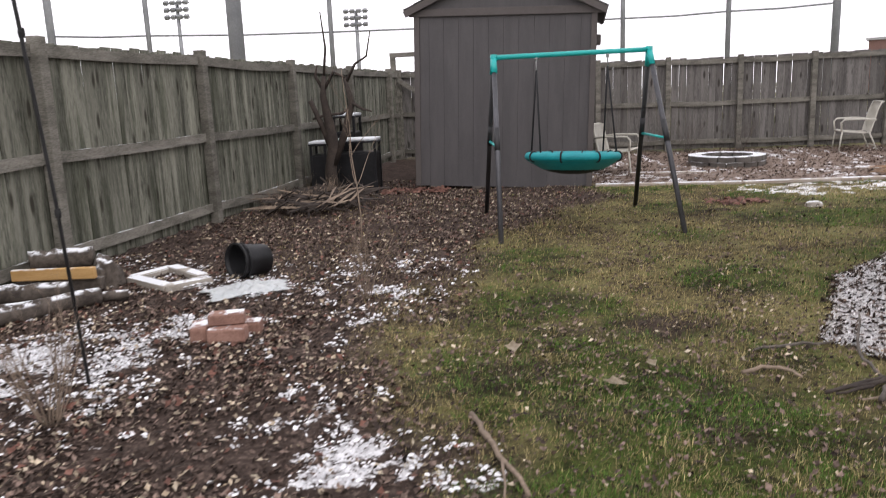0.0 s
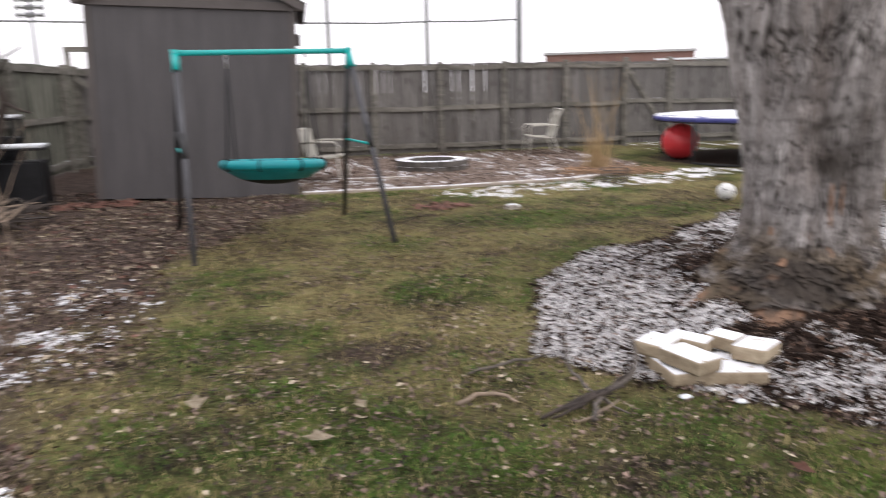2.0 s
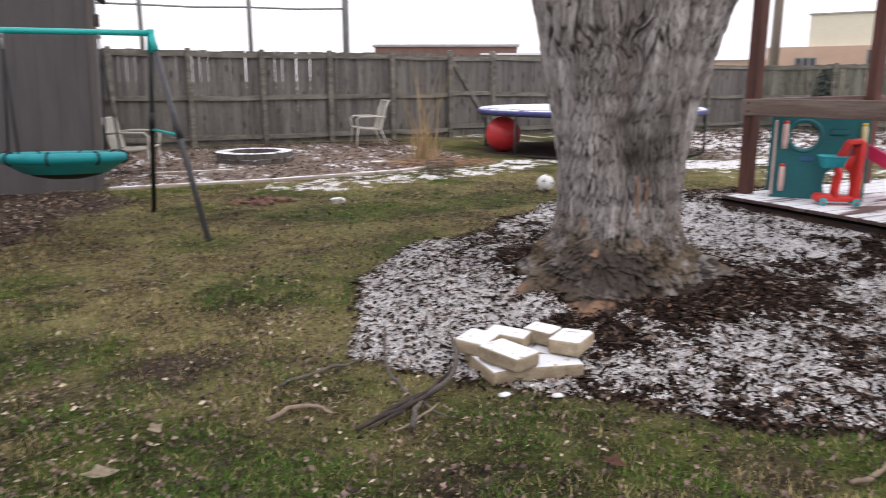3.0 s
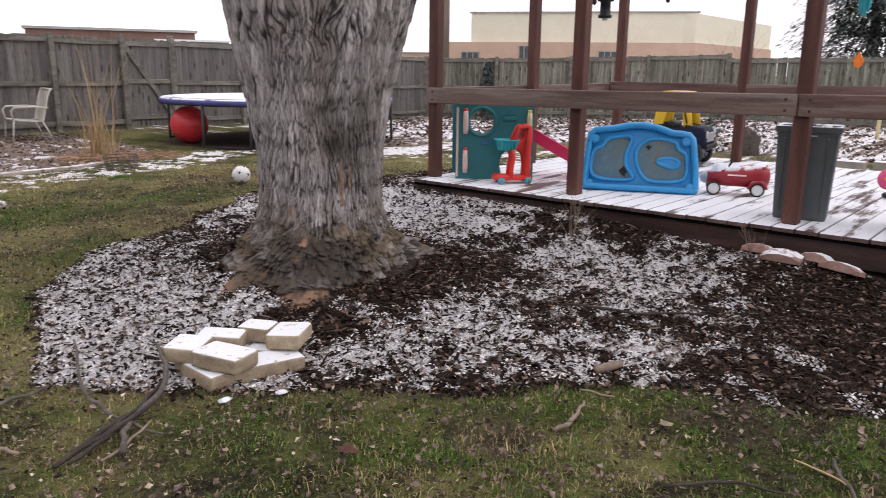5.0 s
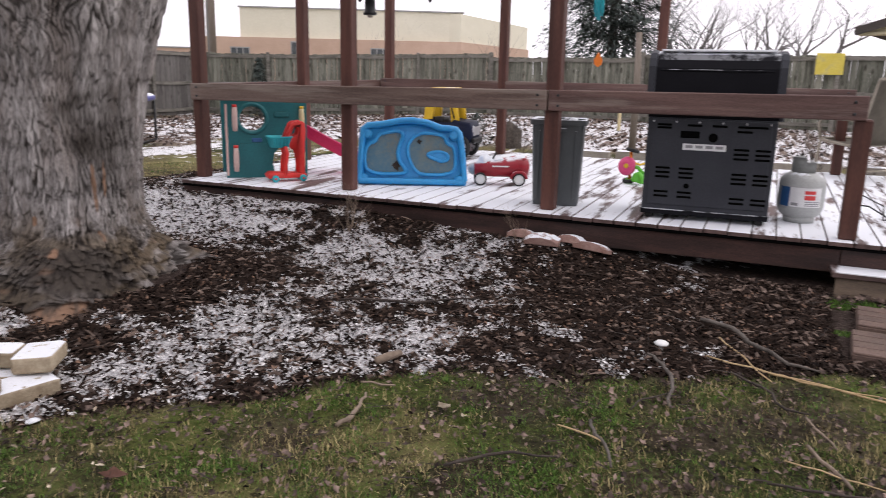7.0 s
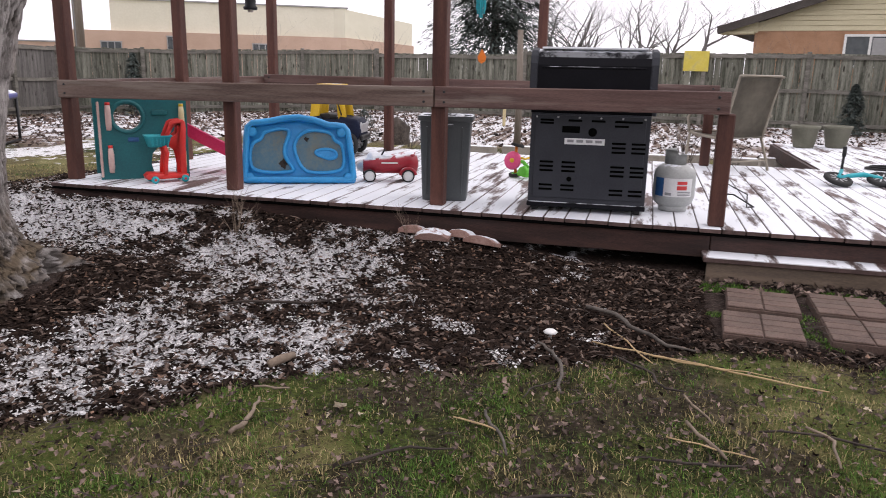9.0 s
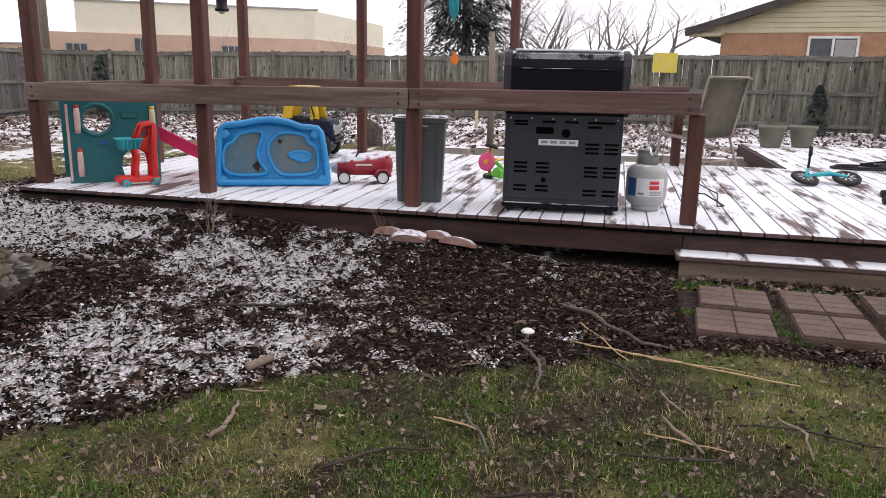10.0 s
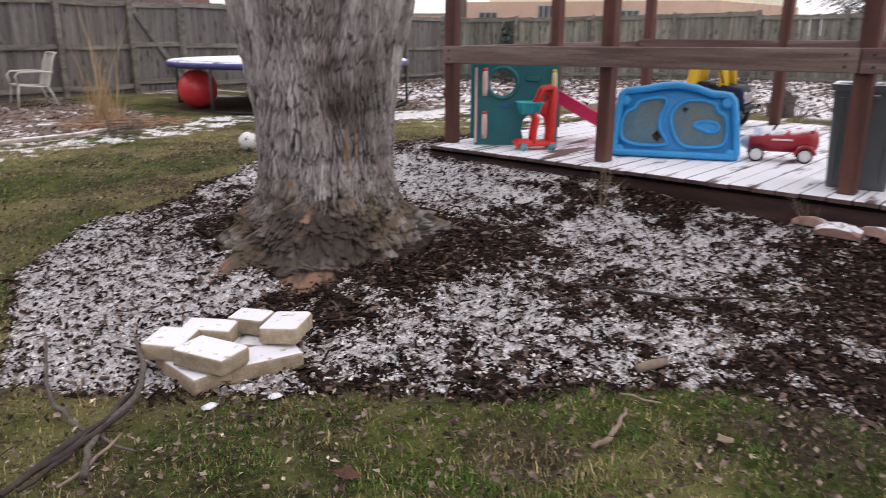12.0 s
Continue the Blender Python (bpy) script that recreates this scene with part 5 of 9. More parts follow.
def crumpled(rx, ry, rz_, seed):
    """A flat sheet in creases, with a ragged outline."""
    bm = bmesh.new()
    n = 34
    rows = []
    for i in range(n + 1):
        row = []
        for j in range(n + 1):
            u, v = 2 * i / n - 1, 2 * j / n - 1
            a = math.atan2(v, u)
            edge = 0.8 + 0.3 * noise.noise(Vector((2 * math.cos(a), 2 * math.sin(a), seed)))
            p = Vector((u * 3.2, v * 3.2, seed))
            z = abs(noise.noise(p)) + 0.5 * abs(noise.noise(p * 2.3)) + 0.2 * noise.noise(p * 6)
            fall = max(0.0, 1 - (u * u + v * v) * 0.55)
            row.append(bm.verts.new((u * rx * edge, v * ry * edge, 0.012 + rz_ * 1.5 * z * fall)))
        rows.append(row)
    for i in range(n):
        for j in range(n):
            bm.faces.new((rows[i][j], rows[i + 1][j], rows[i + 1][j + 1], rows[i][j + 1]))
    bmesh.ops.solidify(bm, geom=bm.faces[:], thickness=0.004)
    return bm


solo("plastic_bag", crumpled(0.34, 0.22, 0.045, 3.0), M_bag, pose(-2.27, 4.14, g0(-2.27, 4.14), 0, 0, 38), "crumpled white plastic bag on the leaves", "bag", shade=True)
for k, (x, y, z, yaw, l, w, h) in enumerate(((-2.13, 3.12, 0.0, -70, 0.20, 0.1, 0.09), (-1.94, 3.06, 0.0, 8, 0.21, 0.11, 0.09), (-1.90, 3.20, 0.0, 10, 0.2, 0.1, 0.085), (-1.96, 3.11, 0.092, 18, 0.2, 0.11, 0.065), (-2.05, 3.24, 0.0, 60, 0.2, 0.1, 0.08))):
    solo("brick", block_mesh(l, w, h, 40 + k), M_brick, pose(x, y, g0(x, y) + z - 0.005, 0, 0, yaw), "old red brick in a small heap on the leaf litter", "brick", "loose bricks")
for k, (x, y, yaw, l) in enumerate(((-3.09, 4.32, -32, 0.52), (-2.80, 4.31, 50, 0.36), (-3.26, 4.67, 68, 0.38), (-2.97, 4.66, -38, 0.52))):
    solo("concrete_edging", block_mesh(l, 0.1, 0.06, 60 + k), M_concrete, pose(x, y, g0(x, y) - 0.012, 0, 0, yaw), "pale concrete edging piece laid in a square", "edging", "edging square")


def log(pts, r, label, mat=None):
    r0 = random.Random(int(abs(pts[0][0]) * 100))
    n = 12
    a, b = Vector(pts[0]), Vector(pts[-1])
    q = [a.lerp(b, k / n) + Vector((r0.uniform(-1, 1), r0.uniform(-1, 1), r0.uniform(-0.6, 0.6))) * r * 0.14 for k in range(n + 1)]
    rad = [r * r0.uniform(0.9, 1.06) for _ in q]
    return solo("log", tubed(q, rad, 14), mat or M_log, Matrix.Identity(4), label, "log", "log pile", shade=True)


log([(-3.98, 4.22, 0.22), (-3.56, 4.38, 0.22)], 0.075, "short grey log with snow on top, on the lumber pile")
log([(-4.0, 3.72, 0.09), (-3.42, 3.86, 0.08)], 0.07, "bark-covered log dusted with snow")
log([(-3.85, 2.85, 0.07), (-3.2, 3.84, 0.06)], 0.06, "snow-covered log lying on the leaves")
log([(-3.9, 3.45, 0.05), (-3.05, 3.95, 0.04)], 0.035, "thin snow-dusted branch log")
solo("stump", lumpy(0.13, 0.12, 0.24, 9.0), M_log, pose(-3.44, 4.34, g0(-3.44, 4.34)), "dark rough stump capped with snow", "stump", shade=True)
plank_between("lumber_board", (-4.0, 4.06, 0.15), (-3.40, 4.14, 0.15), 0.045, 0.085, M_plank, "fresh yellow pine board on the wood pile", "board")
plank_between("lumber_board", (-4.0, 4.16, 0.06), (-3.40, 4.26, 0.06), 0.2, 0.09, M_log, "dark weathered board under the wood pile", "board")
rod = thing("garden_hook", Matrix.Identity(4), "thin black metal garden hook pole stuck in the ground", "garden hook")
part("pole", tubed([(-2.38, 2.43, -0.05), (-2.34, 2.32, 0.9), (-2.30, 2.19, 1.7), (-2.28, 2.12, 2.1)], 0.0085, 8), M_black_metal, rod, "", True)
part("hook", tubed([(-2.28 + 0.12 * (1 - math.cos(q)), 2.12, 2.1 + 0.12 * math.sin(q)) for q in np.linspace(0, 3.6, 14)], 0.007, 8), M_black_metal, rod, "", True)
for zz in (0.85, 1.62):
    part("band", lathed([(0.012, -0.02), (0.015, 0), (0.012, 0.02)], 10, (-2.34 + 0.05 * (zz - 0.9), 2.32 - 0.155 * (zz - 0.9), zz)), M_rubber, rod)


def branchy(name, base, height, spread, label, mat, seed, r0=0.012, n=14, cat="plant", levels=2):
    r = random.Random(seed)
    bm = bmesh.new()

    def grow(p, d, length, rad, lev):
        q, rr = [Vector(p)], [rad]
        k = 6
        for i in range(k):
            d = (d + Vector((r.uniform(-1, 1), r.uniform(-1, 1), r.uniform(-0.3, 0.5))) * 0.16).normalized()
            q.append(q[-1] + d * length / k)
            rr.append(rad * (1 - 0.8 * (i + 1) / k))
        tube(bm, q, rr, 6 if rad > 0.006 else 4)
        if lev > 0:
            for _ in range(4 if lev > 1 else 3):
                i = r.randint(2, k - 1)
                dd = (d + Vector((r.uniform(-1, 1), r.uniform(-1, 1), r.uniform(-0.1, 0.6))) * 0.8).normalized()
                grow(q[i], dd, length * r.uniform(0.3, 0.55), rr[i] * 0.7, lev - 1)

    for _ in range(n):
        a = r.uniform(0, 2 * math.pi)
        s = r.random() * spread
        d = Vector((s * math.cos(a), s * math.sin(a), 1)).normalized()
        grow((base[0] + 0.3 * s * math.cos(a) * height * 0.3, base[1] + 0.3 * s * math.sin(a) * height * 0.3, base[2] - 0.02), d, height * r.uniform(0.6, 1.0), r0, levels)
    return solo(name, bm, mat, Matrix.Identity(4), label, cat, shade=True)


M_stalk = surf("dry_stalk", (0.16, 0.12, 0.09), (0.30, 0.23, 0.17), 0.9, 8, 60, 0.2)
M_darktwig = surf("wet_dark_branch", (0.020, 0.014, 0.011), (0.062, 0.046, 0.037), 0.85, 8, 60, 0.4)
M_straw = surf("straw", (0.36, 0.25, 0.13), (0.52, 0.38, 0.21), 0.9, 8, 60, 0.1, island=0.25)
branchy("sapling", (-1.8, 5.6, g0(-1.8, 5.6)), 2.3, 0.05, "slender bare sapling with a pale stem", M_stalk, 3, 0.009, 1, "sapling", 2)
branchy("dry_shrub", (-1.35, 3.9, g0(-1.35, 3.9)), 0.55, 0.5, "leafless dry shrub of thin twigs", M_stalk, 4, 0.004, 12)
branchy("dry_shrub", (-2.25, 1.95, g0(-2.25, 1.95)), 0.6, 0.5, "leafless dry weed stalks near the rod", M_stalk, 5, 0.004, 14)
branchy("dry_shrub", (4.72, 2.75, g0(4.72, 2.75)), 0.35, 0.7, "small leafless twigs by the deck", M_stalk, 6, 0.003, 10)
branchy("dry_shrub", (4.95, 1.55, g0(4.95, 1.55)), 0.3, 0.7, "thin bare stems by the edging stones", M_stalk, 7, 0.002, 6)


def grasses():
    r = np.random.RandomState(8)
    n = 170
    a = r.uniform(0, 2 * np.pi, n)
    d = r.uniform(0, 0.26, n)
    x, y = 5.05 + d * np.cos(a), 10.55 + d * np.sin(a)
    pos = np.stack([x, y, gz(x, y)], 1)
    tv = [(-1, 0, 0), (1, 0, 0), (-0.8, 0.08, 0.5), (0.8, 0.08, 0.5), (0, 0.3, 1.0)]
    tf = [(0, 1, 3), (0, 3, 2), (2, 3, 4)]
    h = np.where(r.rand(n) < 0.12, r.uniform(1.1, 2.1, n), r.uniform(0.15, 0.8, n))
    sc = np.stack([np.full(n, 0.005), h, h], 1)
    scatter("ornamental_grass", tv, tf, pos, r.uniform(0, 2 * np.pi, n), r.uniform(-0.25, 0.1, n), sc, M_straw, "clump of tall straw-coloured dry ornamental grass", "grass")


grasses()
bk = thing("wire_basket", pose(4.66, 9.2, g0(4.66, 9.2)), "rusty round wire basket lying by the snow", "basket")
for zz, rr in ((0.01, 0.17), (0.09, 0.19), (0.17, 0.2)):
    bm = bmesh.new()
    tube(bm, [(rr * math.cos(q), rr * math.sin(q), zz) for q in np.linspace(0, 2 * np.pi, 29)], 0.006, 6, False)
    part("hoop", bm, M_twig, bk, "", True)
for k in range(16):
    q = 2 * math.pi * k / 16
    part("wire", tubed([(0.17 * math.cos(q), 0.17 * math.sin(q), 0.0), (0.2 * math.cos(q + 0.2), 0.2 * math.sin(q + 0.2), 0.17)], 0.004, 5), M_twig, bk)

# ---- fallen branches on the lawn ----
for k, (pts, rad, lab) in enumerate((
        ([(4.005, 0.262, 0.04), (3.909, 0.11, 0.05), (3.722, -0.021, 0.04), (3.581, -0.139, 0.03), (3.546, -0.266, 0.02)], [0.01, 0.011, 0.01, 0.008, 0.005], "curved brown stick with a sawn end on the mulch"),
        ([(3.802, 0.16, 0.025), (3.581, 0.042, 0.025), (3.32, -0.073, 0.025)], [0.004, 0.004, 0.003], "straw-coloured dry stalk on the mulch edge"),
        ([(3.519, 0.198, 0.025), (3.422, -0.086, 0.025), (3.312, -0.391, 0.025), (3.227, -0.755, 0.025)], [0.004, 0.005, 0.005, 0.003], "long straw-coloured dry stalk on the grass"),
        ([(3.436, -0.037, 0.025), (3.359, -0.254, 0.025), (3.307, -0.595, 0.025)], [0.003, 0.004, 0.002], "thin straw-coloured stem on the mulch edge"),
        ([(3.425, 0.439, 0.025), (3.321, 0.36, 0.025), (3.178, 0.304, 0.025), (2.901, 0.277, 0.025)], [0.006, 0.008, 0.008, 0.006], "short crooked brown stick on the grass edge"),
        ([(2.659, 0.525, 0.025), (2.56, 0.488, 0.025), (2.498, 0.439, 0.025), (2.359, 0.391, 0.025)], [0.006, 0.007, 0.006, 0.004], "forked reddish twig on the grass"),
        ([(2.581, 0.628, 0.025), (2.561, 0.533, 0.025), (2.509, 0.445, 0.025)], [0.003, 0.004, 0.003], "straw-coloured broken stem on the grass"),
        ([(2.795, -0.192, 0.025), (2.675, -0.253, 0.025), (2.558, -0.31, 0.025)], [0.006, 0.007, 0.005], "pale dry stick lying on the grass"),
        ([(3.005, -0.191, 0.025), (2.897, -0.238, 0.025), (2.796, -0.281, 0.025)], [0.005, 0.005, 0.003], "thin pale dead twig on the grass"),
        ([(3.364, 0.087, 0.025), (3.243, -0.038, 0.025), (3.072, -0.128, 0.025), (3.048, -0.206, 0.025)], [0.005, 0.006, 0.005, 0.003], "dark bent twig on the grass"),
        ([(2.115, 0.342, 0.025), (2.153, 0.271, 0.025), (2.175, 0.164, 0.025)], [0.004, 0.006, 0.004], "thin dark twig on the grass"),
        ([(2.138, 0.878, 0.025), (2.256, 0.769, 0.025), (2.347, 0.564, 0.025)], [0.005, 0.006, 0.003], "long dark twig lying in the grass"),
        ([(2.469, -0.068, 0.025), (2.493, -0.24, 0.025), (2.528, -0.367, 0.025)], [0.004, 0.005, 0.003], "dark twig among blades of grass"),
        ([(2.651, -0.118, 0.025), (2.612, -0.286, 0.025), (2.578, -0.409, 0.025)], [0.003, 0.003, 0.002], "fine straw-coloured stem on the grass"),
        ([(2.231, 1.329, 0.025), (2.312, 1.318, 0.025), (2.408, 1.338, 0.025), (2.521, 1.376, 0.025)], [0.008, 0.01, 0.007, 0.005], "short pale curled stick at the mulch edge"),
        ([(2.599, 1.442, 0.025), (2.633, 1.304, 0.025)], [0.005, 0.004], "straight pale peeled stick on the mulch"),
        ([(3.464, 2.075, 0.04), (3.528, 1.854, 0.05), (3.66, 1.63, 0.04), (3.897, 1.426, 0.03)], [0.005, 0.008, 0.007, 0.004], "long dark thin stick lying on the mulch"),
        ([(3.033, 0.303, 0.025), (2.939, 0.383, 0.025), (2.819, 0.41, 0.025)], [0.003, 0.004, 0.003], "small dark twig on the grass"),
        ([(2.862, -0.602, 0.025), (2.785, -0.681, 0.025), (2.608, -0.664, 0.025)], [0.005, 0.006, 0.004], "forked pale dead twig on the grass"),
        ([(2.784, -0.436, 0.025), (2.808, -0.686, 0.025), (2.75, -0.939, 0.025)], [0.004, 0.005, 0.003], "long dark bent twig on the grass"),
        ([(1.442, 3.286, 0.1), (1.34, 3.03, 0.05), (1.267, 2.77, 0.03), (1.269, 2.555, 0.03), (1.317, 2.328, 0.025)], [0.005, 0.007, 0.008, 0.007, 0.004], "thin grey bent branch on the grass"),
        ([(1.606, 2.874, 0.13), (1.559, 2.731, 0.1), (1.449, 2.588, 0.06), (1.327, 2.526, 0.04), (1.22, 2.434, 0.035), (1.149, 2.293, 0.03)], [0.007, 0.01, 0.011, 0.011, 0.011, 0.012], "curved bare branch with a sawn end"),
        ([(1.513, 2.684, 0.05), (1.364, 2.564, 0.045), (1.17, 2.477, 0.04), (0.968, 2.379, 0.03)], [0.008, 0.011, 0.012, 0.009], "thick dark fallen branch on the grass"),
        ([(1.401, 2.543, 0.05), (1.213, 2.461, 0.05), (1.041, 2.422, 0.035)], [0.006, 0.01, 0.008], "dark fallen branch on the grass"),
        ([(1.294, 2.521, 0.05), (1.168, 2.433, 0.04), (1.004, 2.362, 0.03)], [0.005, 0.008, 0.006], "crooked dark twig in the heap of branches"),
        ([(1.332, 2.443, 0.04), (1.168, 2.326, 0.03), (1.082, 2.303, 0.025)], [0.004, 0.006, 0.004], "splintered pale stick beside the heap of branches"),
        ([(0.688, 2.591, 0.025), (0.791, 2.673, 0.025), (0.896, 2.627, 0.025), (0.93, 2.552, 0.025)], [0.01, 0.01, 0.008, 0.006], "pale grey curved piece of bark on the grass"),
        ([(0.815, 2.889, 0.025), (1.011, 2.981, 0.025), (1.231, 3.057, 0.025)], [0.006, 0.009, 0.006], "thin grey stick across the lawn"),
        ([(-0.49, 2.12, 0.02), (-0.38, 1.82, 0.03), (-0.24, 1.48, 0.02)], [0.012, 0.011, 0.008], "pale dry stick at the edge of the leaves"),
        ([(-0.44, 2.0, 0.02), (-0.34, 1.7, 0.03), (-0.32, 1.45, 0.02)], [0.006, 0.006, 0.004], "thin pale stick beside another"),
        ([(-3.3, 8.2, 0.03), (-2.6, 8.7, 0.25), (-2.2, 8.5, 0.06)], [0.012, 0.011, 0.006], "long bent branch on the brush heap"))):
    q = [Vector(p) for p in pts]
    out = []
    for a, b in zip(q, q[1:]):
        wig = (b - a).length * 0.05
        out += [a, a.lerp(b, 0.33) + wig * Vector((math.sin(37 * a.x), math.sin(53 * a.y), 0.2)), a.lerp(b, 0.66) + wig * Vector((math.sin(61 * b.y), math.sin(29 * b.x), 0.0))]
    out.append(q[-1])
    rr = list(np.interp(np.linspace(0, 1, len(out)), np.linspace(0, 1, len(rad)), rad))
    for p in out:
        p.z += g0(p.x, p.y)
    solo("branch", tubed(out, rr, 8), M_straw if "straw" in lab else M_stalk if "pale" in lab else M_darktwig if "dark" in lab else M_twig, Matrix.Identity(4), lab, "branch", "fallen branches", shade=True)


# ---- dead tree, tables and brush by the west fence ----
def dead_tree():
    r = random.Random(21)
    z0 = g0(-3.03, 9.1)
    t = thing("dead_tree", pose(-3.03, 9.1, z0) @ Matrix.Scale(0.9, 4), "small dead twisted tree with broken grey limbs", "tree")
    part("trunk", tubed([(0, 0, -0.05), (-0.03, 0.02, 0.4), (0.05, 0, 0.8), (0.0, 0.02, 1.1), (-0.06, 0, 1.5), (-0.03, 0, 1.8)], [0.11, 0.09, 0.085, 0.075, 0.05, 0.03], 10), M_darktwig, t, "", True)
    for pts, rad in (([(0.02, 0, 0.75), (-0.12, 0.02, 1.1), (-0.26, 0, 1.45)], [0.06, 0.045, 0.035]), ([(0.03, 0, 0.5), (0.22, 0.04, 0.95), (0.36, 0.02, 1.4), (0.28, 0.02, 1.75)], [0.06, 0.055, 0.05, 0.03]),
                     ([(0.36, 0.02, 1.35), (0.2, 0.02, 1.25), (-0.1, 0, 1.22), (-0.24, 0, 1.18)], [0.025, 0.022, 0.02, 0.018]), ([(0.3, 0.02, 1.7), (0.45, 0, 1.95), (0.62, 0.02, 2.05), (0.7, 0, 2.4)], [0.025, 0.018, 0.013, 0.006]),
                     ([(-0.03, 0, 1.78), (0.02, 0.01, 2.2), (-0.02, 0, 2.7)], [0.022, 0.015, 0.008]), ([(-0.04, 0, 1.6), (0.12, 0, 1.85), (0.3, 0.02, 1.75)], [0.03, 0.025, 0.02]),
                     ([(-0.05, 0, 1.6), (-0.16, 0, 1.8), (-0.12, 0, 1.95)], [0.03, 0.022, 0.012]), ([(0.36, 0, 1.4), (0.52, 0.02, 1.3), (0.66, 0, 1.26)], [0.03, 0.018, 0.01])):
        part("limb", tubed(pts, rad, 8), M_darktwig, t, "", True)


dead_tree()


def side_table(m, w, d, h, label, skirt):
    t = thing("side_table", m, label, "table")
    part("tabletop", boxed((0, 0, h), (w, d, 0.03), None, 0.01), M_tarp, t)
    part("snow_cap", boxed((0, 0, h + 0.034), (w * 0.97, d * 0.97, 0.036), None, 0.015, 2), M_white_snow, t, "slab of snow")
    for sx in (-1, 1):
        for sy in (-1, 1):
            part("leg", boxed((sx * (w / 2 - 0.03), sy * (d / 2 - 0.03), h / 2), (0.035, 0.035, h), None, 0.004), M_tarp, t)
    if skirt:
        part("shelf", boxed((0, 0, h * 0.45), (w * 0.9, d * 0.9, h * 0.7), None, 0.02), M_tarp, t, "dark covered box below")


side_table(pose(-3.33, 9.62, g0(-3.33, 9.62), 0, 0, 4), 0.26, 0.4, 0.70, "black side table with snow on its top", True)
side_table(pose(-2.79, 9.65, g0(-2.79, 9.65), 0, 0, 2), 0.60, 0.42, 0.72, "black side table with snow on top, by the fence", True)
side_table(pose(-3.06, 10.15, g0(-3.06, 10.15), 0, 0, -4), 0.36, 0.36, 1.06, "tall dark covered stand capped with snow", True)
branchy("brush_heap", (-2.95, 8.2, g0(-2.95, 8.2)), 0.5, 2.8, "heap of cut twigs and brush by the fence", M_stalk, 31, 0.006, 26, "brush")
branchy("brush_heap", (-3.4, 7.9, g0(-3.4, 7.9)), 0.45, 2.0, "low heap of dry weeds along the fence", M_stalk, 32, 0.004, 22, "brush")
for k, (x, y, l, h) in enumerate(((1.2, 14.6, 0.7, 0.5), (2.6, 14.7, 0.6, 0.6), (3.6, 14.5, 0.5, 0.45))):
    branchy("dry_shrub", (x, y, g0(x, y)), h + 0.3, 0.8, "dark leafless shrub against the fence", M_twig, 70 + k, 0.004, 16)
tall = thing("garden_gate", pose(-2.75, B_Y - 0.12, g0(-2.7, B_Y)), "tall weathered wooden gate frame beside the shed", "gate")
for x in (-0.55, 0.75):
    part("post", boxed((x, 0, 1.08), (0.1, 0.1, 2.2), None, 0.006), M_rail_f, tall)
part("header", boxed((0.1, 0, 2.17), (1.42, 0.09, 0.09), None, 0.006), M_rail_f, tall)
part("brace", boxed((0.1, 0.0, 1.3), (1.35, 0.035, 0.09), rxyz(0, 32, 0), 0.004), M_rail_f, tall)


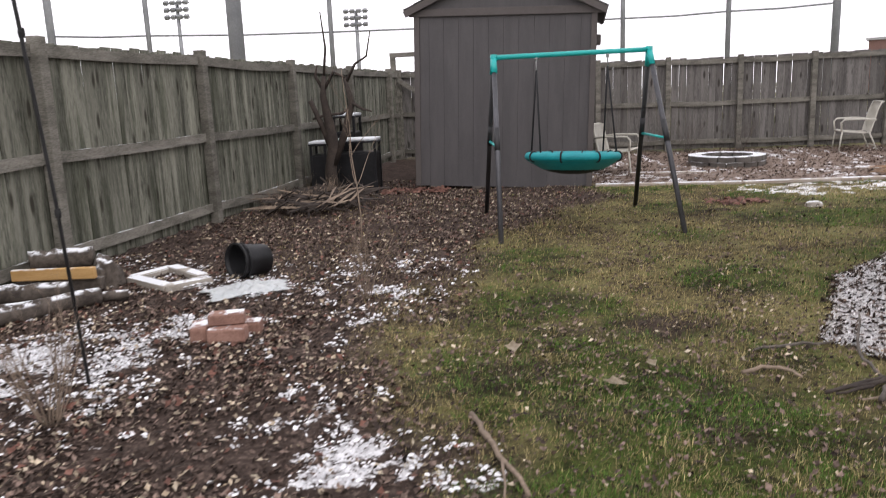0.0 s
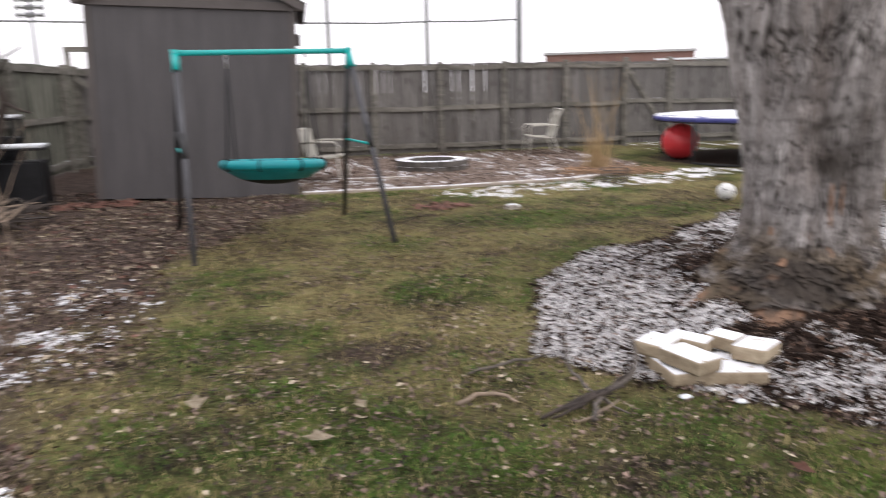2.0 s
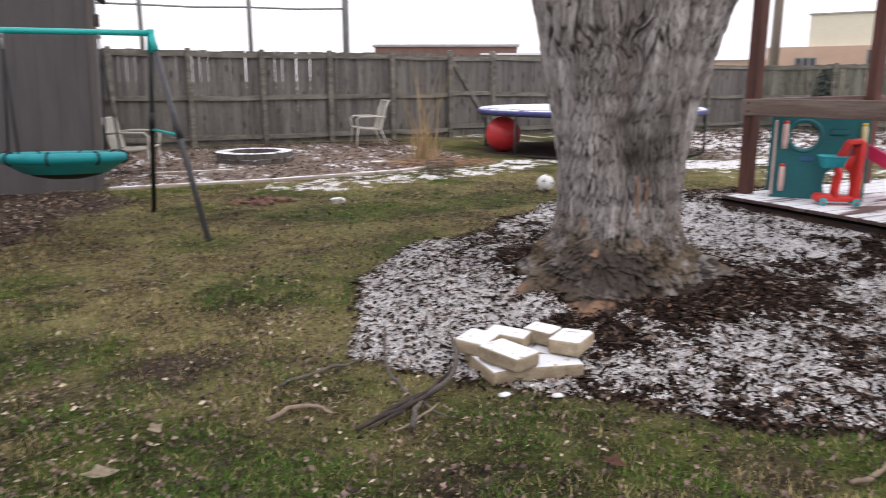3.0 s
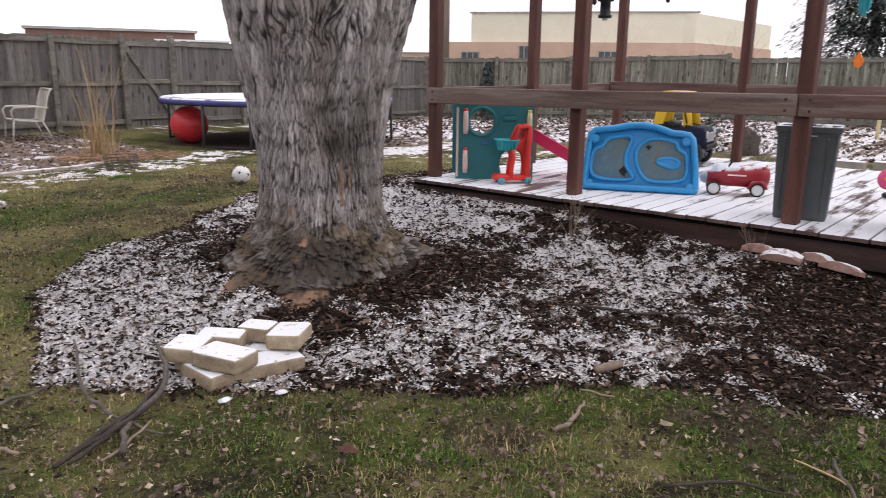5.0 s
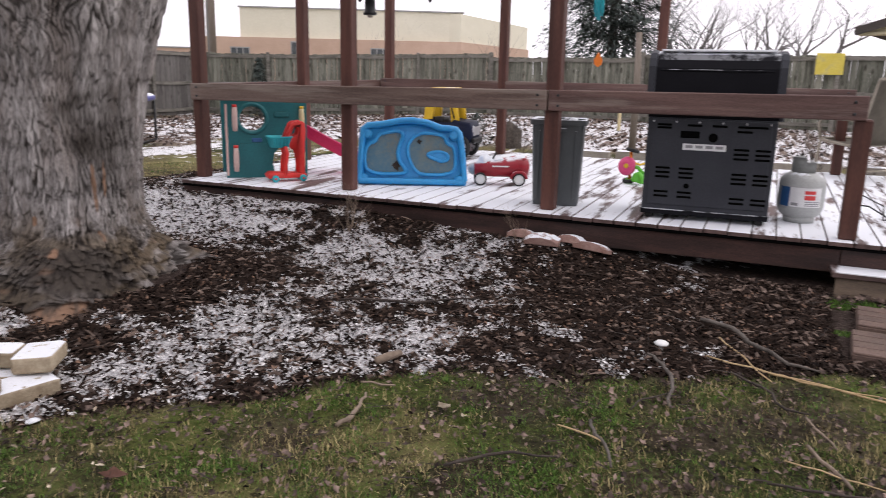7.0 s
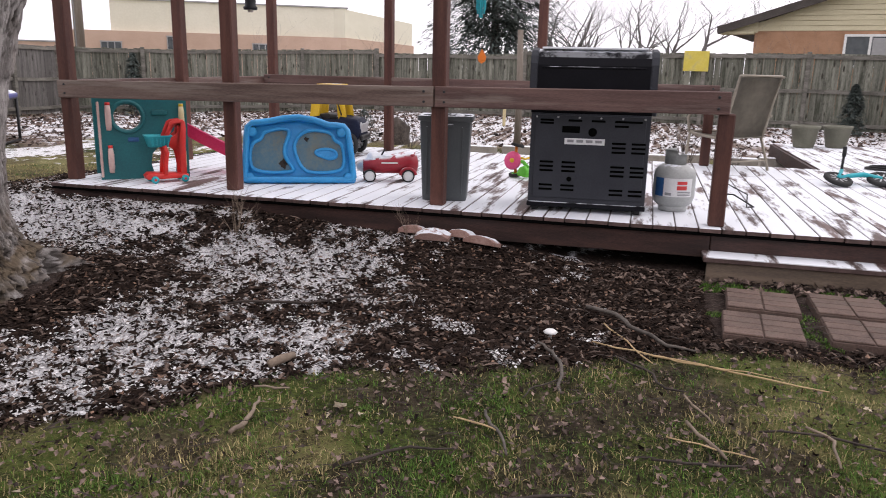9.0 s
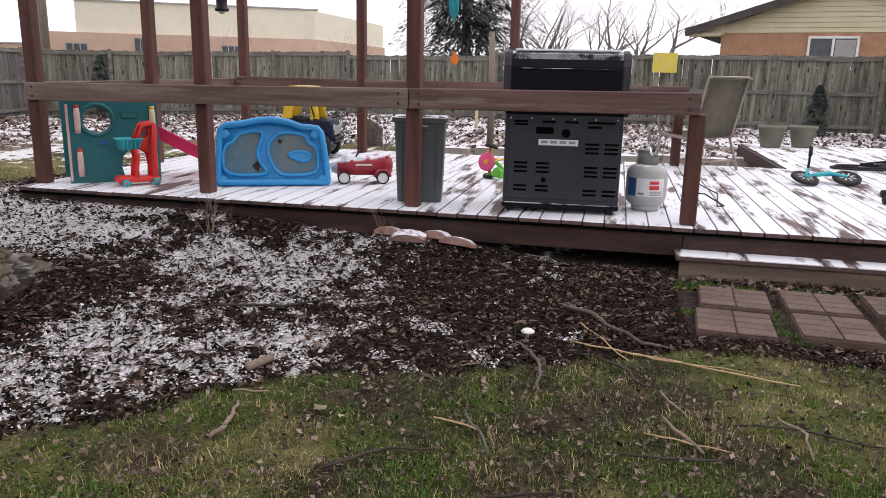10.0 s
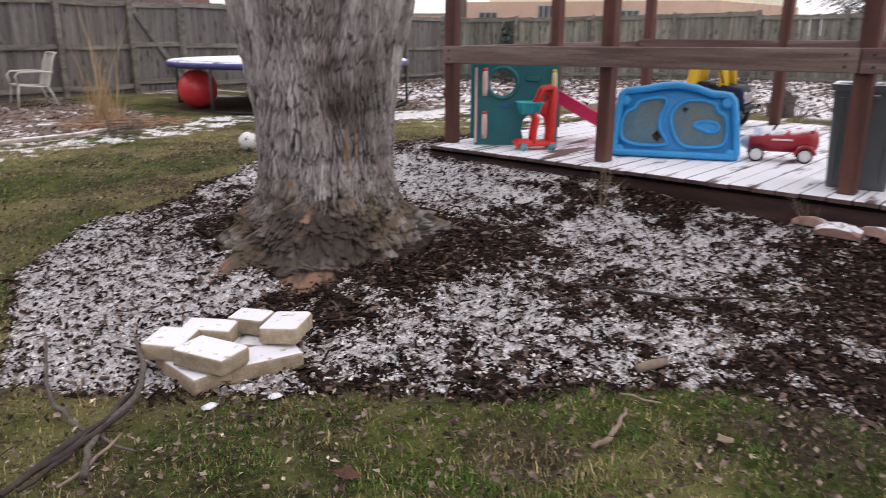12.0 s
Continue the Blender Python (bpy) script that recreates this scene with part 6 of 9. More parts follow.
# ---- on the deck: grill, tank, bin ----
def grill():
    g = thing("gas_grill", pose(5.36, 0.405, DECK_Z, 0, 0, 3.5), "large dark grey gas grill seen from behind, snow on its lid", "grill")
    W, D = 0.80, 0.50
    # local: x away from the yard, y across
    part("cabinet", boxed((D / 2, 0, 0.365), (D, W, 0.63), None, 0.008, 2), M_grill, g)
    part("back_panel", boxed((-0.006, 0, 0.385), (0.012, W - 0.06, 0.57), None, 0.004), M_grill, g)
    part("base_tray", boxed((D / 2 + 0.0, 0, 0.052), (D + 0.02, W + 0.01, 0.035), None, 0.005), M_grill_black, g)
    part("firebox", boxed((D / 2, 0, 0.735), (D - 0.02, W + 0.01, 0.12), None, 0.01, 2), M_grill_black, g)
    prof = [(0.0, 0.79), (-0.015, 0.83), (-0.018, 1.0), (0.0, 1.05), (0.03, 1.085), (0.1, 1.105), (0.3, 1.10), (0.42, 1.03), (0.5, 0.88), (0.5, 0.79)]
    bm = bmesh.new()
    rows = [[bm.verts.new((x, y, z)) for x, z in prof] for y in (-W / 2 + 0.03, W / 2 - 0.03)]
    n = len(prof)
    for k in range(n):
        bm.faces.new((rows[0][k], rows[0][(k + 1) % n], rows[1][(k + 1) % n], rows[1][k]))
    bm.faces.new(rows[0])
    bm.faces.new(rows[1][::-1])
    bmesh.ops.recalc_face_normals(bm, faces=bm.faces[:])
    lid = part("lid", bm, M_grill_black, g, "black domed lid with snow on top")
    for s in (-1, 1):
        bm = bmesh.new()
        rows = [[bm.verts.new((x * 1.02 + (0.004 if x > 0.2 else -0.006), s * (W / 2 + dy), z + (0.008 if z > 0.9 else 0))) for x, z in prof] for dy in (-0.03, 0.02)]
        for k in range(n):
            bm.faces.new((rows[0][k], rows[0][(k + 1) % n], rows[1][(k + 1) % n], rows[1][k]))
        bm.faces.new(rows[0])
        bm.faces.new(rows[1][::-1])
        bmesh.ops.recalc_face_normals(bm, faces=bm.faces[:])
        bmesh.ops.bevel(bm, geom=[e for e in bm.edges if abs(e.verts[0].co.y - e.verts[1].co.y) < 1e-4], offset=0.008, segments=2, affect="EDGES")
        part("end_cap", bm, M_grill, lid, "dark cast end cap")
    part("vent_bar", boxed((-0.02, 0, 0.985), (0.012, W - 0.12, 0.012), None, 0.003), M_grill_black, lid)
    part("snow_strip", boxed((0.13, 0, 1.108), (0.2, W - 0.1, 0.014), rxyz(0, 2, 0), 0.005, 2), M_white_snow, lid, "thin strip of snow")

    def slots(yc, z0, n_, gap=0.030, w=0.092):
        for k in range(n_):
            part("vent_slot", boxed((-0.0125, yc, z0 - k * gap), (0.007, w, 0.014), None, 0.002), M_slot, g)

    for yc, z0, n_ in ((0.29, 0.635, 1), (0.29, 0.615, 1), (0.10, 0.635, 1), (-0.055, 0.635, 1), (-0.21, 0.635, 2), (-0.30, 0.635, 1), (-0.20, 0.49, 3), (-0.33, 0.49, 3), (-0.20, 0.33, 3), (-0.33, 0.33, 3), (0.28, 0.35, 3), (0.13, 0.35, 3),
                       (0.28, 0.19, 2), (0.13, 0.19, 2), (-0.20, 0.17, 2), (-0.33, 0.17, 2)):
        slots(yc, z0, n_)
    part("dark_window", boxed((-0.013, 0.125, 0.575), (0.006, 0.12, 0.045), None, 0.003), M_slot, g)
    part("gas_port", lathed([(0, 0.012), (0.028, 0.012), (0.030, 0.0)], 20, (-0.01, -0.02, 0.56), rxyz(0, -90, 0)), M_slot, g)
    part("gas_port", lathed([(0, 0.01), (0.016, 0.01), (0.018, 0.0)], 16, (-0.01, 0.12, 0.235), rxyz(0, -90, 0)), M_slot, g)
    st = part("sticker", boxed((-0.0135, 0.03, 0.495), (0.003, 0.27, 0.042), None, 0.001), M_sticker, g, "white warning label")
    for k in range(4):
        part("print", boxed((-0.0155, 0.125 - 0.063 * k, 0.497), (0.001, 0.045, 0.018)), M_textbar, st)
    for k in range(6):
        part("bolt", lathed([(0, 0.006), (0.006, 0.004), (0.007, 0)], 10, (-0.012, -0.36 + 0.144 * k, 0.655), rxyz(0, -90, 0)), M_silver, g)
    for x in (0.05, D - 0.05):
        for s in (-1, 1):
            w = part("caster", lathed([(0, -0.024), (0.036, -0.024), (0.040, -0.014), (0.040, 0.014), (0.036, 0.024), (0, 0.024)], 20, (x, s * (W / 2 - 0.05), 0.040), rxyz(90, 0, 0)), M_rubber, g, "", True)
            part("fork", boxed((x, s * (W / 2 - 0.06), 0.055), (0.03, 0.05, 0.03), None, 0.004), M_grill_black, w)
    part("shelf", boxed((D / 2 + 0.02, -W / 2 - 0.02, 0.72), (D - 0.1, 0.03, 0.09), None, 0.006), M_grill, g)


grill()


def gas_tank():
    t = thing("propane_tank", pose(5.74, -0.19, DECK_Z) @ Matrix.Scale(0.96, 4), "grey propane tank with a collar and printed label", "gas tank")
    part("body", lathed([(0.0, 0.03), (0.10, 0.035), (0.135, 0.06), (0.152, 0.11), (0.1525, 0.26), (0.145, 0.30), (0.12, 0.335), (0.07, 0.355), (0.0, 0.36)], 40), M_tank, t, "", True)
    part("foot_ring", lathed([(0.098, 0.0), (0.102, 0.0), (0.106, 0.045), (0.10, 0.05)], 32), M_tank, t, "", True)
    bm = bmesh.new()
    inner = []
    for k in range(25):
        a = radians(-60 + 300 * k / 24)
        hgt = 0.455 if 4 < k < 20 else 0.42
        inner.append([bm.verts.new((0.082 * math.cos(a), 0.082 * math.sin(a), z)) for z in (0.345, hgt - 0.03, hgt)])
    for a, b in zip(inner, inner[1:]):
        for k in range(2):
            bm.faces.new((a[k], b[k], b[k + 1], a[k + 1]))
    bmesh.ops.solidify(bm, geom=bm.faces[:], thickness=0.005)
    part("collar", bm, M_tank, t, "", True)
    part("valve", lathed([(0.0, 0.355), (0.022, 0.355), (0.02, 0.40), (0.03, 0.405), (0.03, 0.425), (0.0, 0.43)], 16), M_silver, t, "brass-grey valve", True)

    def wrap(name, a0, a1, z0, z1, mat, label, r=0.1535):
        bm = bmesh.new()
        rows = [[bm.verts.new((r * math.cos(radians(a)), r * math.sin(radians(a)), z)) for z in (z0, z1)] for a in np.linspace(a0, a1, 12)]
        for p, q in zip(rows, rows[1:]):
            bm.faces.new((p[0], q[0], q[1], p[1]))
        return part(name, bm, mat, t, label, True)

    wrap("label", 150, 232, 0.12, 0.255, M_sticker, "white printed label")
    wrap("label_band", 120, 149, 0.12, 0.255, M_blueprint, "blue corner of the label")
    wrap("print", 186, 214, 0.212, 0.235, M_redprint, "red print", 0.1545)
    wrap("print", 186, 214, 0.172, 0.202, M_redprint, "", 0.1545)
    for k in range(3):
        wrap("print", 188, 226, 0.13 + 0.012 * k, 0.136 + 0.012 * k, M_textbar, "", 0.1545)
    wrap("print", 155, 172, 0.13, 0.15, M_textbar, "", 0.1545)


gas_tank()


def waste_bin():
    b = thing("waste_bin", pose(5.60, 1.475, DECK_Z, 0, 0, 10) @ Matrix.Diagonal((1, 1.08, 1, 1)), "tall grey plastic waste bin with snow on its rim", "bin")
    bm = bmesh.new()
    rings = []
    for z, w, d in ((0.0, 0.30, 0.25), (0.02, 0.305, 0.26), (0.585, 0.345, 0.30), (0.59, 0.375, 0.33), (0.625, 0.375, 0.33), (0.63, 0.36, 0.315), (0.62, 0.335, 0.29), (0.55, 0.325, 0.28)):
        rings.append([bm.verts.new((y2, x2, z)) for x2, y2 in round_rect(w, d, 0.035, 4)])
    for p, q in zip(rings, rings[1:]):
        n = len(p)
        for k in range(n):
            bm.faces.new((p[k], p[(k + 1) % n], q[(k + 1) % n], q[k]))
    bm.faces.new(rings[0][::-1])
    bm.faces.new(rings[-1])
    bmesh.ops.recalc_face_normals(bm, faces=bm.faces[:])
    part("body", bm, M_bin, b)
    part("handle", boxed((-0.15, 0, 0.555), (0.025, 0.12, 0.03), None, 0.006), M_bin, b)
    for y in (-0.12, 0.12):
        part("rib", boxed((-0.146, y, 0.3), (0.01, 0.012, 0.5), rxyz(0, -2.2, 0), 0.003), M_bin, b)
    part("snow_patch", lumpy(0.035, 0.03, 0.018, 4.0, 3), M_white_snow, b, "small cap of snow", True).matrix_basis = pose(-0.13, -0.1, 0.625)


waste_bin()


# ---- toys ----
def water_table():
    """A moulded basin tipped on its edge, its inside to the yard."""
    a, b = Vector((5.66, 3.23, DECK_Z)), Vector((6.03, 2.37, DECK_Z))
    yaw = math.degrees(math.atan2(b.y - a.y, b.x - a.x))
    t = thing("water_table", Matrix.Translation(a.lerp(b, 0.5)) @ pose(0, 0, 0, -9, 0, yaw), "sky blue plastic water table basin tipped on its edge", "toy")
    W, H = 0.93, 0.56
    out = [(-0.465, 0.02), (-0.45, 0.0), (0.45, 0.0), (0.467, 0.02), (0.452, 0.2), (0.43, 0.36), (0.415, 0.44), (0.385, 0.477), (0.32, 0.487), (0.25, 0.49), (0.13, 0.533), (0.0, 0.553), (-0.12, 0.545), (-0.25, 0.517), (-0.33, 0.507), (-0.395, 0.50), (-0.435, 0.465), (-0.445, 0.37), (-0.455, 0.2)]
    part("back_shell", prismed(out, 0.09, Matrix.Translation((0, 0.0, 0)), 0.025, 3), M_pblue, t, "", True)
    # rim that stands out round the two basins
    def rim(pts, r, nm="rim"):
        bm = bmesh.new()
        q = [Vector((x, -0.015, z)) for x, z in pts]
        tube(bm, q + [q[0]], r, 10, False)
        for v in bm.verts:
            v.co.y = -0.015 + (v.co.y + 0.015) * 1.5
        return part(nm, bm, M_pblue, t, "", True)

    rim([(x * 0.955, 0.03 + z * 0.93) for x, z in out], 0.028)
    left = [(-0.38, 0.09), (-0.06, 0.09), (-0.05, 0.13), (-0.11, 0.20), (-0.125, 0.28), (-0.10, 0.36), (-0.075, 0.42), (-0.10, 0.455), (-0.2, 0.445), (-0.29, 0.42), (-0.31, 0.36), (-0.38, 0.34), (-0.41, 0.22)]
    right = [(0.09, 0.085), (0.33, 0.095), (0.375, 0.16), (0.36, 0.33), (0.29, 0.355), (0.27, 0.425), (0.12, 0.445), (0.03, 0.425), (-0.03, 0.36), (-0.045, 0.28), (-0.01, 0.18), (0.03, 0.12)]

    def smooth_loop(p, n=3):
        for _ in range(n):
            q = []
            for (ax, az), (bx, bz_) in zip(p, p[1:] + p[:1]):
                q += [(0.75 * ax + 0.25 * bx, 0.75 * az + 0.25 * bz_), (0.25 * ax + 0.75 * bx, 0.25 * az + 0.75 * bz_)]
            p = q
        return p

    for loop in (left, right):
        lp = smooth_loop(loop)
        part("basin", prismed(lp, 0.012, Matrix.Translation((0, -0.012, 0))), M_pblue_d, t, "dirty basin floor")
        rim(lp, 0.016, "basin_lip")
    rim(smooth_loop([(0.13, 0.27), (0.22, 0.29), (0.30, 0.27), (0.31, 0.22), (0.25, 0.20), (0.2, 0.22), (0.14, 0.24)]), 0.014, "island_lip")
    part("island", prismed(smooth_loop([(0.13, 0.27), (0.22, 0.29), (0.30, 0.27), (0.31, 0.22), (0.25, 0.20), (0.2, 0.22), (0.14, 0.24)]), 0.02, Matrix.Translation((0, -0.022, 0))), M_pblue, t)
    for x, z in ((-0.385, 0.425), (0.35, 0.425), (-0.41, 0.05), (0.405, 0.05)):
        part("socket", lathed([(0.0, 0.03), (0.024, 0.03), (0.036, 0.028), (0.044, 0.0)], 20, (x, -0.015, z), rxyz(90, 0, 0)), M_pblue, t, "", True)
    r = random.Random(3)
    for x, z, s in ((-0.13, 0.155, 0.032), (-0.12, 0.18, 0.022), (0.06, 0.365, 0.018)):
        part("wet_leaf", prismed([(x + s * (1 + 0.4 * math.sin(3 * q)) * math.cos(q), z + s * (1 + 0.4 * math.sin(4 * q + x)) * math.sin(q)) for q in np.linspace(0, 6.0, 14)], 0.003, Matrix.Translation((0, -0.018, 0))), M_soil, t, "dark wet leaf")


water_table()


def play_panel(m, label, slide=True):
    p = thing("play_climber", m, label, "toy")
    W, H = 0.70, 0.67

    def panel_with_hole(y, name):
        bm = bmesh.new()
        n = 32
        ring = circle(-0.12, 0.515, 0.105, n)
        ang = [math.atan2(z - 0.515, x + 0.12) for x, z in ring]

        def edge(a):
            dx, dz = math.cos(a), math.sin(a)
            c = []
            if dx > 1e-6: c.append((W / 2 + 0.12) / dx)
            if dx < -1e-6: c.append((-W / 2 + 0.12) / dx)
            if dz > 1e-6: c.append((H - 0.515) / dz)
            if dz < -1e-6: c.append((0.30 - 0.515) / dz)
            s = min(v for v in c if v > 0)
            return (-0.12 + s * dx, 0.515 + s * dz)

        corner = [(W / 2, 0.30), (W / 2, H), (-W / 2, H), (-W / 2, 0.30)]
        ca = [math.atan2(z - 0.515, x + 0.12) for x, z in corner]
        allang = sorted(set([round(a, 5) for a in np.linspace(-math.pi, math.pi, n, endpoint=False)] + [round(a, 5) for a in ca]))
        front = []
        for a in allang:
            ix, iz = -0.12 + 0.105 * math.cos(a), 0.515 + 0.105 * math.sin(a)
            ex, ez = edge(a)
            front.append([bm.verts.new((ix, y, iz)), bm.verts.new((ex, y, ez)), bm.verts.new((ix, y + 0.05, iz)), bm.verts.new((ex, y + 0.05, ez))])
        k = len(front)
        for i in range(k):
            f, g = front[i], front[(i + 1) % k]
            bm.faces.new((f[0], f[1], g[1], g[0]))
            bm.faces.new((f[2], g[2], g[3], f[3]))
            bm.faces.new((f[0], g[0], g[2], f[2]))
            bm.faces.new((f[1], f[3], g[3], g[1]))
        # lower half: two legs either side of a crawl hole
        prism(bm, [(-W / 2, 0.0), (0.06, 0.0), (0.06, 0.06), (0.045, 0.13), (0.06, 0.21), (0.11, 0.27), (0.18, 0.29), (0.20, 0.2995), (-W / 2, 0.2995)], 0.05, Matrix.Translation((0, y, 0)))
        prism(bm, [(0.24, 0.0), (W / 2, 0.0), (W / 2, 0.2995), (0.20, 0.2995), (0.23, 0.25), (0.25, 0.15)], 0.05, Matrix.Translation((0, y, 0)))
        bmesh.ops.recalc_face_normals(bm, faces=bm.faces[:])
        return part(name, bm, M_pteal, p)

    pan = panel_with_hole(0.0, "front_panel")
    rg = bmesh.new()
    tube(rg, [(-0.12 + 0.125 * math.cos(q), -0.004, 0.515 + 0.125 * math.sin(q)) for q in np.linspace(0, 2 * np.pi, 33)], 0.016, 8, False)
    part("window_rim", rg, M_pteal, pan, "", True)
    part("badge", boxed((-0.085, -0.006, 0.33), (0.085, 0.012, 0.035), None, 0.006, 2), M_blueprint, pan, "small blue badge")
    part("groove", boxed((0.13, -0.004, 0.55), (0.13, 0.012, 0.05), None, 0.012, 2), M_pteal, pan)
    for x, z, mat in ((-0.265, 0.51, M_ppinkw), (-0.265, 0.16, M_ppinkw), (0.305, 0.50, M_pcream), (0.305, 0.16, M_pcream)):
        part("hand_grip", tubed([(x, -0.015, z - 0.10), (x, -0.022, z - 0.05), (x, -0.022, z + 0.05), (x, -0.015, z + 0.10)], [0.02, 0.024, 0.024, 0.02], 10), mat, p, "faded rounded grip", True)
        part("grip_cap", tubed([(x, -0.015, z + 0.10), (x, -0.015, z + 0.125)], 0.019, 10), M_pred if mat is M_ppinkw else M_yellow, p, "", True)
    part("edge_strip", boxed((-0.338, -0.006, 0.33), (0.02, 0.02, 0.62), None, 0.006), M_ppinkw, p)
    # second wall and floor behind
    part("rear_panel", prismed([(-W / 2 - 0.03, 0.0), (-W / 2 + 0.1, 0.0), (-W / 2 + 0.1, H * 0.9), (-W / 2 - 0.03, H)], 0.05, Matrix.Translation((0, 0.42, 0)), 0.012), M_pteal, p)
    part("platform", boxed((0.05, 0.235, 0.30), (W - 0.2, 0.36, 0.03), None, 0.01), M_pteal, p)
    if slide:
        bm = bmesh.new()
        rows = []
        for u in np.linspace(0, 1, 14):
            x = W / 2 - 0.02 + 0.62 * u
            z = 0.36 - 0.34 * (u ** 0.92) + 0.03 * max(0, u - 0.85) / 0.15
            rows.append([bm.verts.new((x, 0.235 + d, z + h)) for d, h in ((-0.17, 0.11), (-0.155, 0.12), (-0.13, 0.0), (0.13, 0.0), (0.155, 0.12), (0.17, 0.11))])
        for a, b in zip(rows, rows[1:]):
            for k in range(5):
                bm.faces.new((a[k], a[k + 1], b[k + 1], b[k]))
        bmesh.ops.solidify(bm, geom=bm.faces[:], thickness=0.012)
        part("slide", bm, M_pink, p, "sun-faded pink slide", True)


play_panel(Matrix.Translation((5.60, 4.10, DECK_Z)) @ pose(0, 0, 0, 0, 0, -50), "teal plastic toddler climber with a round window and pink slide")


def toy_cart():
    c = thing("toy_cart", Matrix.Translation((5.52, 3.84, DECK_Z)) @ pose(0, 0, 0, 0, 0, -40), "red and aqua plastic toy shopping cart", "toy")
    part("chassis", prismed([(-0.17, 0.03), (0.15, 0.03), (0.16, 0.06), (0.02, 0.075), (-0.15, 0.085), (-0.18, 0.06)], 0.14, Matrix.Translation((0, -0.07, 0)), 0.012), M_pred, c, "", True)
    for y in (-0.06, 0.045):
        part("upright", tubed([(-0.03, y, 0.06), (-0.025, y, 0.15), (-0.01, y, 0.24), (-0.03, y, 0.30)], 0.02, 10), M_pred, c, "", True)
        part("side_panel", prismed([(0.095, 0.05), (0.145, 0.05), (0.145, 0.3), (0.155, 0.44), (0.15, 0.49), (0.13, 0.51), (0.06, 0.508), (0.03, 0.49), (0.0, 0.42), (-0.025, 0.37), (0.015, 0.37), (0.04, 0.43), (0.062, 0.468), (0.10, 0.47), (0.108, 0.45), (0.095, 0.40), (0.05, 0.375), (0.0, 0.355), (-0.01, 0.32), (0.03, 0.285), (0.085, 0.255), (0.098, 0.18)], 0.022, Matrix.Translation((0, y, 0)), 0.006), M_pred, c, "", True)
    part("handle", tubed([(0.10, -0.06, 0.50), (0.105, 0.0, 0.505), (0.10, 0.06, 0.50)], 0.014, 8), M_pred, c, "", True)
    bm = bmesh.new()
    rings = []
    for z, w, d in ((0.29, 0.15, 0.12), (0.37, 0.19, 0.15), (0.375, 0.205, 0.165), (0.385, 0.205, 0.165), (0.38, 0.18, 0.14), (0.30, 0.14, 0.11)):
        rings.append([bm.verts.new((x - 0.06, y, z)) for x, y in round_rect(w, d, 0.025, 3)])
    for p, q in zip(rings, rings[1:]):
        n = len(p)
        for k in range(n):
            bm.faces.new((p[k], p[(k + 1) % n], q[(k + 1) % n], q[k]))
    bm.faces.new(rings[0][::-1])
    bm.faces.new(rings[-1])
    bmesh.ops.recalc_face_normals(bm, faces=bm.faces[:])
    bas = part("basket", bm, M_aqua, c, "aqua basket", True)
    for k in range(5):
        part("slat", boxed((-0.12 + 0.03 * k, -0.078, 0.335), (0.008, 0.008, 0.06), None, 0.002), M_aqua, bas)
    for x in (-0.12, 0.12):
        for y in (-0.085, 0.085):
            w = part("wheel", lathed([(0, -0.012), (0.024, -0.012), (0.03, -0.006), (0.03, 0.006), (0.024, 0.012), (0, 0.012)], 18, (x, y, 0.03), rxyz(90, 0, 0)), M_aqua, c, "small aqua wheel", True)
            part("hub", lathed([(0, 0.014), (0.01, 0.012)], 10, (x, y, 0.03), rxyz(90, 0, 0)), M_pred, w)


toy_cart()


def wheel_part(parent, c, r, w, axis_rot, tyre_mat, rim_mat, spokes=5, nm="wheel", spoke_mat=None, rf=0.63):
    wh = part(nm, lathed([(r * (rf - 0.01), -w / 2), (r * 0.9, -w / 2), (r, -w * 0.3), (r, w * 0.3), (r * 0.9, w / 2), (r * (rf - 0.01), w / 2), (r * (rf - 0.01), -w / 2)], 28, c, axis_rot), tyre_mat, parent, "", True)
    bm = lathed([(0.0, -w * 0.42), (r * 0.2, -w * 0.45), (r * 0.5, -w * 0.36), (r * rf, -w * 0.45), (r * rf, w * 0.45), (r * 0.5, w * 0.36), (r * 0.2, w * 0.45), (0, w * 0.42)], 28, c, axis_rot)
    part("rim", bm, rim_mat, wh, "", True)
    for k in range(spokes):
        a = 2 * math.pi * k / spokes
        d = Vector((math.cos(a), math.sin(a), 0)) * r * 0.42
        for s in (-1, 1):
            cc = Vector(c) + axis_rot @ (d + Vector((0, 0, s * w * 0.41)))
            part("spoke", boxed(cc, (r * 0.4, r * 0.1, w * 0.1), axis_rot @ Matrix.Rotation(a, 3, "Z")), spoke_mat or (tyre_mat if spokes > 5 else rim_mat), wh)
    return wh


RX = rxyz(90, 0, 0)


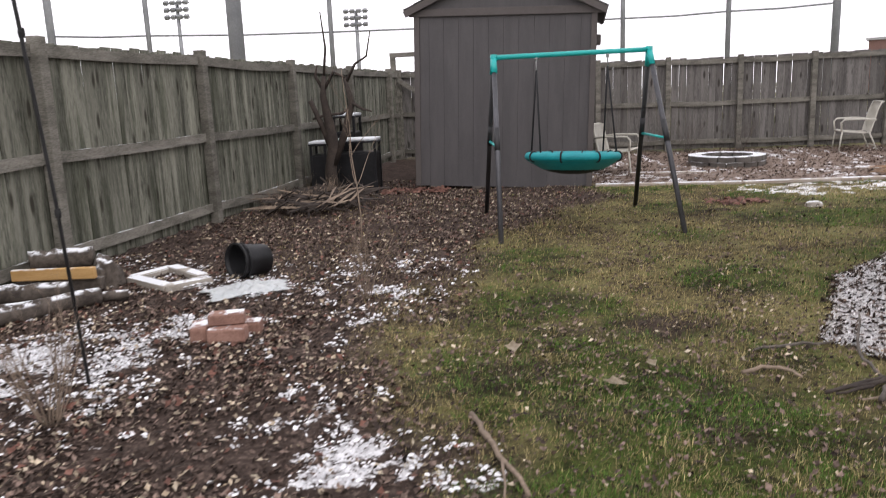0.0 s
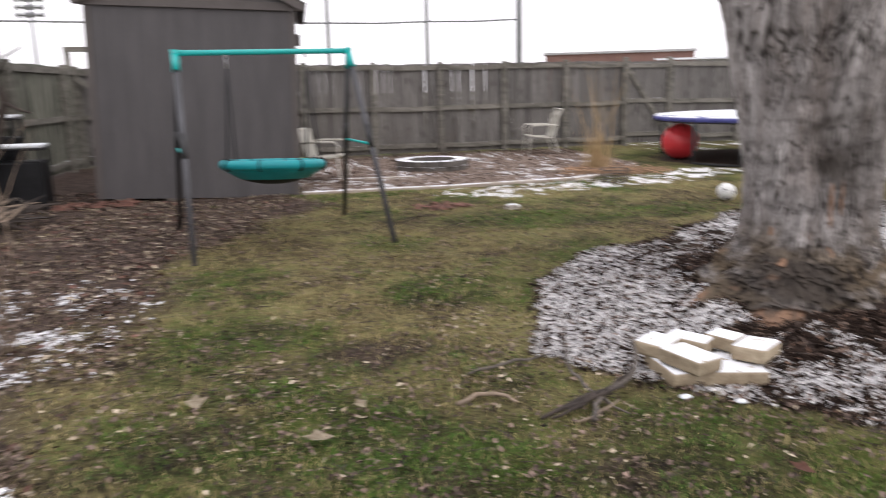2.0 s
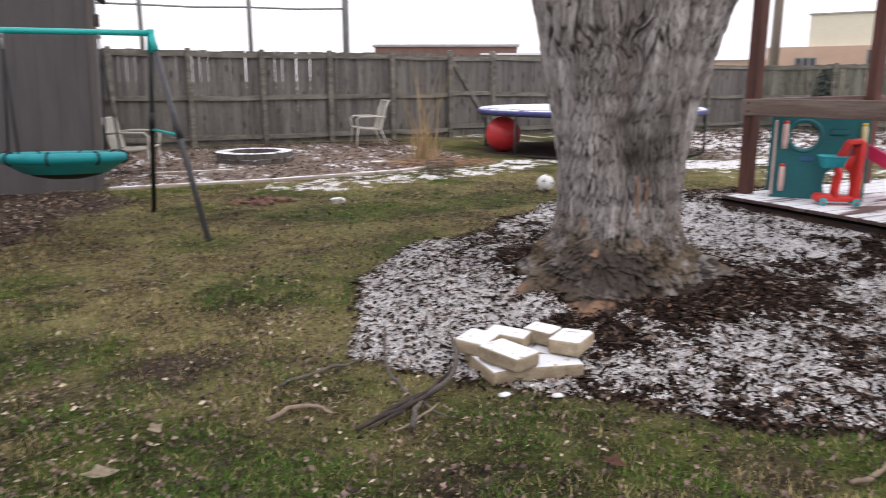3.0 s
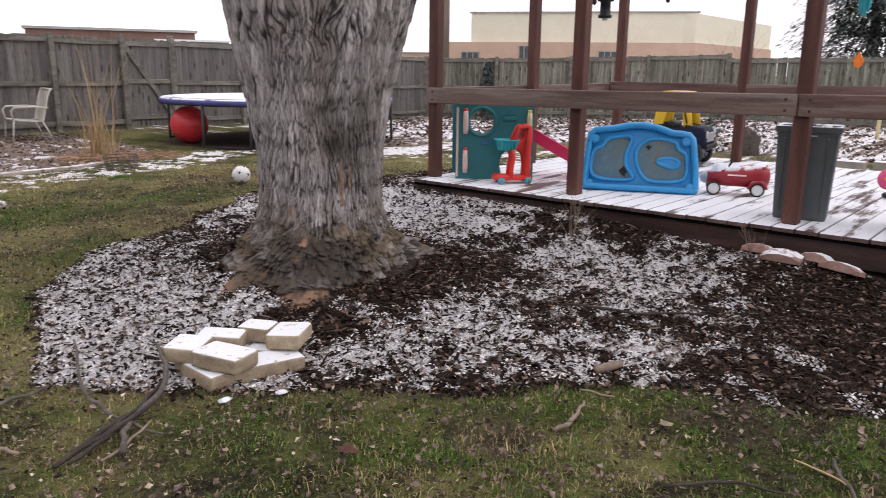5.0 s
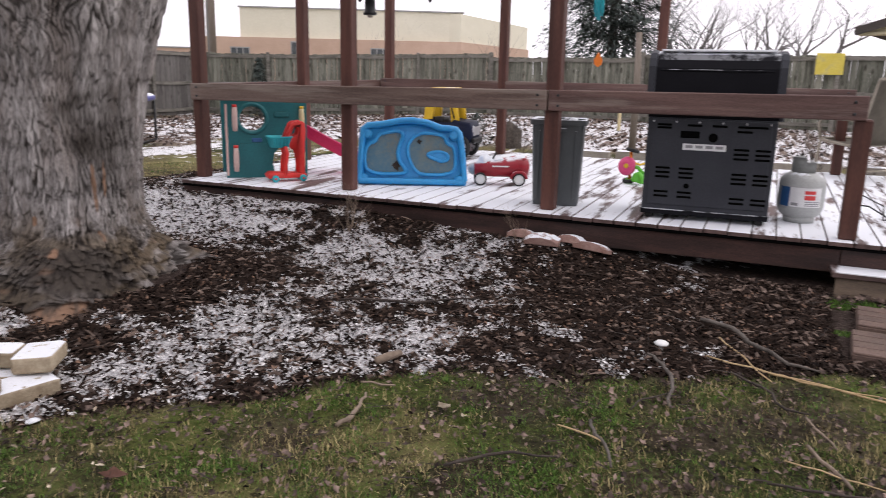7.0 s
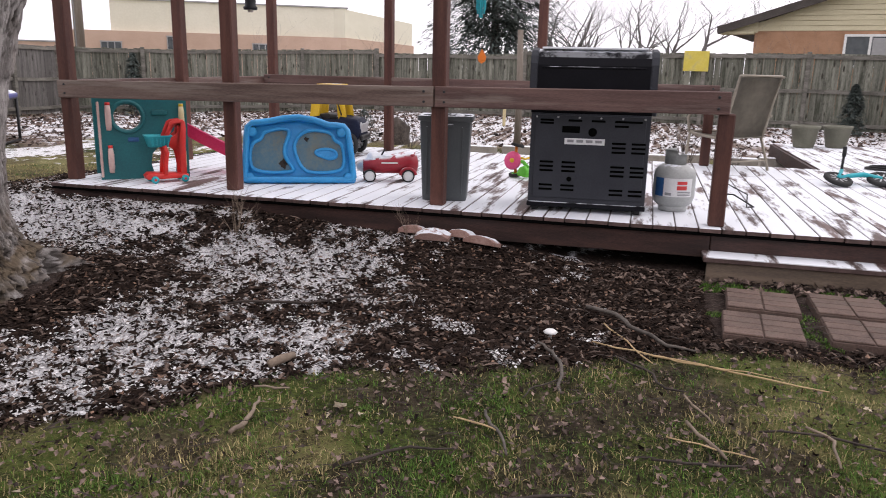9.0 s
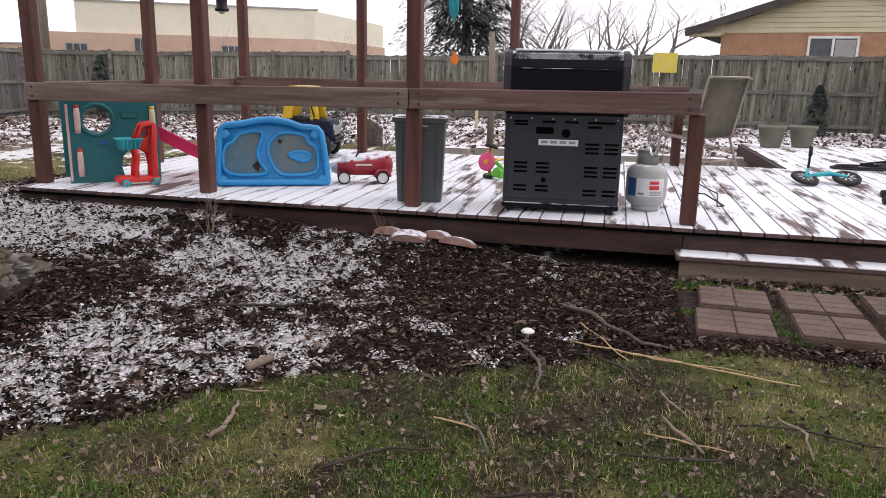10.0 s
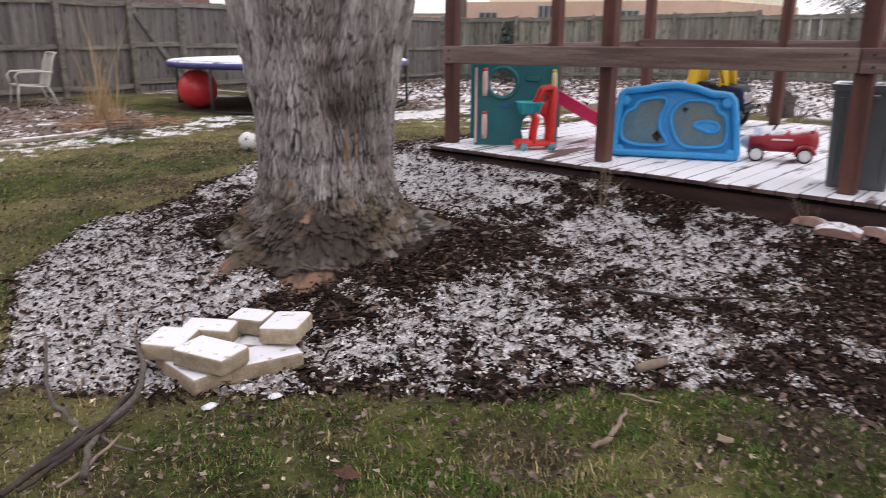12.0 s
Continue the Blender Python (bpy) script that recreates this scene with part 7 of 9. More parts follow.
def ride_racer():
    t = thing("ride_on_racer", Matrix.Translation((6.30, 2.17, DECK_Z)) @ pose(0, 0, 0, 0, 0, 112), "crimson ride-on toy racer with white wheels, dusted with snow", "toy")
    # local x forward (to the nose)
    n = 18
    bm = bmesh.new()
    rings = []
    for x, w, h, zc in ((-0.255, 0.04, 0.05, 0.15), (-0.24, 0.14, 0.15, 0.155), (-0.17, 0.18, 0.20, 0.16), (-0.06, 0.19, 0.17, 0.15), (0.05, 0.18, 0.16, 0.145), (0.15, 0.16, 0.145, 0.14), (0.21, 0.13, 0.12, 0.135), (0.23, 0.09, 0.085, 0.13)):
        rings.append([bm.verts.new((x, w / 2 * math.cos(2 * math.pi * k / n), zc + h / 2 * math.sin(2 * math.pi * k / n))) for k in range(n)])
    for a, b in zip(rings, rings[1:]):
        for k in range(n):
            bm.faces.new((a[k], a[(k + 1) % n], b[(k + 1) % n], b[k]))
    bm.faces.new(rings[0][::-1])
    bm.faces.new(rings[-1])
    part("body", bm, M_wagon, t, "", True)
    part("nose", lathed([(0.0, 0.06), (0.03, 0.05), (0.05, 0.02), (0.055, 0.0)], 18, (0.225, 0, 0.13), rxyz(0, 90, 0)), M_silver, t, "silver nose", True)
    part("headrest", lumpy(0.05, 0.06, 0.06, 2.0, 3), M_wagon, t, "", True).matrix_basis = pose(-0.19, 0, 0.2)
    part("snow_cap", lumpy(0.07, 0.07, 0.055, 6.0, 3), M_white_snow, t, "lump of snow", True).matrix_basis = pose(0.13, 0, 0.195)
    part("snow_cap", lumpy(0.08, 0.06, 0.02, 7.0, 3), M_white_snow, t, "snow on the seat", True).matrix_basis = pose(0.0, 0, 0.21)
    part("steering_wheel", lathed([(0.03, -0.005), (0.036, 0), (0.03, 0.005)], 16, (0.05, 0, 0.25), rxyz(0, 60, 0)), M_tarp, t, "", True)
    for x in (-0.16, 0.17):
        for y in (-0.10, 0.10):
            wheel_part(t, (x, y, 0.055), 0.055, 0.034, RX, M_rubber, M_white, 3, "wheel", None, 0.8)
        part("axle", tubed([(x, -0.1, 0.052), (x, 0.1, 0.052)], 0.008, 8), M_silver, t)
    for y in (-0.1, 0.1):
        bm = bmesh.new()
        tube(bm, [(-0.16 + 0.066 * math.cos(q), y, 0.055 + 0.066 * math.sin(q)) for q in np.linspace(0.1, 3.0, 12)], 0.014, 8)
        part("fender", bm, M_wagon, t, "", True)
        part("stripe", boxed((0.0, y * 0.92, 0.165), (0.14, 0.004, 0.012), None, 0.001), M_white, t)


ride_racer()


def ride_truck():
    t = thing("ride_on_truck", Matrix.Translation((8.12, 3.42, DECK_Z)) @ pose(0, 0, 0, 0, 0, -82) @ Matrix.Diagonal((0.68, 0.95, 1, 1)), "navy and yellow ride-on toy truck with chunky wheels", "toy")
    part("body", prismed([(-0.46, 0.20), (0.42, 0.18), (0.45, 0.22), (0.45, 0.34), (0.40, 0.40), (0.12, 0.43), (0.08, 0.37), (-0.18, 0.37), (-0.22, 0.43), (-0.46, 0.41)], 0.44, Matrix.Translation((0, -0.22, 0)), 0.025, 3), M_navy, t, "", True)
    for y in (-0.2, 0.16):
        part("roll_pillar", prismed([(0.08, 0.40), (0.22, 0.40), (0.18, 0.58), (0.10, 0.74), (0.0, 0.74), (0.07, 0.58)], 0.05, Matrix.Translation((0, y, 0)), 0.012), M_yellow, t, "yellow cab pillar", True)
        part("roll_pillar", prismed([(-0.40, 0.40), (-0.24, 0.40), (-0.21, 0.58), (-0.17, 0.74), (-0.27, 0.74), (-0.36, 0.58)], 0.05, Matrix.Translation((0, y, 0)), 0.012), M_yellow, t, "yellow cab pillar", True)
    part("roof", boxed((-0.08, -0.005, 0.755), (0.38, 0.42, 0.04), None, 0.012, 2), M_yellow, t, "yellow roof bar", True)
    part("seat", boxed((-0.16, 0, 0.40), (0.2, 0.34, 0.10), None, 0.03, 2), M_tarp, t, "dark seat", True)
    part("grille", boxed((0.452, 0, 0.30), (0.02, 0.30, 0.10), None, 0.006), M_silver, t, "silver grille")
    for y in (-0.16, 0.16):
        part("headlight", lathed([(0, 0.02), (0.035, 0.015), (0.04, 0)], 16, (0.45, y, 0.33), rxyz(0, 90, 0)), M_silver, t)
    part("bumper", boxed((0.47, 0, 0.20), (0.05, 0.46, 0.06), None, 0.015), M_tarp, t)
    for x in (-0.30, 0.30):
        for y in (-0.245, 0.245):
            wheel_part(t, (x, y, 0.125), 0.125, 0.10, RX, M_rubber, M_silver, 6)
    part("windscreen_bar", tubed([(0.14, -0.2, 0.44), (0.08, -0.2, 0.58), (0.08, 0.2, 0.58), (0.14, 0.2, 0.44)], 0.012, 8), M_tarp, t, "", True)


ride_truck()


def upended_trike():
    t = thing("toy_trike", Matrix.Translation((6.97, 1.17, DECK_Z)) @ pose(0, 0, 0, 0, 0, 235) @ Matrix.Scale(0.82, 4), "colourful plastic toddler trike standing on its end", "toy")
    part("axle", tubed([(0, 0, 0.03), (0, 0.0, 0.36)], 0.016, 10), M_orange, t, "orange axle", True)
    wheel_part(t, (0, 0, 0.035), 0.075, 0.035, rxyz(8, 0, 0), M_rubber, M_green, 4)
    wheel_part(t, (0.0, 0.02, 0.36), 0.075, 0.035, rxyz(-12, 6, 0), M_rubber, M_green, 4)
    w = part("front_wheel", lathed([(0.0, -0.02), (0.05, -0.022), (0.095, -0.016), (0.105, 0.0), (0.095, 0.016), (0.05, 0.022), (0, 0.02)], 28, (-0.02, -0.03, 0.19), rxyz(80, 0, 20)), M_pink, t, "pink disc wheel", True)
    part("hub", lathed([(0, 0.03), (0.025, 0.028), (0.03, 0)], 16, (-0.02, -0.03, 0.19), rxyz(80, 0, 20)), M_yellow, w)
    part("fork", tubed([(-0.0, 0.0, 0.2), (0.1, 0.02, 0.18), (0.17, 0.03, 0.12)], 0.022, 10), M_green, t, "", True)
    part("seat", prismed([(0.05, 0.03), (0.19, 0.02), (0.21, 0.09), (0.15, 0.15), (0.08, 0.12)], 0.09, Matrix.Translation((0, -0.04, 0)), 0.02), M_green, t, "lime seat", True)
    part("handlebar", tubed([(0.16, -0.08, 0.24), (0.14, 0.0, 0.22), (0.16, 0.08, 0.24)], 0.012, 8), M_yellow, t, "", True)


upended_trike()


def balance_bike():
    b = thing("balance_bike", Matrix.Translation((7.68, -1.88, DECK_Z)) @ pose(0, 0, 0, 0, 0, -70), "small aqua children's bike lying on the deck", "bike")
    for x, yaw in ((-0.21, 0), (0.21, 20)):
        rot = rxyz(20, 4 if x < 0 else -8, 0)
        wheel_part(b, (x, 0.0, 0.065), 0.125, 0.035, rot, M_rubber, M_tarp, 8, "wheel", M_silver)
    part("frame", tubed([(-0.21, 0, 0.07), (-0.05, 0.06, 0.09), (0.08, 0.08, 0.1), (0.21, 0, 0.07)], 0.022, 10), M_aqua, b, "", True)
    part("fork", tubed([(-0.21, 0, 0.08), (-0.12, 0.12, 0.1), (-0.06, 0.2, 0.12)], 0.018, 8), M_aqua, b, "", True)
    part("seat", lumpy(0.09, 0.05, 0.035, 5.0, 3), M_tarp, b, "black saddle", True).matrix_basis = pose(0.1, 0.18, 0.07)
    part("handlebar", tubed([(-0.06, 0.2, 0.02), (-0.06, 0.2, 0.14), (-0.055, 0.2, 0.33)], 0.012, 8), M_tarp, b, "", True)
    part("grip", tubed([(-0.055, 0.2, 0.25), (-0.055, 0.2, 0.34)], 0.018, 8), M_rubber, b, "", True)


balance_bike()


def plant_pot(x, y):
    p = thing("plant_pot", pose(x, y, DECK_Z) @ Matrix.Scale(0.9, 4), "sage green plastic plant pot with bare soil", "pot", "plant pots")
    part("shell", lathed([(0.0, 0.0), (0.14, 0.0), (0.15, 0.02), (0.20, 0.29), (0.215, 0.295), (0.22, 0.34), (0.205, 0.345), (0.19, 0.30), (0.18, 0.28)], 32), M_pot, p, "", True)
    part("soil", lathed([(0.0, 0.29), (0.19, 0.285)], 24), M_soil, p, "dark potting soil")


plant_pot(11.72, -2.12)
plant_pot(11.93, -2.58)
ub = thing("umbrella_base", pose(9.3, -3.02, DECK_Z), "black round umbrella base on the deck", "umbrella base")
part("base", lathed([(0, 0), (0.24, 0), (0.25, 0.03), (0.22, 0.06), (0.14, 0.08), (0.12, 0.34), (0.03, 0.36), (0.0, 0.36)], 28), M_tarp, ub, "", True)
part("pole", tubed([(0, 0, 0.3), (0, 0, 1.9)], 0.022, 10), M_black_metal, ub, "", True)
hose = []
for k in range(60):
    a = k / 59 * 4 * math.pi
    rr = 0.34 - 0.0015 * k
    hose.append((9.15 + 0.6 * rr * math.cos(a), -2.62 + rr * math.sin(a), DECK_Z + 0.014 + 0.0006 * k))
solo("garden_hose", tubed(hose + [(9.25, -2.9, DECK_Z + 0.1), (9.3, -3.0, DECK_Z + 0.3)], 0.012, 8), M_rubber, Matrix.Identity(4), "black garden hose coiled on the deck", "hose", shade=True)
for k, (x, y) in enumerate(((7.0, -2.15), (6.62, -2.05))):
    solo("chair_foot", tubed([(x, y, DECK_Z + 0.035), (x + 0.05, y - 0.25, DECK_Z + 0.04), (x + 0.1, y - 0.6, DECK_Z + 0.05)], 0.032, 10), M_tarp, Matrix.Identity(4), "thick black tube foot of deck furniture", "furniture foot", "furniture feet", shade=True)
wire = [(5.22, -0.40, DECK_Z + 0.22), (5.3, -0.55, DECK_Z + 0.2), (5.6, -0.72, DECK_Z + 0.08), (5.95, -0.72, DECK_Z + 0.02), (6.6, -0.8, DECK_Z + 0.02), (7.2, -0.70, DECK_Z + 0.02)]
solo("power_cord", tubed(wire, 0.005, 6), M_rubber, Matrix.Identity(4), "thin black power cord tied to the deck post", "cord", shade=True)


# ---- hanging things ----
def feeder():
    f = thing("bird_feeder", pose(5.97, 3.27, 1.70), "dark hanging bird feeder under the pergola", "bird feeder")
    part("body", lathed([(0.0, 0.0), (0.055, 0.0), (0.058, 0.02), (0.045, 0.03), (0.043, 0.13), (0.07, 0.135), (0.066, 0.16), (0.03, 0.175), (0.0, 0.18)], 20), M_tarp, f, "", True)
    part("wire", tubed([(0, 0, 0.17), (0, 0, 1.12)], 0.003, 5), M_black_metal, f)
    part("tray", lathed([(0.0, -0.02), (0.02, -0.02), (0.025, 0.0)], 16), M_timber, f)


feeder()
ch = thing("wind_chime", pose(6.5, 1.44, 1.68), "turquoise tube wind chime hanging from the pergola", "wind chime")
for k in range(6):
    a = 2 * math.pi * k / 6
    part("tube", tubed([(0.035 * math.cos(a), 0.035 * math.sin(a), 0.03 * (k % 3)), (0.035 * math.cos(a), 0.035 * math.sin(a), 0.36)], 0.0085, 8), M_aqua, ch, "", True)
part("top_disc", lathed([(0, 0.42), (0.05, 0.42), (0.05, 0.435), (0, 0.44)], 20), M_timber, ch)
part("cord", tubed([(0, 0, 0.43), (0, 0, 1.14)], 0.003, 5), M_black_metal, ch)
orn = thing("hanging_ornament", pose(8.7, 1.9, 1.33), "small rust-orange leaf-shaped hanging ornament", "ornament")
part("leaf", prismed([(0.0, 0.0), (0.04, 0.03), (0.05, 0.08), (0.02, 0.13), (0.0, 0.17), (-0.02, 0.13), (-0.05, 0.08), (-0.04, 0.03)], 0.008, Matrix.Rotation(radians(-90), 4, "Z"), 0.002), M_orange, orn)
part("thread", tubed([(0, 0, 0.16), (0, 0.0, 1.50)], 0.002, 5), M_black_metal, orn)
solo("yellow_sign", boxed((0, 0, 0), (0.02, 0.62, 0.50), None, 0.004), surf("yellow_sign_paint", (0.6, 0.48, 0.06), (0.72, 0.6, 0.12), 0.6, 4, 60, 0.05, stain=(0.4, 0.36, 0.2), stain_scale=5, stain_amount=0.5), pose(20.75, -1.05, 1.62, 0, 0, 8), "faded yellow sign fixed on the fence", "sign")
strings = [(5.36, 4.68 - 0.05, 2.2), (5.9, 4.2, 2.02), (6.9, 3.9, 1.98), (7.9, 3.6, 2.06), (8.7, 3.0, 2.25)]
sl = thing("string_lights", Matrix.Identity(4), "dark string light cable hung between the pergola posts", "string lights")
part("cable", tubed(strings, 0.005, 6), M_rubber, sl, "", True)
for k, (x, y, z) in enumerate(strings[1:4]):
    part("bulb", lathed([(0, -0.09), (0.02, -0.07), (0.025, -0.05), (0.012, -0.02), (0.012, 0.0)], 12, (x, y, z)), M_tarp, sl, "", True)


# ---- beyond the fences ----
# School walls: cream and tan paled, with distance haze put into the colour.
M_cream = surf("hazed_cream_stucco", (0.76, 0.72, 0.58), (0.84, 0.80, 0.66), 0.9, 0.3, 6, 0.05)
M_tanbrick = surf("hazed_school_brick", (0.52, 0.36, 0.27), (0.62, 0.45, 0.35), 0.9, 0.6, 14, 0.1)
M_glass = surf("dark_window_glass", (0.03, 0.04, 0.045), (0.07, 0.08, 0.085), 0.1, 1, 5, 0.0)
M_dkbrick = surf("dark_red_brick", (0.16, 0.09, 0.075), (0.22, 0.13, 0.11), 0.9, 0.6, 14, 0.1)
M_grey = surf("grey_cladding", (0.32, 0.32, 0.32), (0.42, 0.42, 0.42), 0.8, 0.5, 10, 0.05)
M_housebrick = surf("orange_house_brick", (0.34, 0.185, 0.105), (0.47, 0.275, 0.17), 0.9, 3, 40, 0.2)
M_siding = surf("pale_yellow_siding", (0.56, 0.50, 0.33), (0.64, 0.58, 0.40), 0.7, 1, 20, 0.05)
M_polewood = surf("utility_pole_wood", (0.16, 0.13, 0.10), (0.28, 0.24, 0.2), 0.9, 1.5, 20, 0.3, stretch=(4, 4, 0.4))
M_galv = surf("galvanised_pole", (0.22, 0.23, 0.24), (0.32, 0.33, 0.34), 0.6, 2, 30, 0.05, metal=0.3)
M_roofdk = surf("brown_roof", (0.05, 0.042, 0.038), (0.09, 0.078, 0.07), 0.9, 2, 30, 0.2)


def school():
    # front face from the far left end to the corner, then a side running away
    p0, p1 = Vector((57.5, 49.6, 0)), Vector((69.46, 28.69, 0))
    d = (p1 - p0).normalized()
    ang = math.degrees(math.atan2(d.y, d.x))
    L = (p1 - p0).length
    s = thing("school_building", Matrix.Translation(p0) @ pose(0, 0, -0.4, 0, 0, ang), "long flat-roofed cream and tan brick school building", "building")
    # local x along the front (towards the corner), y away from the yard (left normal)
    D = 26.0
    part("brick_wall", boxed((L / 2, D / 2, 2.25), (L, D, 4.5)), M_tanbrick, s, "tan brick lower wall")
    part("upper_wall", boxed((L / 2 + 1.8, D / 2 + 0.3, 5.85), (L - 3.0, D - 0.3, 2.7)), M_cream, s, "cream upper wall")
    part("coping", boxed((L / 2 + 1.8, D / 2 + 0.3, 7.26), (L - 2.7, D, 0.12)), M_grey, s)
    part("side_wing", boxed((L - 1.0, 0, 0), (1, 1, 1)), M_cream, s).matrix_world = Matrix.Translation((80.1, 36.0, 3.0)) @ Matrix.Diagonal((21.4, 14.8, 7.4, 1)) @ Matrix.Translation((-L + 1.0, 0, 0))
    part("side_brick", boxed((L - 1.0, 0, 0), (1, 1, 1)), M_tanbrick, s, "tan brick base").matrix_world = Matrix.Translation((80.1, 35.9, 1.9)) @ Matrix.Diagonal((21.6, 15.0, 4.4, 1)) @ Matrix.Translation((-L + 1.0, 0, 0))
    part("low_wing", boxed((-6.0, 6.0, 1.7), (12, 10, 3.4)), M_tanbrick, s, "lower tan wing")
    part("wing_coping", boxed((-6.0, 6.0, 3.45), (12.2, 10.2, 0.12)), M_grey, s)
    for x, w, z, h in ((3.3, 1.7, 3.1, 0.9), (8.8, 1.5, 3.2, 1.9), (16.4, 1.7, 3.2, 1.0)):
        win = part("window", boxed((x, -0.03, z), (w, 0.08, h)), M_glass, s, "dark school window")
        part("frame", boxed((x, -0.05, z + h / 2), (w + 0.14, 0.1, 0.1)), M_grey, win)
        part("frame", boxed((x, -0.05, z - h / 2), (w + 0.14, 0.1, 0.1)), M_grey, win)
        for k in range(4):
            part("mullion", boxed((x - w / 2 + k * w / 3, -0.05, z), (0.08, 0.1, h)), M_grey, win)
    for x in (5.2, 20.6):
        part("louvre", boxed((x, 0.56, 5.9), (0.8, 0.08, 0.7)), M_grey, s, "grey wall louvre")
    for x in (4, 8, 12, 16, 20):
        part("joint", boxed((x, 0.585, 5.8), (0.06, 0.06, 2.6)), M_siding, s)


school()


def far_building():
    p0, p1 = Vector((33.0, 105.0, 0)), Vector((62.0, 91.0, 0))
    d = (p1 - p0).normalized()
    s = thing("brick_building", Matrix.Translation(p0) @ pose(0, 0, -0.5, 0, 0, math.degrees(math.atan2(d.y, d.x))), "far low brick and grey building with a flat roof", "building")
    L = (p1 - p0).length
    part("wall", boxed((L / 2, 6, 2.6), (L, 12, 5.2)), M_grey, s)
    part("brick_block", boxed((L * 0.55, 5.5, 3.2), (L * 0.62, 12.5, 6.4)), M_dkbrick, s, "dark red brick block")
    part("roof_edge", boxed((L * 0.55, 5.5, 6.5), (L * 0.64, 13, 0.3)), M_grey, s)
    part("snow_roof", boxed((L * 0.85, 5, 5.35), (L * 0.3, 12, 0.25)), M_white_snow, s, "snowy roof edge")
    for k in range(6):
        part("window", boxed((L * (0.3 + 0.1 * k), -0.8, 3.6), (1.4, 0.1, 1.2)), M_glass, s)


far_building()


def house():
    a, b = Vector((30.05, -2.35, 0)), Vector((27.6, -12.5, 0))
    d = (b - a).normalized()
    s = thing("house", Matrix.Translation(a) @ pose(0, 0, -0.1, 0, 0, math.degrees(math.atan2(d.y, d.x))), "orange brick house with a pale yellow sided gable", "house")
    L, D = 10.4, 9.0
    zb, zp = 2.95, 2.6
    part("wall", boxed((L / 2 + 0.55, D / 2, zb / 2), (L - 1.1, D, zb)), M_housebrick, s, "orange brick wall")
    g0x, mid = 0.35, L / 2
    part("gable", prismed([(g0x, zb + 0.004), (L - g0x, zb + 0.004), (mid, zb + 0.32 * mid)], 0.2, Matrix.Translation((0, 0.02, 0))), M_siding, s, "pale yellow gable siding")
    for k in range(10):
        z = zb + 0.09 + 0.17 * k
        x0 = g0x + (z - zb) / 0.32 + 0.1
        if mid - x0 > 0.2:
            part("siding_board", boxed((mid, 0.0, z), (2 * (mid - x0), 0.03, 0.155), rxyz(-4, 0, 0)), M_siding, s)
    th = math.atan(0.32)
    for sgn in (-1, 1):
        Ls = (mid + 0.12) / math.cos(th)
        cx = mid + sgn * (Ls / 2) * math.cos(th)
        cz = zb + 0.32 * mid - (Ls / 2) * math.sin(th) + 0.12
        part("roof", boxed((cx, D / 2, cz), (Ls, D + 0.9, 0.12), rxyz(0, sgn * math.degrees(th), 0)), M_roofdk, s, "dark brown roof slope")
        part("rake_board", boxed((cx, -0.43, cz - 0.12), (Ls, 0.05, 0.18), rxyz(0, sgn * math.degrees(th), 0)), M_roofdk, s)
    part("soffit", boxed((0.5, 0.2, zb - 0.05), (1.2, 0.9, 0.08)), M_siding, s)
    part("eave_return", prismed([(-0.1, zb - 0.05), (1.2, zb - 0.05), (1.2, zb + 0.55)], 0.05, Matrix.Translation((0, -0.1, 0))), M_siding, s)
    wx = 4.75
    win = part("window", boxed((wx, -0.02, 2.28), (1.44, 0.1, 0.96)), M_glass, s, "white-framed slider window")
    for z in (1.78, 2.8):
        part("frame", boxed((wx, -0.06, z), (1.58, 0.1, 0.08)), M_white, win)
    for x in (-0.75, 0.0, 0.75):
        part("frame", boxed((wx + x, -0.06, 2.28), (0.08, 0.1, 1.02)), M_white, win)
    part("curtain", boxed((wx + 0.38, -0.075, 2.28), (0.62, 0.01, 0.88)), M_grey, win)


house()


def pole(name, x, y, r, h, mat, label, cat):
    p = thing(name, pose(x, y, g0(x, y)), label, cat)
    part("shaft", tubed([(0, 0, -0.3), (0.02, 0, h * 0.5), (0.0, 0.02, h)], [r, r * 0.9, r * 0.75], 14), mat, p, "", True)
    return p


up = pole("utility_pole", -7.22, 16.39, 0.185, 9.0, M_galv, "thick grey utility pole behind the fence", "pole")
part("crossarm", boxed((0, 0, 8.4), (2.2, 0.1, 0.12), None, 0.01), M_polewood, up)
up2 = pole("utility_pole", 20.5, 17.3, 0.16, 9.0, M_polewood, "weathered wooden utility pole behind the fence", "pole")
part("crossarm", boxed((0, 0, 8.4), (0.1, 2.2, 0.12), None, 0.01), M_polewood, up2)
part("ground_wire", tubed([(-0.17, -0.02, 0), (-0.15, -0.02, 8)], 0.012, 5), M_galv, up2)

# tall ball-field netting frame
net = thing("netting_frame", Matrix.Translation((0, 0, 0)), "tall thin steel posts and cable of a ball field net", "posts")
posts = [(-17.04, 24.08), (-14.35, 25.71), (-8.23, 28.17), (2.78, 29.12), (6.45, 28.53), (9.79, 27.57)]
for k, (x, y) in enumerate(posts):
    part("post", tubed([(x, y, -0.2), (x, y, 9.5)], 0.09 if k not in (0, 5) else 0.13, 10), M_galv, net, "", True)
for (a, b) in zip(posts, posts[1:]):
    za = 3.85 if a[0] < 9 else 3.7
    part("cable", tubed([(*a, 3.86), ((a[0] + b[0]) / 2, (a[1] + b[1]) / 2, 3.82), (*b, 3.86)], 0.035, 6), M_galv, net)


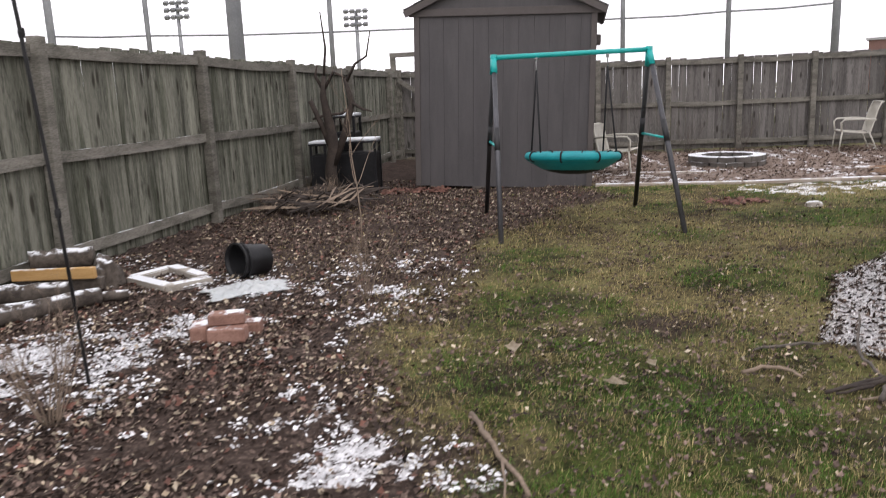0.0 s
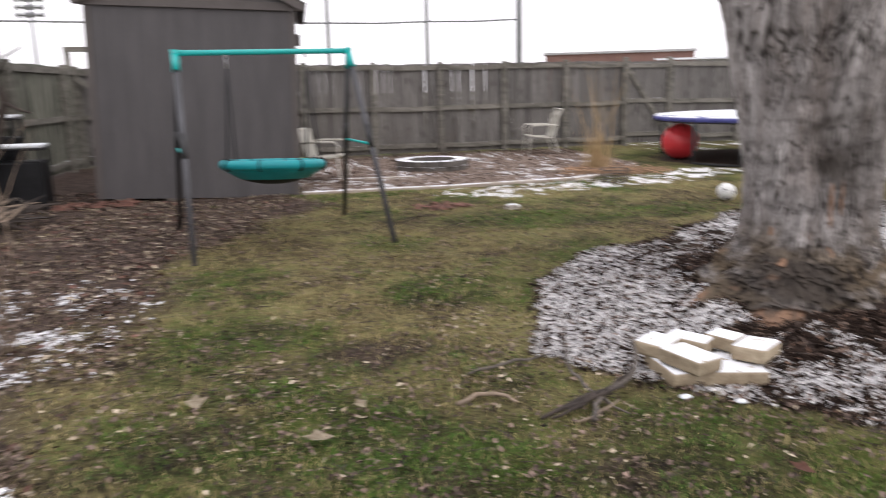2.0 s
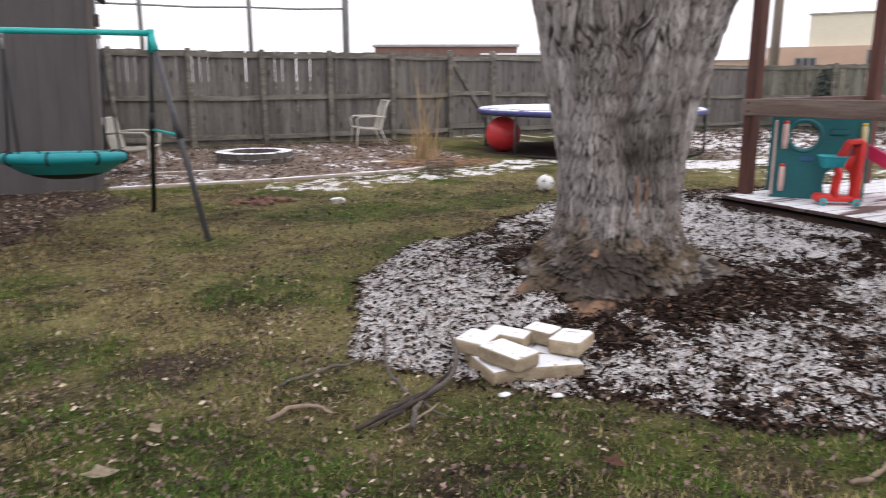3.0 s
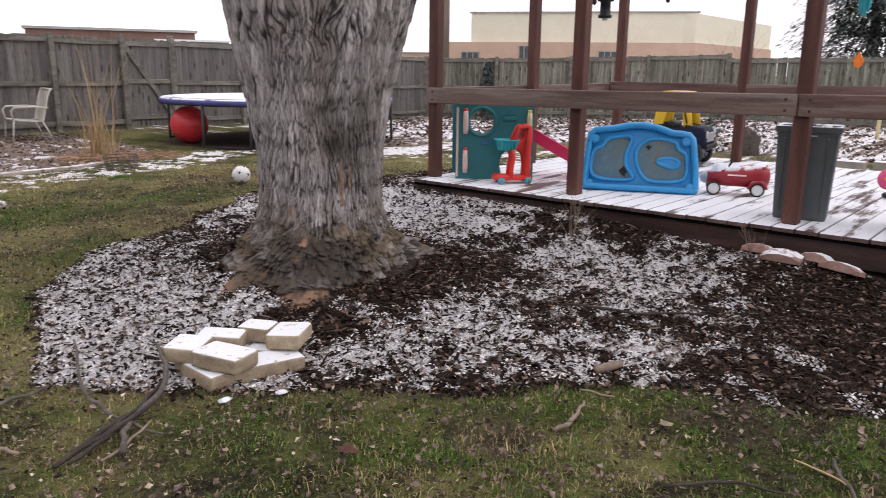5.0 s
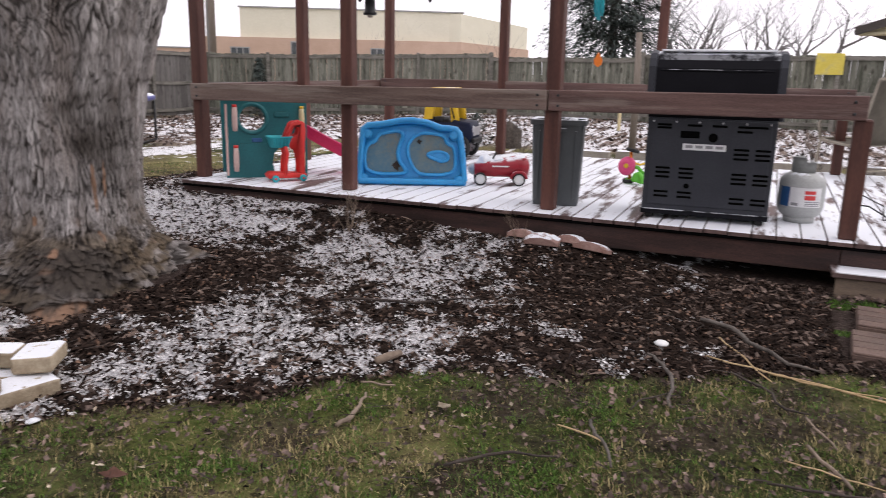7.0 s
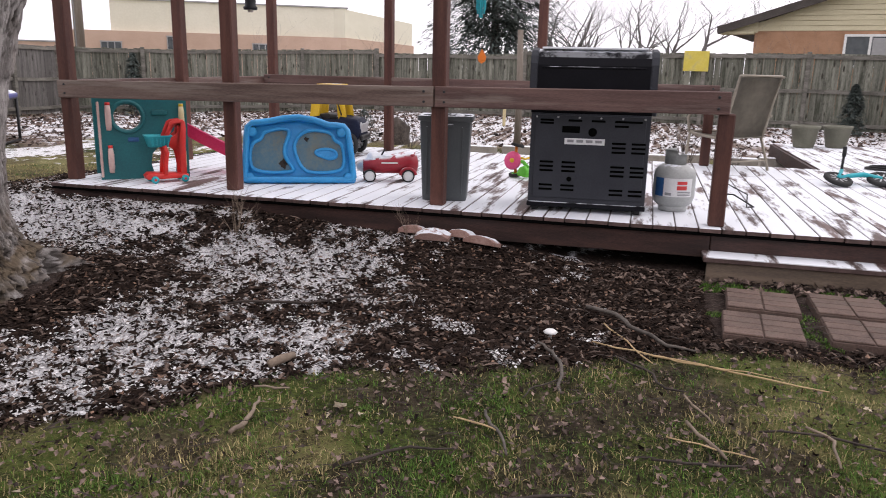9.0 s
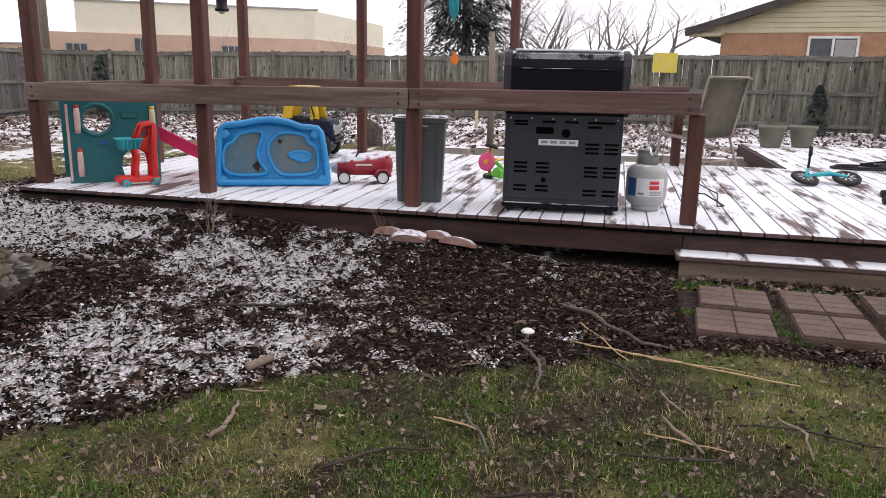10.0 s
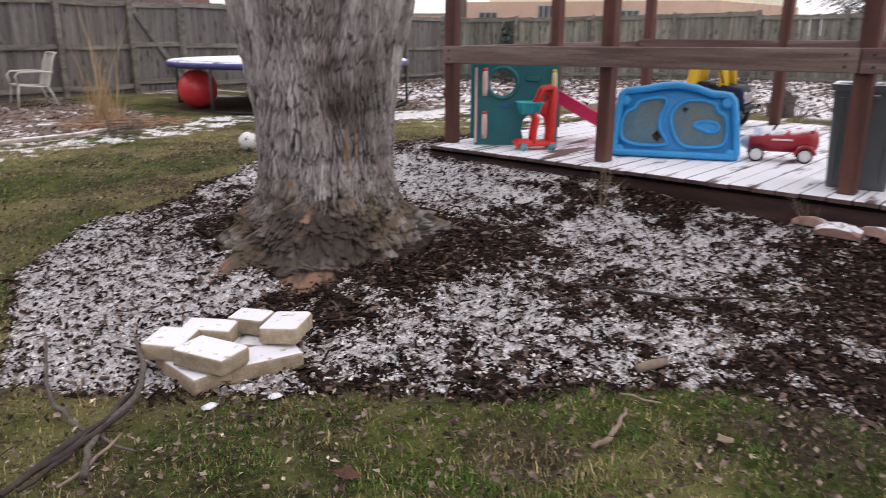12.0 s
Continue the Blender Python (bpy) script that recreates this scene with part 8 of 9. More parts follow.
def field_light(x, y, h):
    f = thing("field_light", pose(x, y, -0.3), "tall sports field floodlight mast", "floodlight")
    part("mast", tubed([(0, 0, 0), (0, 0, h)], [0.18, 0.12], 10), M_galv, f, "", True)
    for k in range(3):
        part("crossbar", boxed((0, 0, h - 0.5 * k), (1.9 - 0.2 * k, 0.1, 0.1)), M_galv, f)
        for q in range(4):
            part("lamp_head", boxed((-0.75 + 0.5 * q, -0.2, h - 0.5 * k), (0.34, 0.3, 0.28), rxyz(25, 0, 0), 0.04), M_galv, f)


field_light(-26.58, 53.15, 9.0)
field_light(-14.37, 57.57, 8.2)
field_light(-60.0, 105.0, 9.5)
for a, b in (((-30, 14, 7.2), (-6.67, 16.2, 8.6)), ((18, 60, 9), (30, 10, 7)), ((20.5, 17.3, 8.5), (34, -9, 6.0))):
    solo("overhead_cable", tubed([Vector(a).lerp(Vector(b), u) - Vector((0, 0, 2.0 * u * (1 - u))) for u in np.linspace(0, 1, 14)], 0.02, 6), M_rubber, Matrix.Identity(4), "thin black overhead cable", "cable", "overhead cables")


# ---- far trees ----
# Bark greyed in its colour for the haze over the far trees.
M_farbark = surf("hazed_far_bark", (0.11, 0.10, 0.098), (0.19, 0.178, 0.172), 0.95, 1, 8, 0.1)


def bare_tree(x, y, h, r0, seed, label, levels=5):
    r = random.Random(seed)
    t = thing("bare_tree", pose(x, y, -0.3), label, "tree")
    bm, bm2 = bmesh.new(), bmesh.new()

    def grow(p, d, length, rad, lev):
        q, rr = [Vector(p)], [rad]
        k = 4
        for i in range(k):
            d = (d + Vector((r.uniform(-1, 1), r.uniform(-1, 1), r.uniform(-0.35, 0.55))) * 0.22).normalized()
            q.append(q[-1] + d * length / k)
            rr.append(rad * (1 - 0.45 * (i + 1) / k))
        tube(bm if lev >= levels - 1 else bm2, q, rr, 8 if lev >= levels - 1 else (5 if lev > 1 else 3), False)
        if lev > 0:
            for c in range(r.choice((3, 3, 4))):
                i = 4 if c == 0 else r.randint(2, 4)
                side = Vector((r.uniform(-1, 1), r.uniform(-1, 1), r.uniform(-0.15, 0.8)))
                grow(q[i], (d * 0.6 + side * 0.75).normalized(), length * r.uniform(0.55, 0.82), rr[i] * r.uniform(0.42, 0.62), lev - 1)

    grow((0, 0, 0), Vector((0, 0, 1)), h * 0.32, r0 * 0.66, levels)
    part("trunk", bm, M_farbark, t, "", True)
    tagged(part("twig_mass", bm2, M_farbark, t, "", True), kind="stuff")
    return t


for k, (x, y, h, r0) in enumerate(((44, 3.9, 9.5, 0.34), (46, -0.5, 9.0, 0.36), (50, 6.0, 11, 0.4), (55, 1.5, 12, 0.4), (60, -3.5, 12, 0.42), (52, 9.5, 11, 0.36), (66, 5.5, 13, 0.4), (40, 5.6, 8.5, 0.2), (70, -9, 13, 0.4), (62, 11.5, 12, 0.4), (75, 3, 13, 0.4), (78, 8, 14, 0.4), (82, -2, 13, 0.4), (85, 6, 14, 0.4), (90, 1, 14, 0.45), (68, 0.5, 11, 0.35), (58, 4.5, 9, 0.3))):
    bare_tree(x, y, h, r0, 100 + k, "large bare winter tree beyond the fence", 5)
bare_tree(25.0, -3.6, 4.4, 0.06, 131, "slender bare tree by the brick house", 4)
bare_tree(25.2, -4.9, 4.6, 0.06, 132, "slender bare tree by the brick house", 4)
bare_tree(24.8, 9.0, 4.6, 0.06, 133, "thin bare sapling by the school", 3)
bare_tree(22.2, 11.6, 4.4, 0.05, 134, "thin bare sapling behind the fence", 3)

# Dark green lifted towards grey: the far tree's haze is in this colour.
M_needle = surf("hazed_evergreen_needles", (0.06, 0.08, 0.074), (0.15, 0.172, 0.155), 0.9, 2, 20, 0.1, island=0.35, spec=0.1)


def evergreen(x, y, h, w, seed, n, label, z0=0.0, fill=900):
    r = np.random.RandomState(seed)
    t = thing("evergreen_tree", pose(x, y, z0), label, "tree")
    part("trunk", tubed([(0, 0, -0.2), (0, 0, h * 0.9)], [0.03 * h, 0.01], 8), M_farbark, t, "", True)
    u = r.rand(n) ** 0.75
    a = r.uniform(0, 2 * np.pi, n)
    lobe = fbm(u * 11, a * 2.2, 2, seed)
    rad = w * (1 - u) ** 0.7 * (0.25 + 0.75 * r.rand(n) ** 0.6) * (0.35 + 1.25 * lobe)
    keep = fbm(u * 16, a * 3.1, 2, seed + 3) > 0.33
    u, a, rad = u[keep], a[keep], rad[keep]
    n = len(u)
    pos = np.stack([rad * np.cos(a), rad * np.sin(a), h * (0.06 + 0.94 * u) - 0.18 * rad], 1)
    tv = [(-0.12, 0, 0), (0.12, 0, 0), (0.16, 0.5, -0.02), (0, 1, -0.12), (-0.16, 0.5, -0.02)]
    tf = [(0, 1, 2), (0, 2, 4), (4, 2, 3)]
    sc = 0.11 * h * (0.5 + 0.7 * r.rand(n)) * min(1.0, (fill / n) ** 0.42)
    ob = scatter("crown", tv, tf, pos, a - np.pi / 2 + r.uniform(-0.7, 0.7, n), r.uniform(-0.6, 0.35, n), sc, M_needle, "", "")
    for key in ("label", "category", "kind"):
        if key in ob:
            del ob[key]
    ob.parent = t


evergreen(44.2, 8.9, 13.0, 4.6, 5, 60000, "tall dark evergreen tree beyond the fence", -0.3, 1700)
evergreen(19.2, -4.45, 1.15, 0.36, 6, 9000, "small dark evergreen shrub in front of the fence", g0(19.2, -4.45), 2600)
evergreen(18.2, 13.7, 1.8, 0.34, 7, 2400, "thin young evergreen by the fence", g0(18.2, 13.7) - 0.1)
evergreen(12.8, 4.9, 0.55, 0.4, 8, 3000, "low dark evergreen shrub behind the deck", g0(12.8, 4.9))

# ---- behind the deck ----
solo("tree_stump", lumpy(0.24, 0.22, 0.42, 12.0), M_log, pose(12.6, 4.2, g0(12.6, 4.2)), "cut tree stump topped with snow behind the deck", "stump", shade=True)
for k in range(9):
    x, y = 11.4 + 0.25 * (k % 2), 2.5 - 0.62 * k
    solo("bed_stone", block_mesh(0.56, 0.2, 0.16, 90 + k), M_concrete, pose(x, y, g0(x, y) - 0.02, 0, 0, 88 + 5 * (k % 3)), "pale stone edging a bed behind the deck", "stone", "bed stones")
branchy("dry_shrub", (9.9, -0.45, g0(9.9, -0.45)), 0.75, 0.7, "dark bare twiggy shrub behind the deck", M_twig, 81, 0.005, 18)
branchy("dry_shrub", (10.6, -1.1, g0(10.6, -1.1)), 0.55, 0.8, "dark bare twiggy shrub behind the deck", M_twig, 82, 0.005, 14)
branchy("dry_shrub", (11.4, 3.6, g0(11.4, 3.6)), 0.5, 0.8, "dark bare twiggy shrub behind the deck", M_twig, 83, 0.005, 14)
pole("garden_post", 12.4, 2.07, 0.06, 1.9, M_polewood, "pale wooden garden post with a bird house arm", "post")
pole("garden_stake", 17.8, 3.3, 0.04, 1.0, M_pcream, "thin pale yellow garden stake", "post")


# ---- ground cover ----
M_grass = surf("winter_grass_blade", (0.024, 0.066, 0.011), (0.128, 0.235, 0.036), 0.6, 1.6, 9, 0.0, island=0.6, world_coords=True, stain=(0.19, 0.165, 0.06), stain_scale=1.3, stain_amount=0.22, spec=0.2)
M_dgrass = surf("dead_grass_blade", (0.11, 0.083, 0.04), (0.52, 0.43, 0.215), 0.8, 1.2, 8, 0.0, island=0.6, world_coords=True, spec=0.2)
M_chip = surf("mulch_chip", (0.009, 0.006, 0.005), (0.040, 0.027, 0.021), 0.9, 6, 40, 0.2, island=0.6, spec=0.05)
M_chip_pale = surf("pale_wood_chip", (0.06, 0.04, 0.032), (0.2, 0.145, 0.115), 0.85, 6, 40, 0.2, island=0.4, spec=0.3)
M_leaf = surf("brown_leaf", (0.018, 0.012, 0.010), (0.22, 0.16, 0.132), 0.75, 5, 40, 0.2, island=0.85, spec=0.15)
M_leaf_red = surf("russet_leaf", (0.10, 0.042, 0.03), (0.20, 0.10, 0.075), 0.75, 5, 40, 0.2, island=0.4, spec=0.35)
M_leaf_pale = surf("pale_yellow_leaf", (0.22, 0.165, 0.105), (0.50, 0.43, 0.33), 0.7, 5, 40, 0.2, island=0.5, spec=0.3)
M_flake = surf("snow_grain", (0.26, 0.225, 0.21), (0.90, 0.895, 0.90), 0.85, 44, 160, 0.3, island=0.32)
M_leaf_br = surf("torn_brown_leaf", (0.06, 0.033, 0.022), (0.22, 0.14, 0.10), 0.8, 5, 40, 0.2, island=0.6, spec=0.15)
M_flake_w = surf("leaf_snow", (0.52, 0.51, 0.52), (0.86, 0.87, 0.90), 0.85, 20, 90, 0.2, island=0.3)
rs = np.random.RandomState(11)


def sow(n, x0, x1, y0, y1, weight):
    """Points in a rectangle kept with the chance that weight gives."""
    x, y = rs.uniform(x0, x1, n), rs.uniform(y0, y1, n)
    keep = rs.rand(n) < weight(x, y)
    return x[keep], y[keep]


def near(x, y):
    """Denser where the camera passes close."""
    d = np.hypot(x - 0.2, y - 0.1)
    return np.clip((2.6 / np.maximum(d, 0.5)) ** 1.5, 0.05, 1)


def seen_side(x, y):
    """The ground that comes into view: from the west fence round to the south end of the deck."""
    return ((y > 0.55 * x - 8) & (y > 0.85) | (x > 1.2)).astype(float)


def off_deck(x, y):
    return ~((x > DECK_X0 - 0.02) & (x < 9) & (y < DECK_Y1) & (y > DECK_Y0))


def lawn_w(x, y):
    m, l_, b, s = zones(x, y)
    pav = (x > 3.82) & (y < -0.38)
    return (1 - m) * (1 - 0.93 * l_) * (1 - b) * near(x, y) * seen_side(x, y) * off_deck(x, y) * (~pav) * (0.35 + 0.65 * smooth(0.35, 0.6, fbm(x * 3.1, y * 3.1, 3, 77)))


blade_v = [(-0.5, 0, 0), (0.5, 0, 0), (-0.38, 0.18, 0.55), (0.38, 0.18, 0.55), (0.0, 0.55, 0.9)]
blade_f = [(0, 1, 3), (0, 3, 2), (2, 3, 4)]


def blades(name, n, area, weight, h0, h1, w, mat, label, lean=0.5):
    x, y = sow(n, *area, weight)
    k = len(x)
    tall_ = 0.6 + 0.8 * fbm(x * 2.3, y * 2.3, 3, 15)
    h = rs.uniform(h0, h1, k) * tall_
    wide = w * (1 + 0.12 * np.hypot(x, y))
    sc = np.stack([wide * rs.uniform(0.7, 1.3, k), h, h * rs.uniform(0.55, 1.0, k)], 1)
    pos = np.stack([x, y, gz(x, y) - 0.004], 1)
    return scatter(name, blade_v, blade_f, pos, rs.uniform(0, 2 * np.pi, k), rs.uniform(-lean, lean, k), sc, mat, label, "grass")


AREA = (-1.8, 11.5, -3.2, 12.5)
def lawn_band(n, weight):
    """Points over the near lawn, denser towards its middle, kept with the chance that weight gives."""
    r = (rs.rand(n) * (10.5 ** 0.5 - 1.05 ** 0.5) + 1.05 ** 0.5) ** 2
    th = rs.uniform(radians(-46), radians(118), n)
    x, y = 0.2 + r * np.cos(th), 0.0 + r * np.sin(th)
    keep = rs.rand(n) < weight(x, y)
    return x[keep], y[keep]


def turf(x, y):
    m, l_, b, s = zones(x, y)
    pav = (x > 3.82) & (y < -0.38)
    return (1 - m) * (1 - 0.93 * l_) * (1 - b) * off_deck(x, y) * (~pav) * (1 - 0.6 * bare_spot(x, y)) * (0.3 + 0.7 * smooth(0.38, 0.56, fbm(x * 4.1, y * 4.1, 3, 77)))


def blades2(name, n, weight, h0, h1, w, mat, label, lean):
    x, y = lawn_band(n, weight)
    k = len(x)
    d = np.hypot(x, y)
    h = rs.uniform(h0, h1, k) * (0.55 + 0.9 * fbm(x * 2.6, y * 2.6, 3, 15))
    sc = np.stack([w * (0.75 + 0.22 * d) * rs.uniform(0.7, 1.3, k), h, h * rs.uniform(0.45, 1.0, k)], 1)
    pos = np.stack([x, y, gz(x, y) - 0.004], 1)
    return scatter(name, blade_v, blade_f, pos, rs.uniform(0, 2 * np.pi, k), rs.uniform(-lean, lean, k), sc, mat, label, "grass")


blades2("lawn_grass", 520000, lambda x, y: turf(x, y) * (0.16 + 0.84 * greenness(x, y)), 0.010, 0.028, 0.0022, M_grass, "short patchy green winter grass", 1.1)
blades2("thatch", 420000, lambda x, y: (0.4 + 0.6 * turf(x, y)) * (turf(x, y) > 0.02) * (1 - 0.66 * greenness(x, y)), 0.014, 0.036, 0.0022, M_dgrass, "short matted thatch of the lawn", 1.3)
blades2("dead_grass", 200000, lambda x, y: turf(x, y) * (1 - 0.6 * greenness(x, y)), 0.016, 0.05, 0.0024, M_dgrass, "matted straw-brown dead grass", 1.1)


def tufts(name, n, each, weight, h0, h1, w, spread, mat, label):
    """Clumps of blades that lean outwards from their middle."""
    cx, cy = lawn_band(n, weight)
    k = len(cx)
    size = rs.uniform(0.55, 1.35, k)
    r = np.abs(rs.normal(0, spread, (k, each))) * size[:, None]
    a = rs.uniform(0, 2 * np.pi, (k, each))
    x, y = (cx[:, None] + r * np.cos(a)).ravel(), (cy[:, None] + r * np.sin(a)).ravel()
    h = (rs.uniform(h0, h1, (k, each)) * size[:, None]).ravel()
    d = np.hypot(x, y)
    q = len(x)
    sc = np.stack([w * (0.75 + 0.2 * d) * rs.uniform(0.7, 1.3, q), h * rs.uniform(0.6, 1.6, q), h * rs.uniform(0.5, 1.0, q)], 1)
    pos = np.stack([x, y, gz(x, y) - 0.004], 1)
    return scatter(name, blade_v, blade_f, pos, a.ravel() - np.pi / 2 + rs.normal(0, 0.6, q), rs.uniform(-0.4, 0.3, q), sc, mat, label, "grass")


tufts("grass_tufts", 36000, 24, lambda x, y: turf(x, y) * (0.06 + 0.94 * greenness(x, y)) * smooth(0.42, 0.6, fbm(x * 3.3, y * 3.3, 3, 91)), 0.012, 0.036, 0.0022, 0.035, M_grass, "longer tufts of green grass")
tufts("straw_tufts", 9000, 12, lambda x, y: turf(x, y) * smooth(0.45, 0.62, fbm(x * 2.9, y * 2.9, 3, 95)), 0.022, 0.055, 0.0022, 0.03, M_dgrass, "flattened tufts of straw-coloured grass")

chip_v = [(-0.5, -0.16, 0.0), (0.5, -0.12, 0.02), (0.46, 0.14, 0.05), (-0.44, 0.17, 0.03), (0.02, 0.0, 0.16)]
chip_f = [(0, 1, 4), (1, 2, 4), (2, 3, 4), (3, 0, 4)]


def flat_bits(name, n, area, weight, s0, s1, mat, label, cat, tv, tf, lift=0.004, tilt=0.45, cover=None):
    x, y = sow(n, *area, weight)
    k = len(x)
    s = rs.uniform(s0, s1, k) * (1 + 0.03 * np.hypot(x, y))
    s3 = np.stack([s * rs.uniform(0.45, 1.1, k), s, s * rs.uniform(0.6, 2.2, k)], 1)
    pos = np.stack([x, y, gz(x, y) + lift + 0.3 * s * rs.rand(k) * 0.4], 1)
    return scatter(name, tv, tf, pos, rs.uniform(0, 2 * np.pi, k), rs.normal(0, tilt, k), s3, mat, label, cat, rs.normal(0, tilt, k))


def mulch_w(x, y):
    m, l_, b, s = zones(x, y)
    pav = (x > 3.8) & (y < -0.36)
    return m * (1 - 0.9 * snow_patch(x, y, s)) * off_deck(x, y) * np.clip(near(x, y) * 2.2, 0, 1) * (np.hypot(x - TREE[0], y - TREE[1]) > 0.62) * (~pav)


MA = (1.0, 6.6, -2.0, 6.9)
shred_v = [(-0.5, -0.07, 0.0), (0.5, -0.04, 0.03), (0.47, 0.05, 0.05), (-0.46, 0.07, 0.03), (0.02, 0.0, 0.10)]
flat_bits("mulch_shreds", 60000, MA, mulch_w, 0.02, 0.075, M_chip, "long dark shreds of bark mulch", "mulch", shred_v, chip_f, 0.012, 0.25)
flat_bits("grey_shreds", 9000, MA, mulch_w, 0.02, 0.07, M_chip_pale, "weathered grey-brown shreds of bark mulch", "mulch", shred_v, chip_f, 0.016, 0.2)
flat_bits("mulch_chips", 130000, MA, mulch_w, 0.018, 0.055, M_chip, "dark shredded wood mulch", "mulch", chip_v, chip_f)
flat_bits("brown_mulch_leaves", 16000, MA, mulch_w, 0.012, 0.045, M_leaf_br, "torn brown leaves on the mulch", "leaves", [(x * 0.6, y, z) for x, y, z in chip_v], chip_f, 0.014, 0.5)
flat_bits("pale_mulch_chips", 11000, MA, mulch_w, 0.015, 0.06, M_chip_pale, "pale dry chips among the mulch", "mulch", chip_v, chip_f, 0.008)


def snow_w(x, y):
    m, l_, b, s = zones(x, y)
    pav = (x > 3.8) & (y < -0.36)
    return 0.6 * snow_patch(x, y, s) * off_deck(x, y) * np.clip(near(x, y) * 2.0, 0, 1) * seen_side(x, y) * (np.hypot(x - TREE[0], y - TREE[1]) > 0.72) * (~pav)


flake_v = [(-0.5, -0.28, 0.0), (0.1, -0.42, 0.02), (0.52, -0.1, 0.0), (0.35, 0.36, 0.02), (-0.3, 0.4, 0.0), (0.0, 0.0, 0.16)]
flake_f = [(0, 1, 5), (1, 2, 5), (2, 3, 5), (3, 4, 5), (4, 0, 5)]
flat_bits("snow_grains", 160000, (-4.6, 0.9, 0.8, 6.9), snow_w, 0.006, 0.026, M_flake_w, "thin patchy snow lying on fallen leaves", "snow", flake_v, flake_f, 0.016, 0.3)
snowy_v = [(-0.5, -0.12, 0.0), (0.1, -0.22, 0.03), (0.5, -0.05, 0.0), (0.35, 0.17, 0.03), (-0.3, 0.20, 0.0), (0.0, 0.0, 0.11)]
flat_bits("snowy_chips", 520000, (1.0, 6.6, 0.0, 6.9), snow_w, 0.007, 0.027, M_flake, "mulch chips dusted with thin snow", "snow", snowy_v, flake_f, 0.013, 0.42)
flat_bits("bare_chips", 60000, (1.0, 6.6, 0.0, 6.9), lambda x, y: 0.7 * snow_w(x, y), 0.012, 0.045, M_chip, "dark mulch chips poking out of the snow", "mulch", chip_v, chip_f, 0.02)
flat_bits("brown_chips", 40000, (1.0, 6.6, 0.0, 6.9), lambda x, y: 0.6 * snow_w(x, y), 0.012, 0.04, M_chip_pale, "dull brown chips among the thin snow", "mulch", chip_v, chip_f, 0.02)

leaf_v = [(0, -0.55, 0.0), (0.22, -0.22, 0.05), (0.42, 0.02, 0.12), (0.2, 0.22, 0.05), (0.05, 0.55, 0.10), (-0.2, 0.24, 0.04), (-0.42, 0.05, 0.14), (-0.24, -0.22, 0.04), (0, 0, 0.0)]
leaf_f = [(k, (k + 1) % 8, 8) for k in range(8)]


def litter_w(x, y):
    m, l_, b, s = zones(x, y)
    return l_ * (1 - 0.6 * snow_patch(x, y, s)) * seen_side(x, y) * np.clip(near(x, y) * 1.8, 0.12, 1) * (0.3 + 0.7 * smooth(0.38, 0.6, fbm(x * 2.3, y * 2.3, 4, 44)))


LA = (-4.6, 0.9, 0.9, 11)
flat_bits("leaf_litter", 200000, LA, litter_w, 0.010, 0.038, M_leaf, "matted brown fallen leaves", "leaves", leaf_v, leaf_f, 0.008, 0.5)
flat_bits("loose_litter", 9000, (-4.8, -0.2, -5.5, 1.0), lambda x, y: zones(x, y)[1] * (0.3 + 0.7 * smooth(0.4, 0.6, fbm(x * 2, y * 2, 3, 46))), 0.03, 0.09, M_leaf, "loose brown leaves over bare soil", "leaves", leaf_v, leaf_f, 0.008, 0.4)
flat_bits("russet_leaves", 8000, LA, litter_w, 0.015, 0.045, M_leaf_red, "russet fallen leaves", "leaves", leaf_v, leaf_f, 0.014, 0.45)
flat_bits("pale_leaves", 26000, LA, litter_w, 0.010, 0.036, M_leaf_pale, "pale fallen leaves", "leaves", leaf_v, leaf_f, 0.016, 0.45)


def lawn_leaf_w(x, y):
    return np.minimum(1, 0.8 * bare_spot(x, y) * near(x, y)) * 0.5 + np.minimum(1, lawn_w(x, y) * 1.3) * smooth(0.35, 0.65, fbm(x * 1.1, y * 1.1, 3, 21)) * 0.8


flat_bits("lawn_leaves", 5200, (-1.0, 5, -2.5, 9), lawn_leaf_w, 0.012, 0.038, M_leaf, "scattered brown leaves on the lawn", "leaves", leaf_v, leaf_f, 0.022, 0.4)
flat_bits("lawn_pale_leaves", 1500, (-1.0, 1.7, 1.0, 5), lawn_leaf_w, 0.008, 0.03, M_leaf_pale, "scattered pale leaves on the lawn", "leaves", leaf_v, leaf_f, 0.034, 0.5)
flat_bits("lawn_crumbs", 52000, (-1.0, 5, -2.5, 8), lambda x, y: np.minimum(1, lawn_w(x, y) * 1.5), 0.008, 0.03, M_leaf, "crumbled brown leaf bits in the grass", "leaves", leaf_v, leaf_f, 0.02, 0.5)
flat_bits("lawn_pale_crumbs", 5000, (-1.0, 4, -2.0, 6), lambda x, y: np.minimum(1, lawn_w(x, y) * 1.5) * smooth(0.4, 0.7, fbm(x * 2, y * 2, 3, 26)), 0.006, 0.022, M_leaf_pale, "tiny pale leaf bits in the grass", "leaves", leaf_v, leaf_f, 0.03, 0.5)
flat_bits("step_leaves", 1500, (4.62, 5.06, -3.6, 0.3), lambda x, y: 0.35 + 0.65 * (x > 4.8), 0.015, 0.06, M_leaf, "brown leaves blown against the step", "leaves", leaf_v, leaf_f, 0.012, 0.5)
twig_v = [(-0.5, -0.012, 0), (0.5, -0.008, 0.02), (0.5, 0.008, 0.02), (-0.5, 0.012, 0), (-0.1, 0, 0.03), (0.5, 0, 0.03)]
twig_f = [(0, 1, 4), (1, 5, 4), (5, 2, 4), (2, 3, 4), (3, 0, 4)]
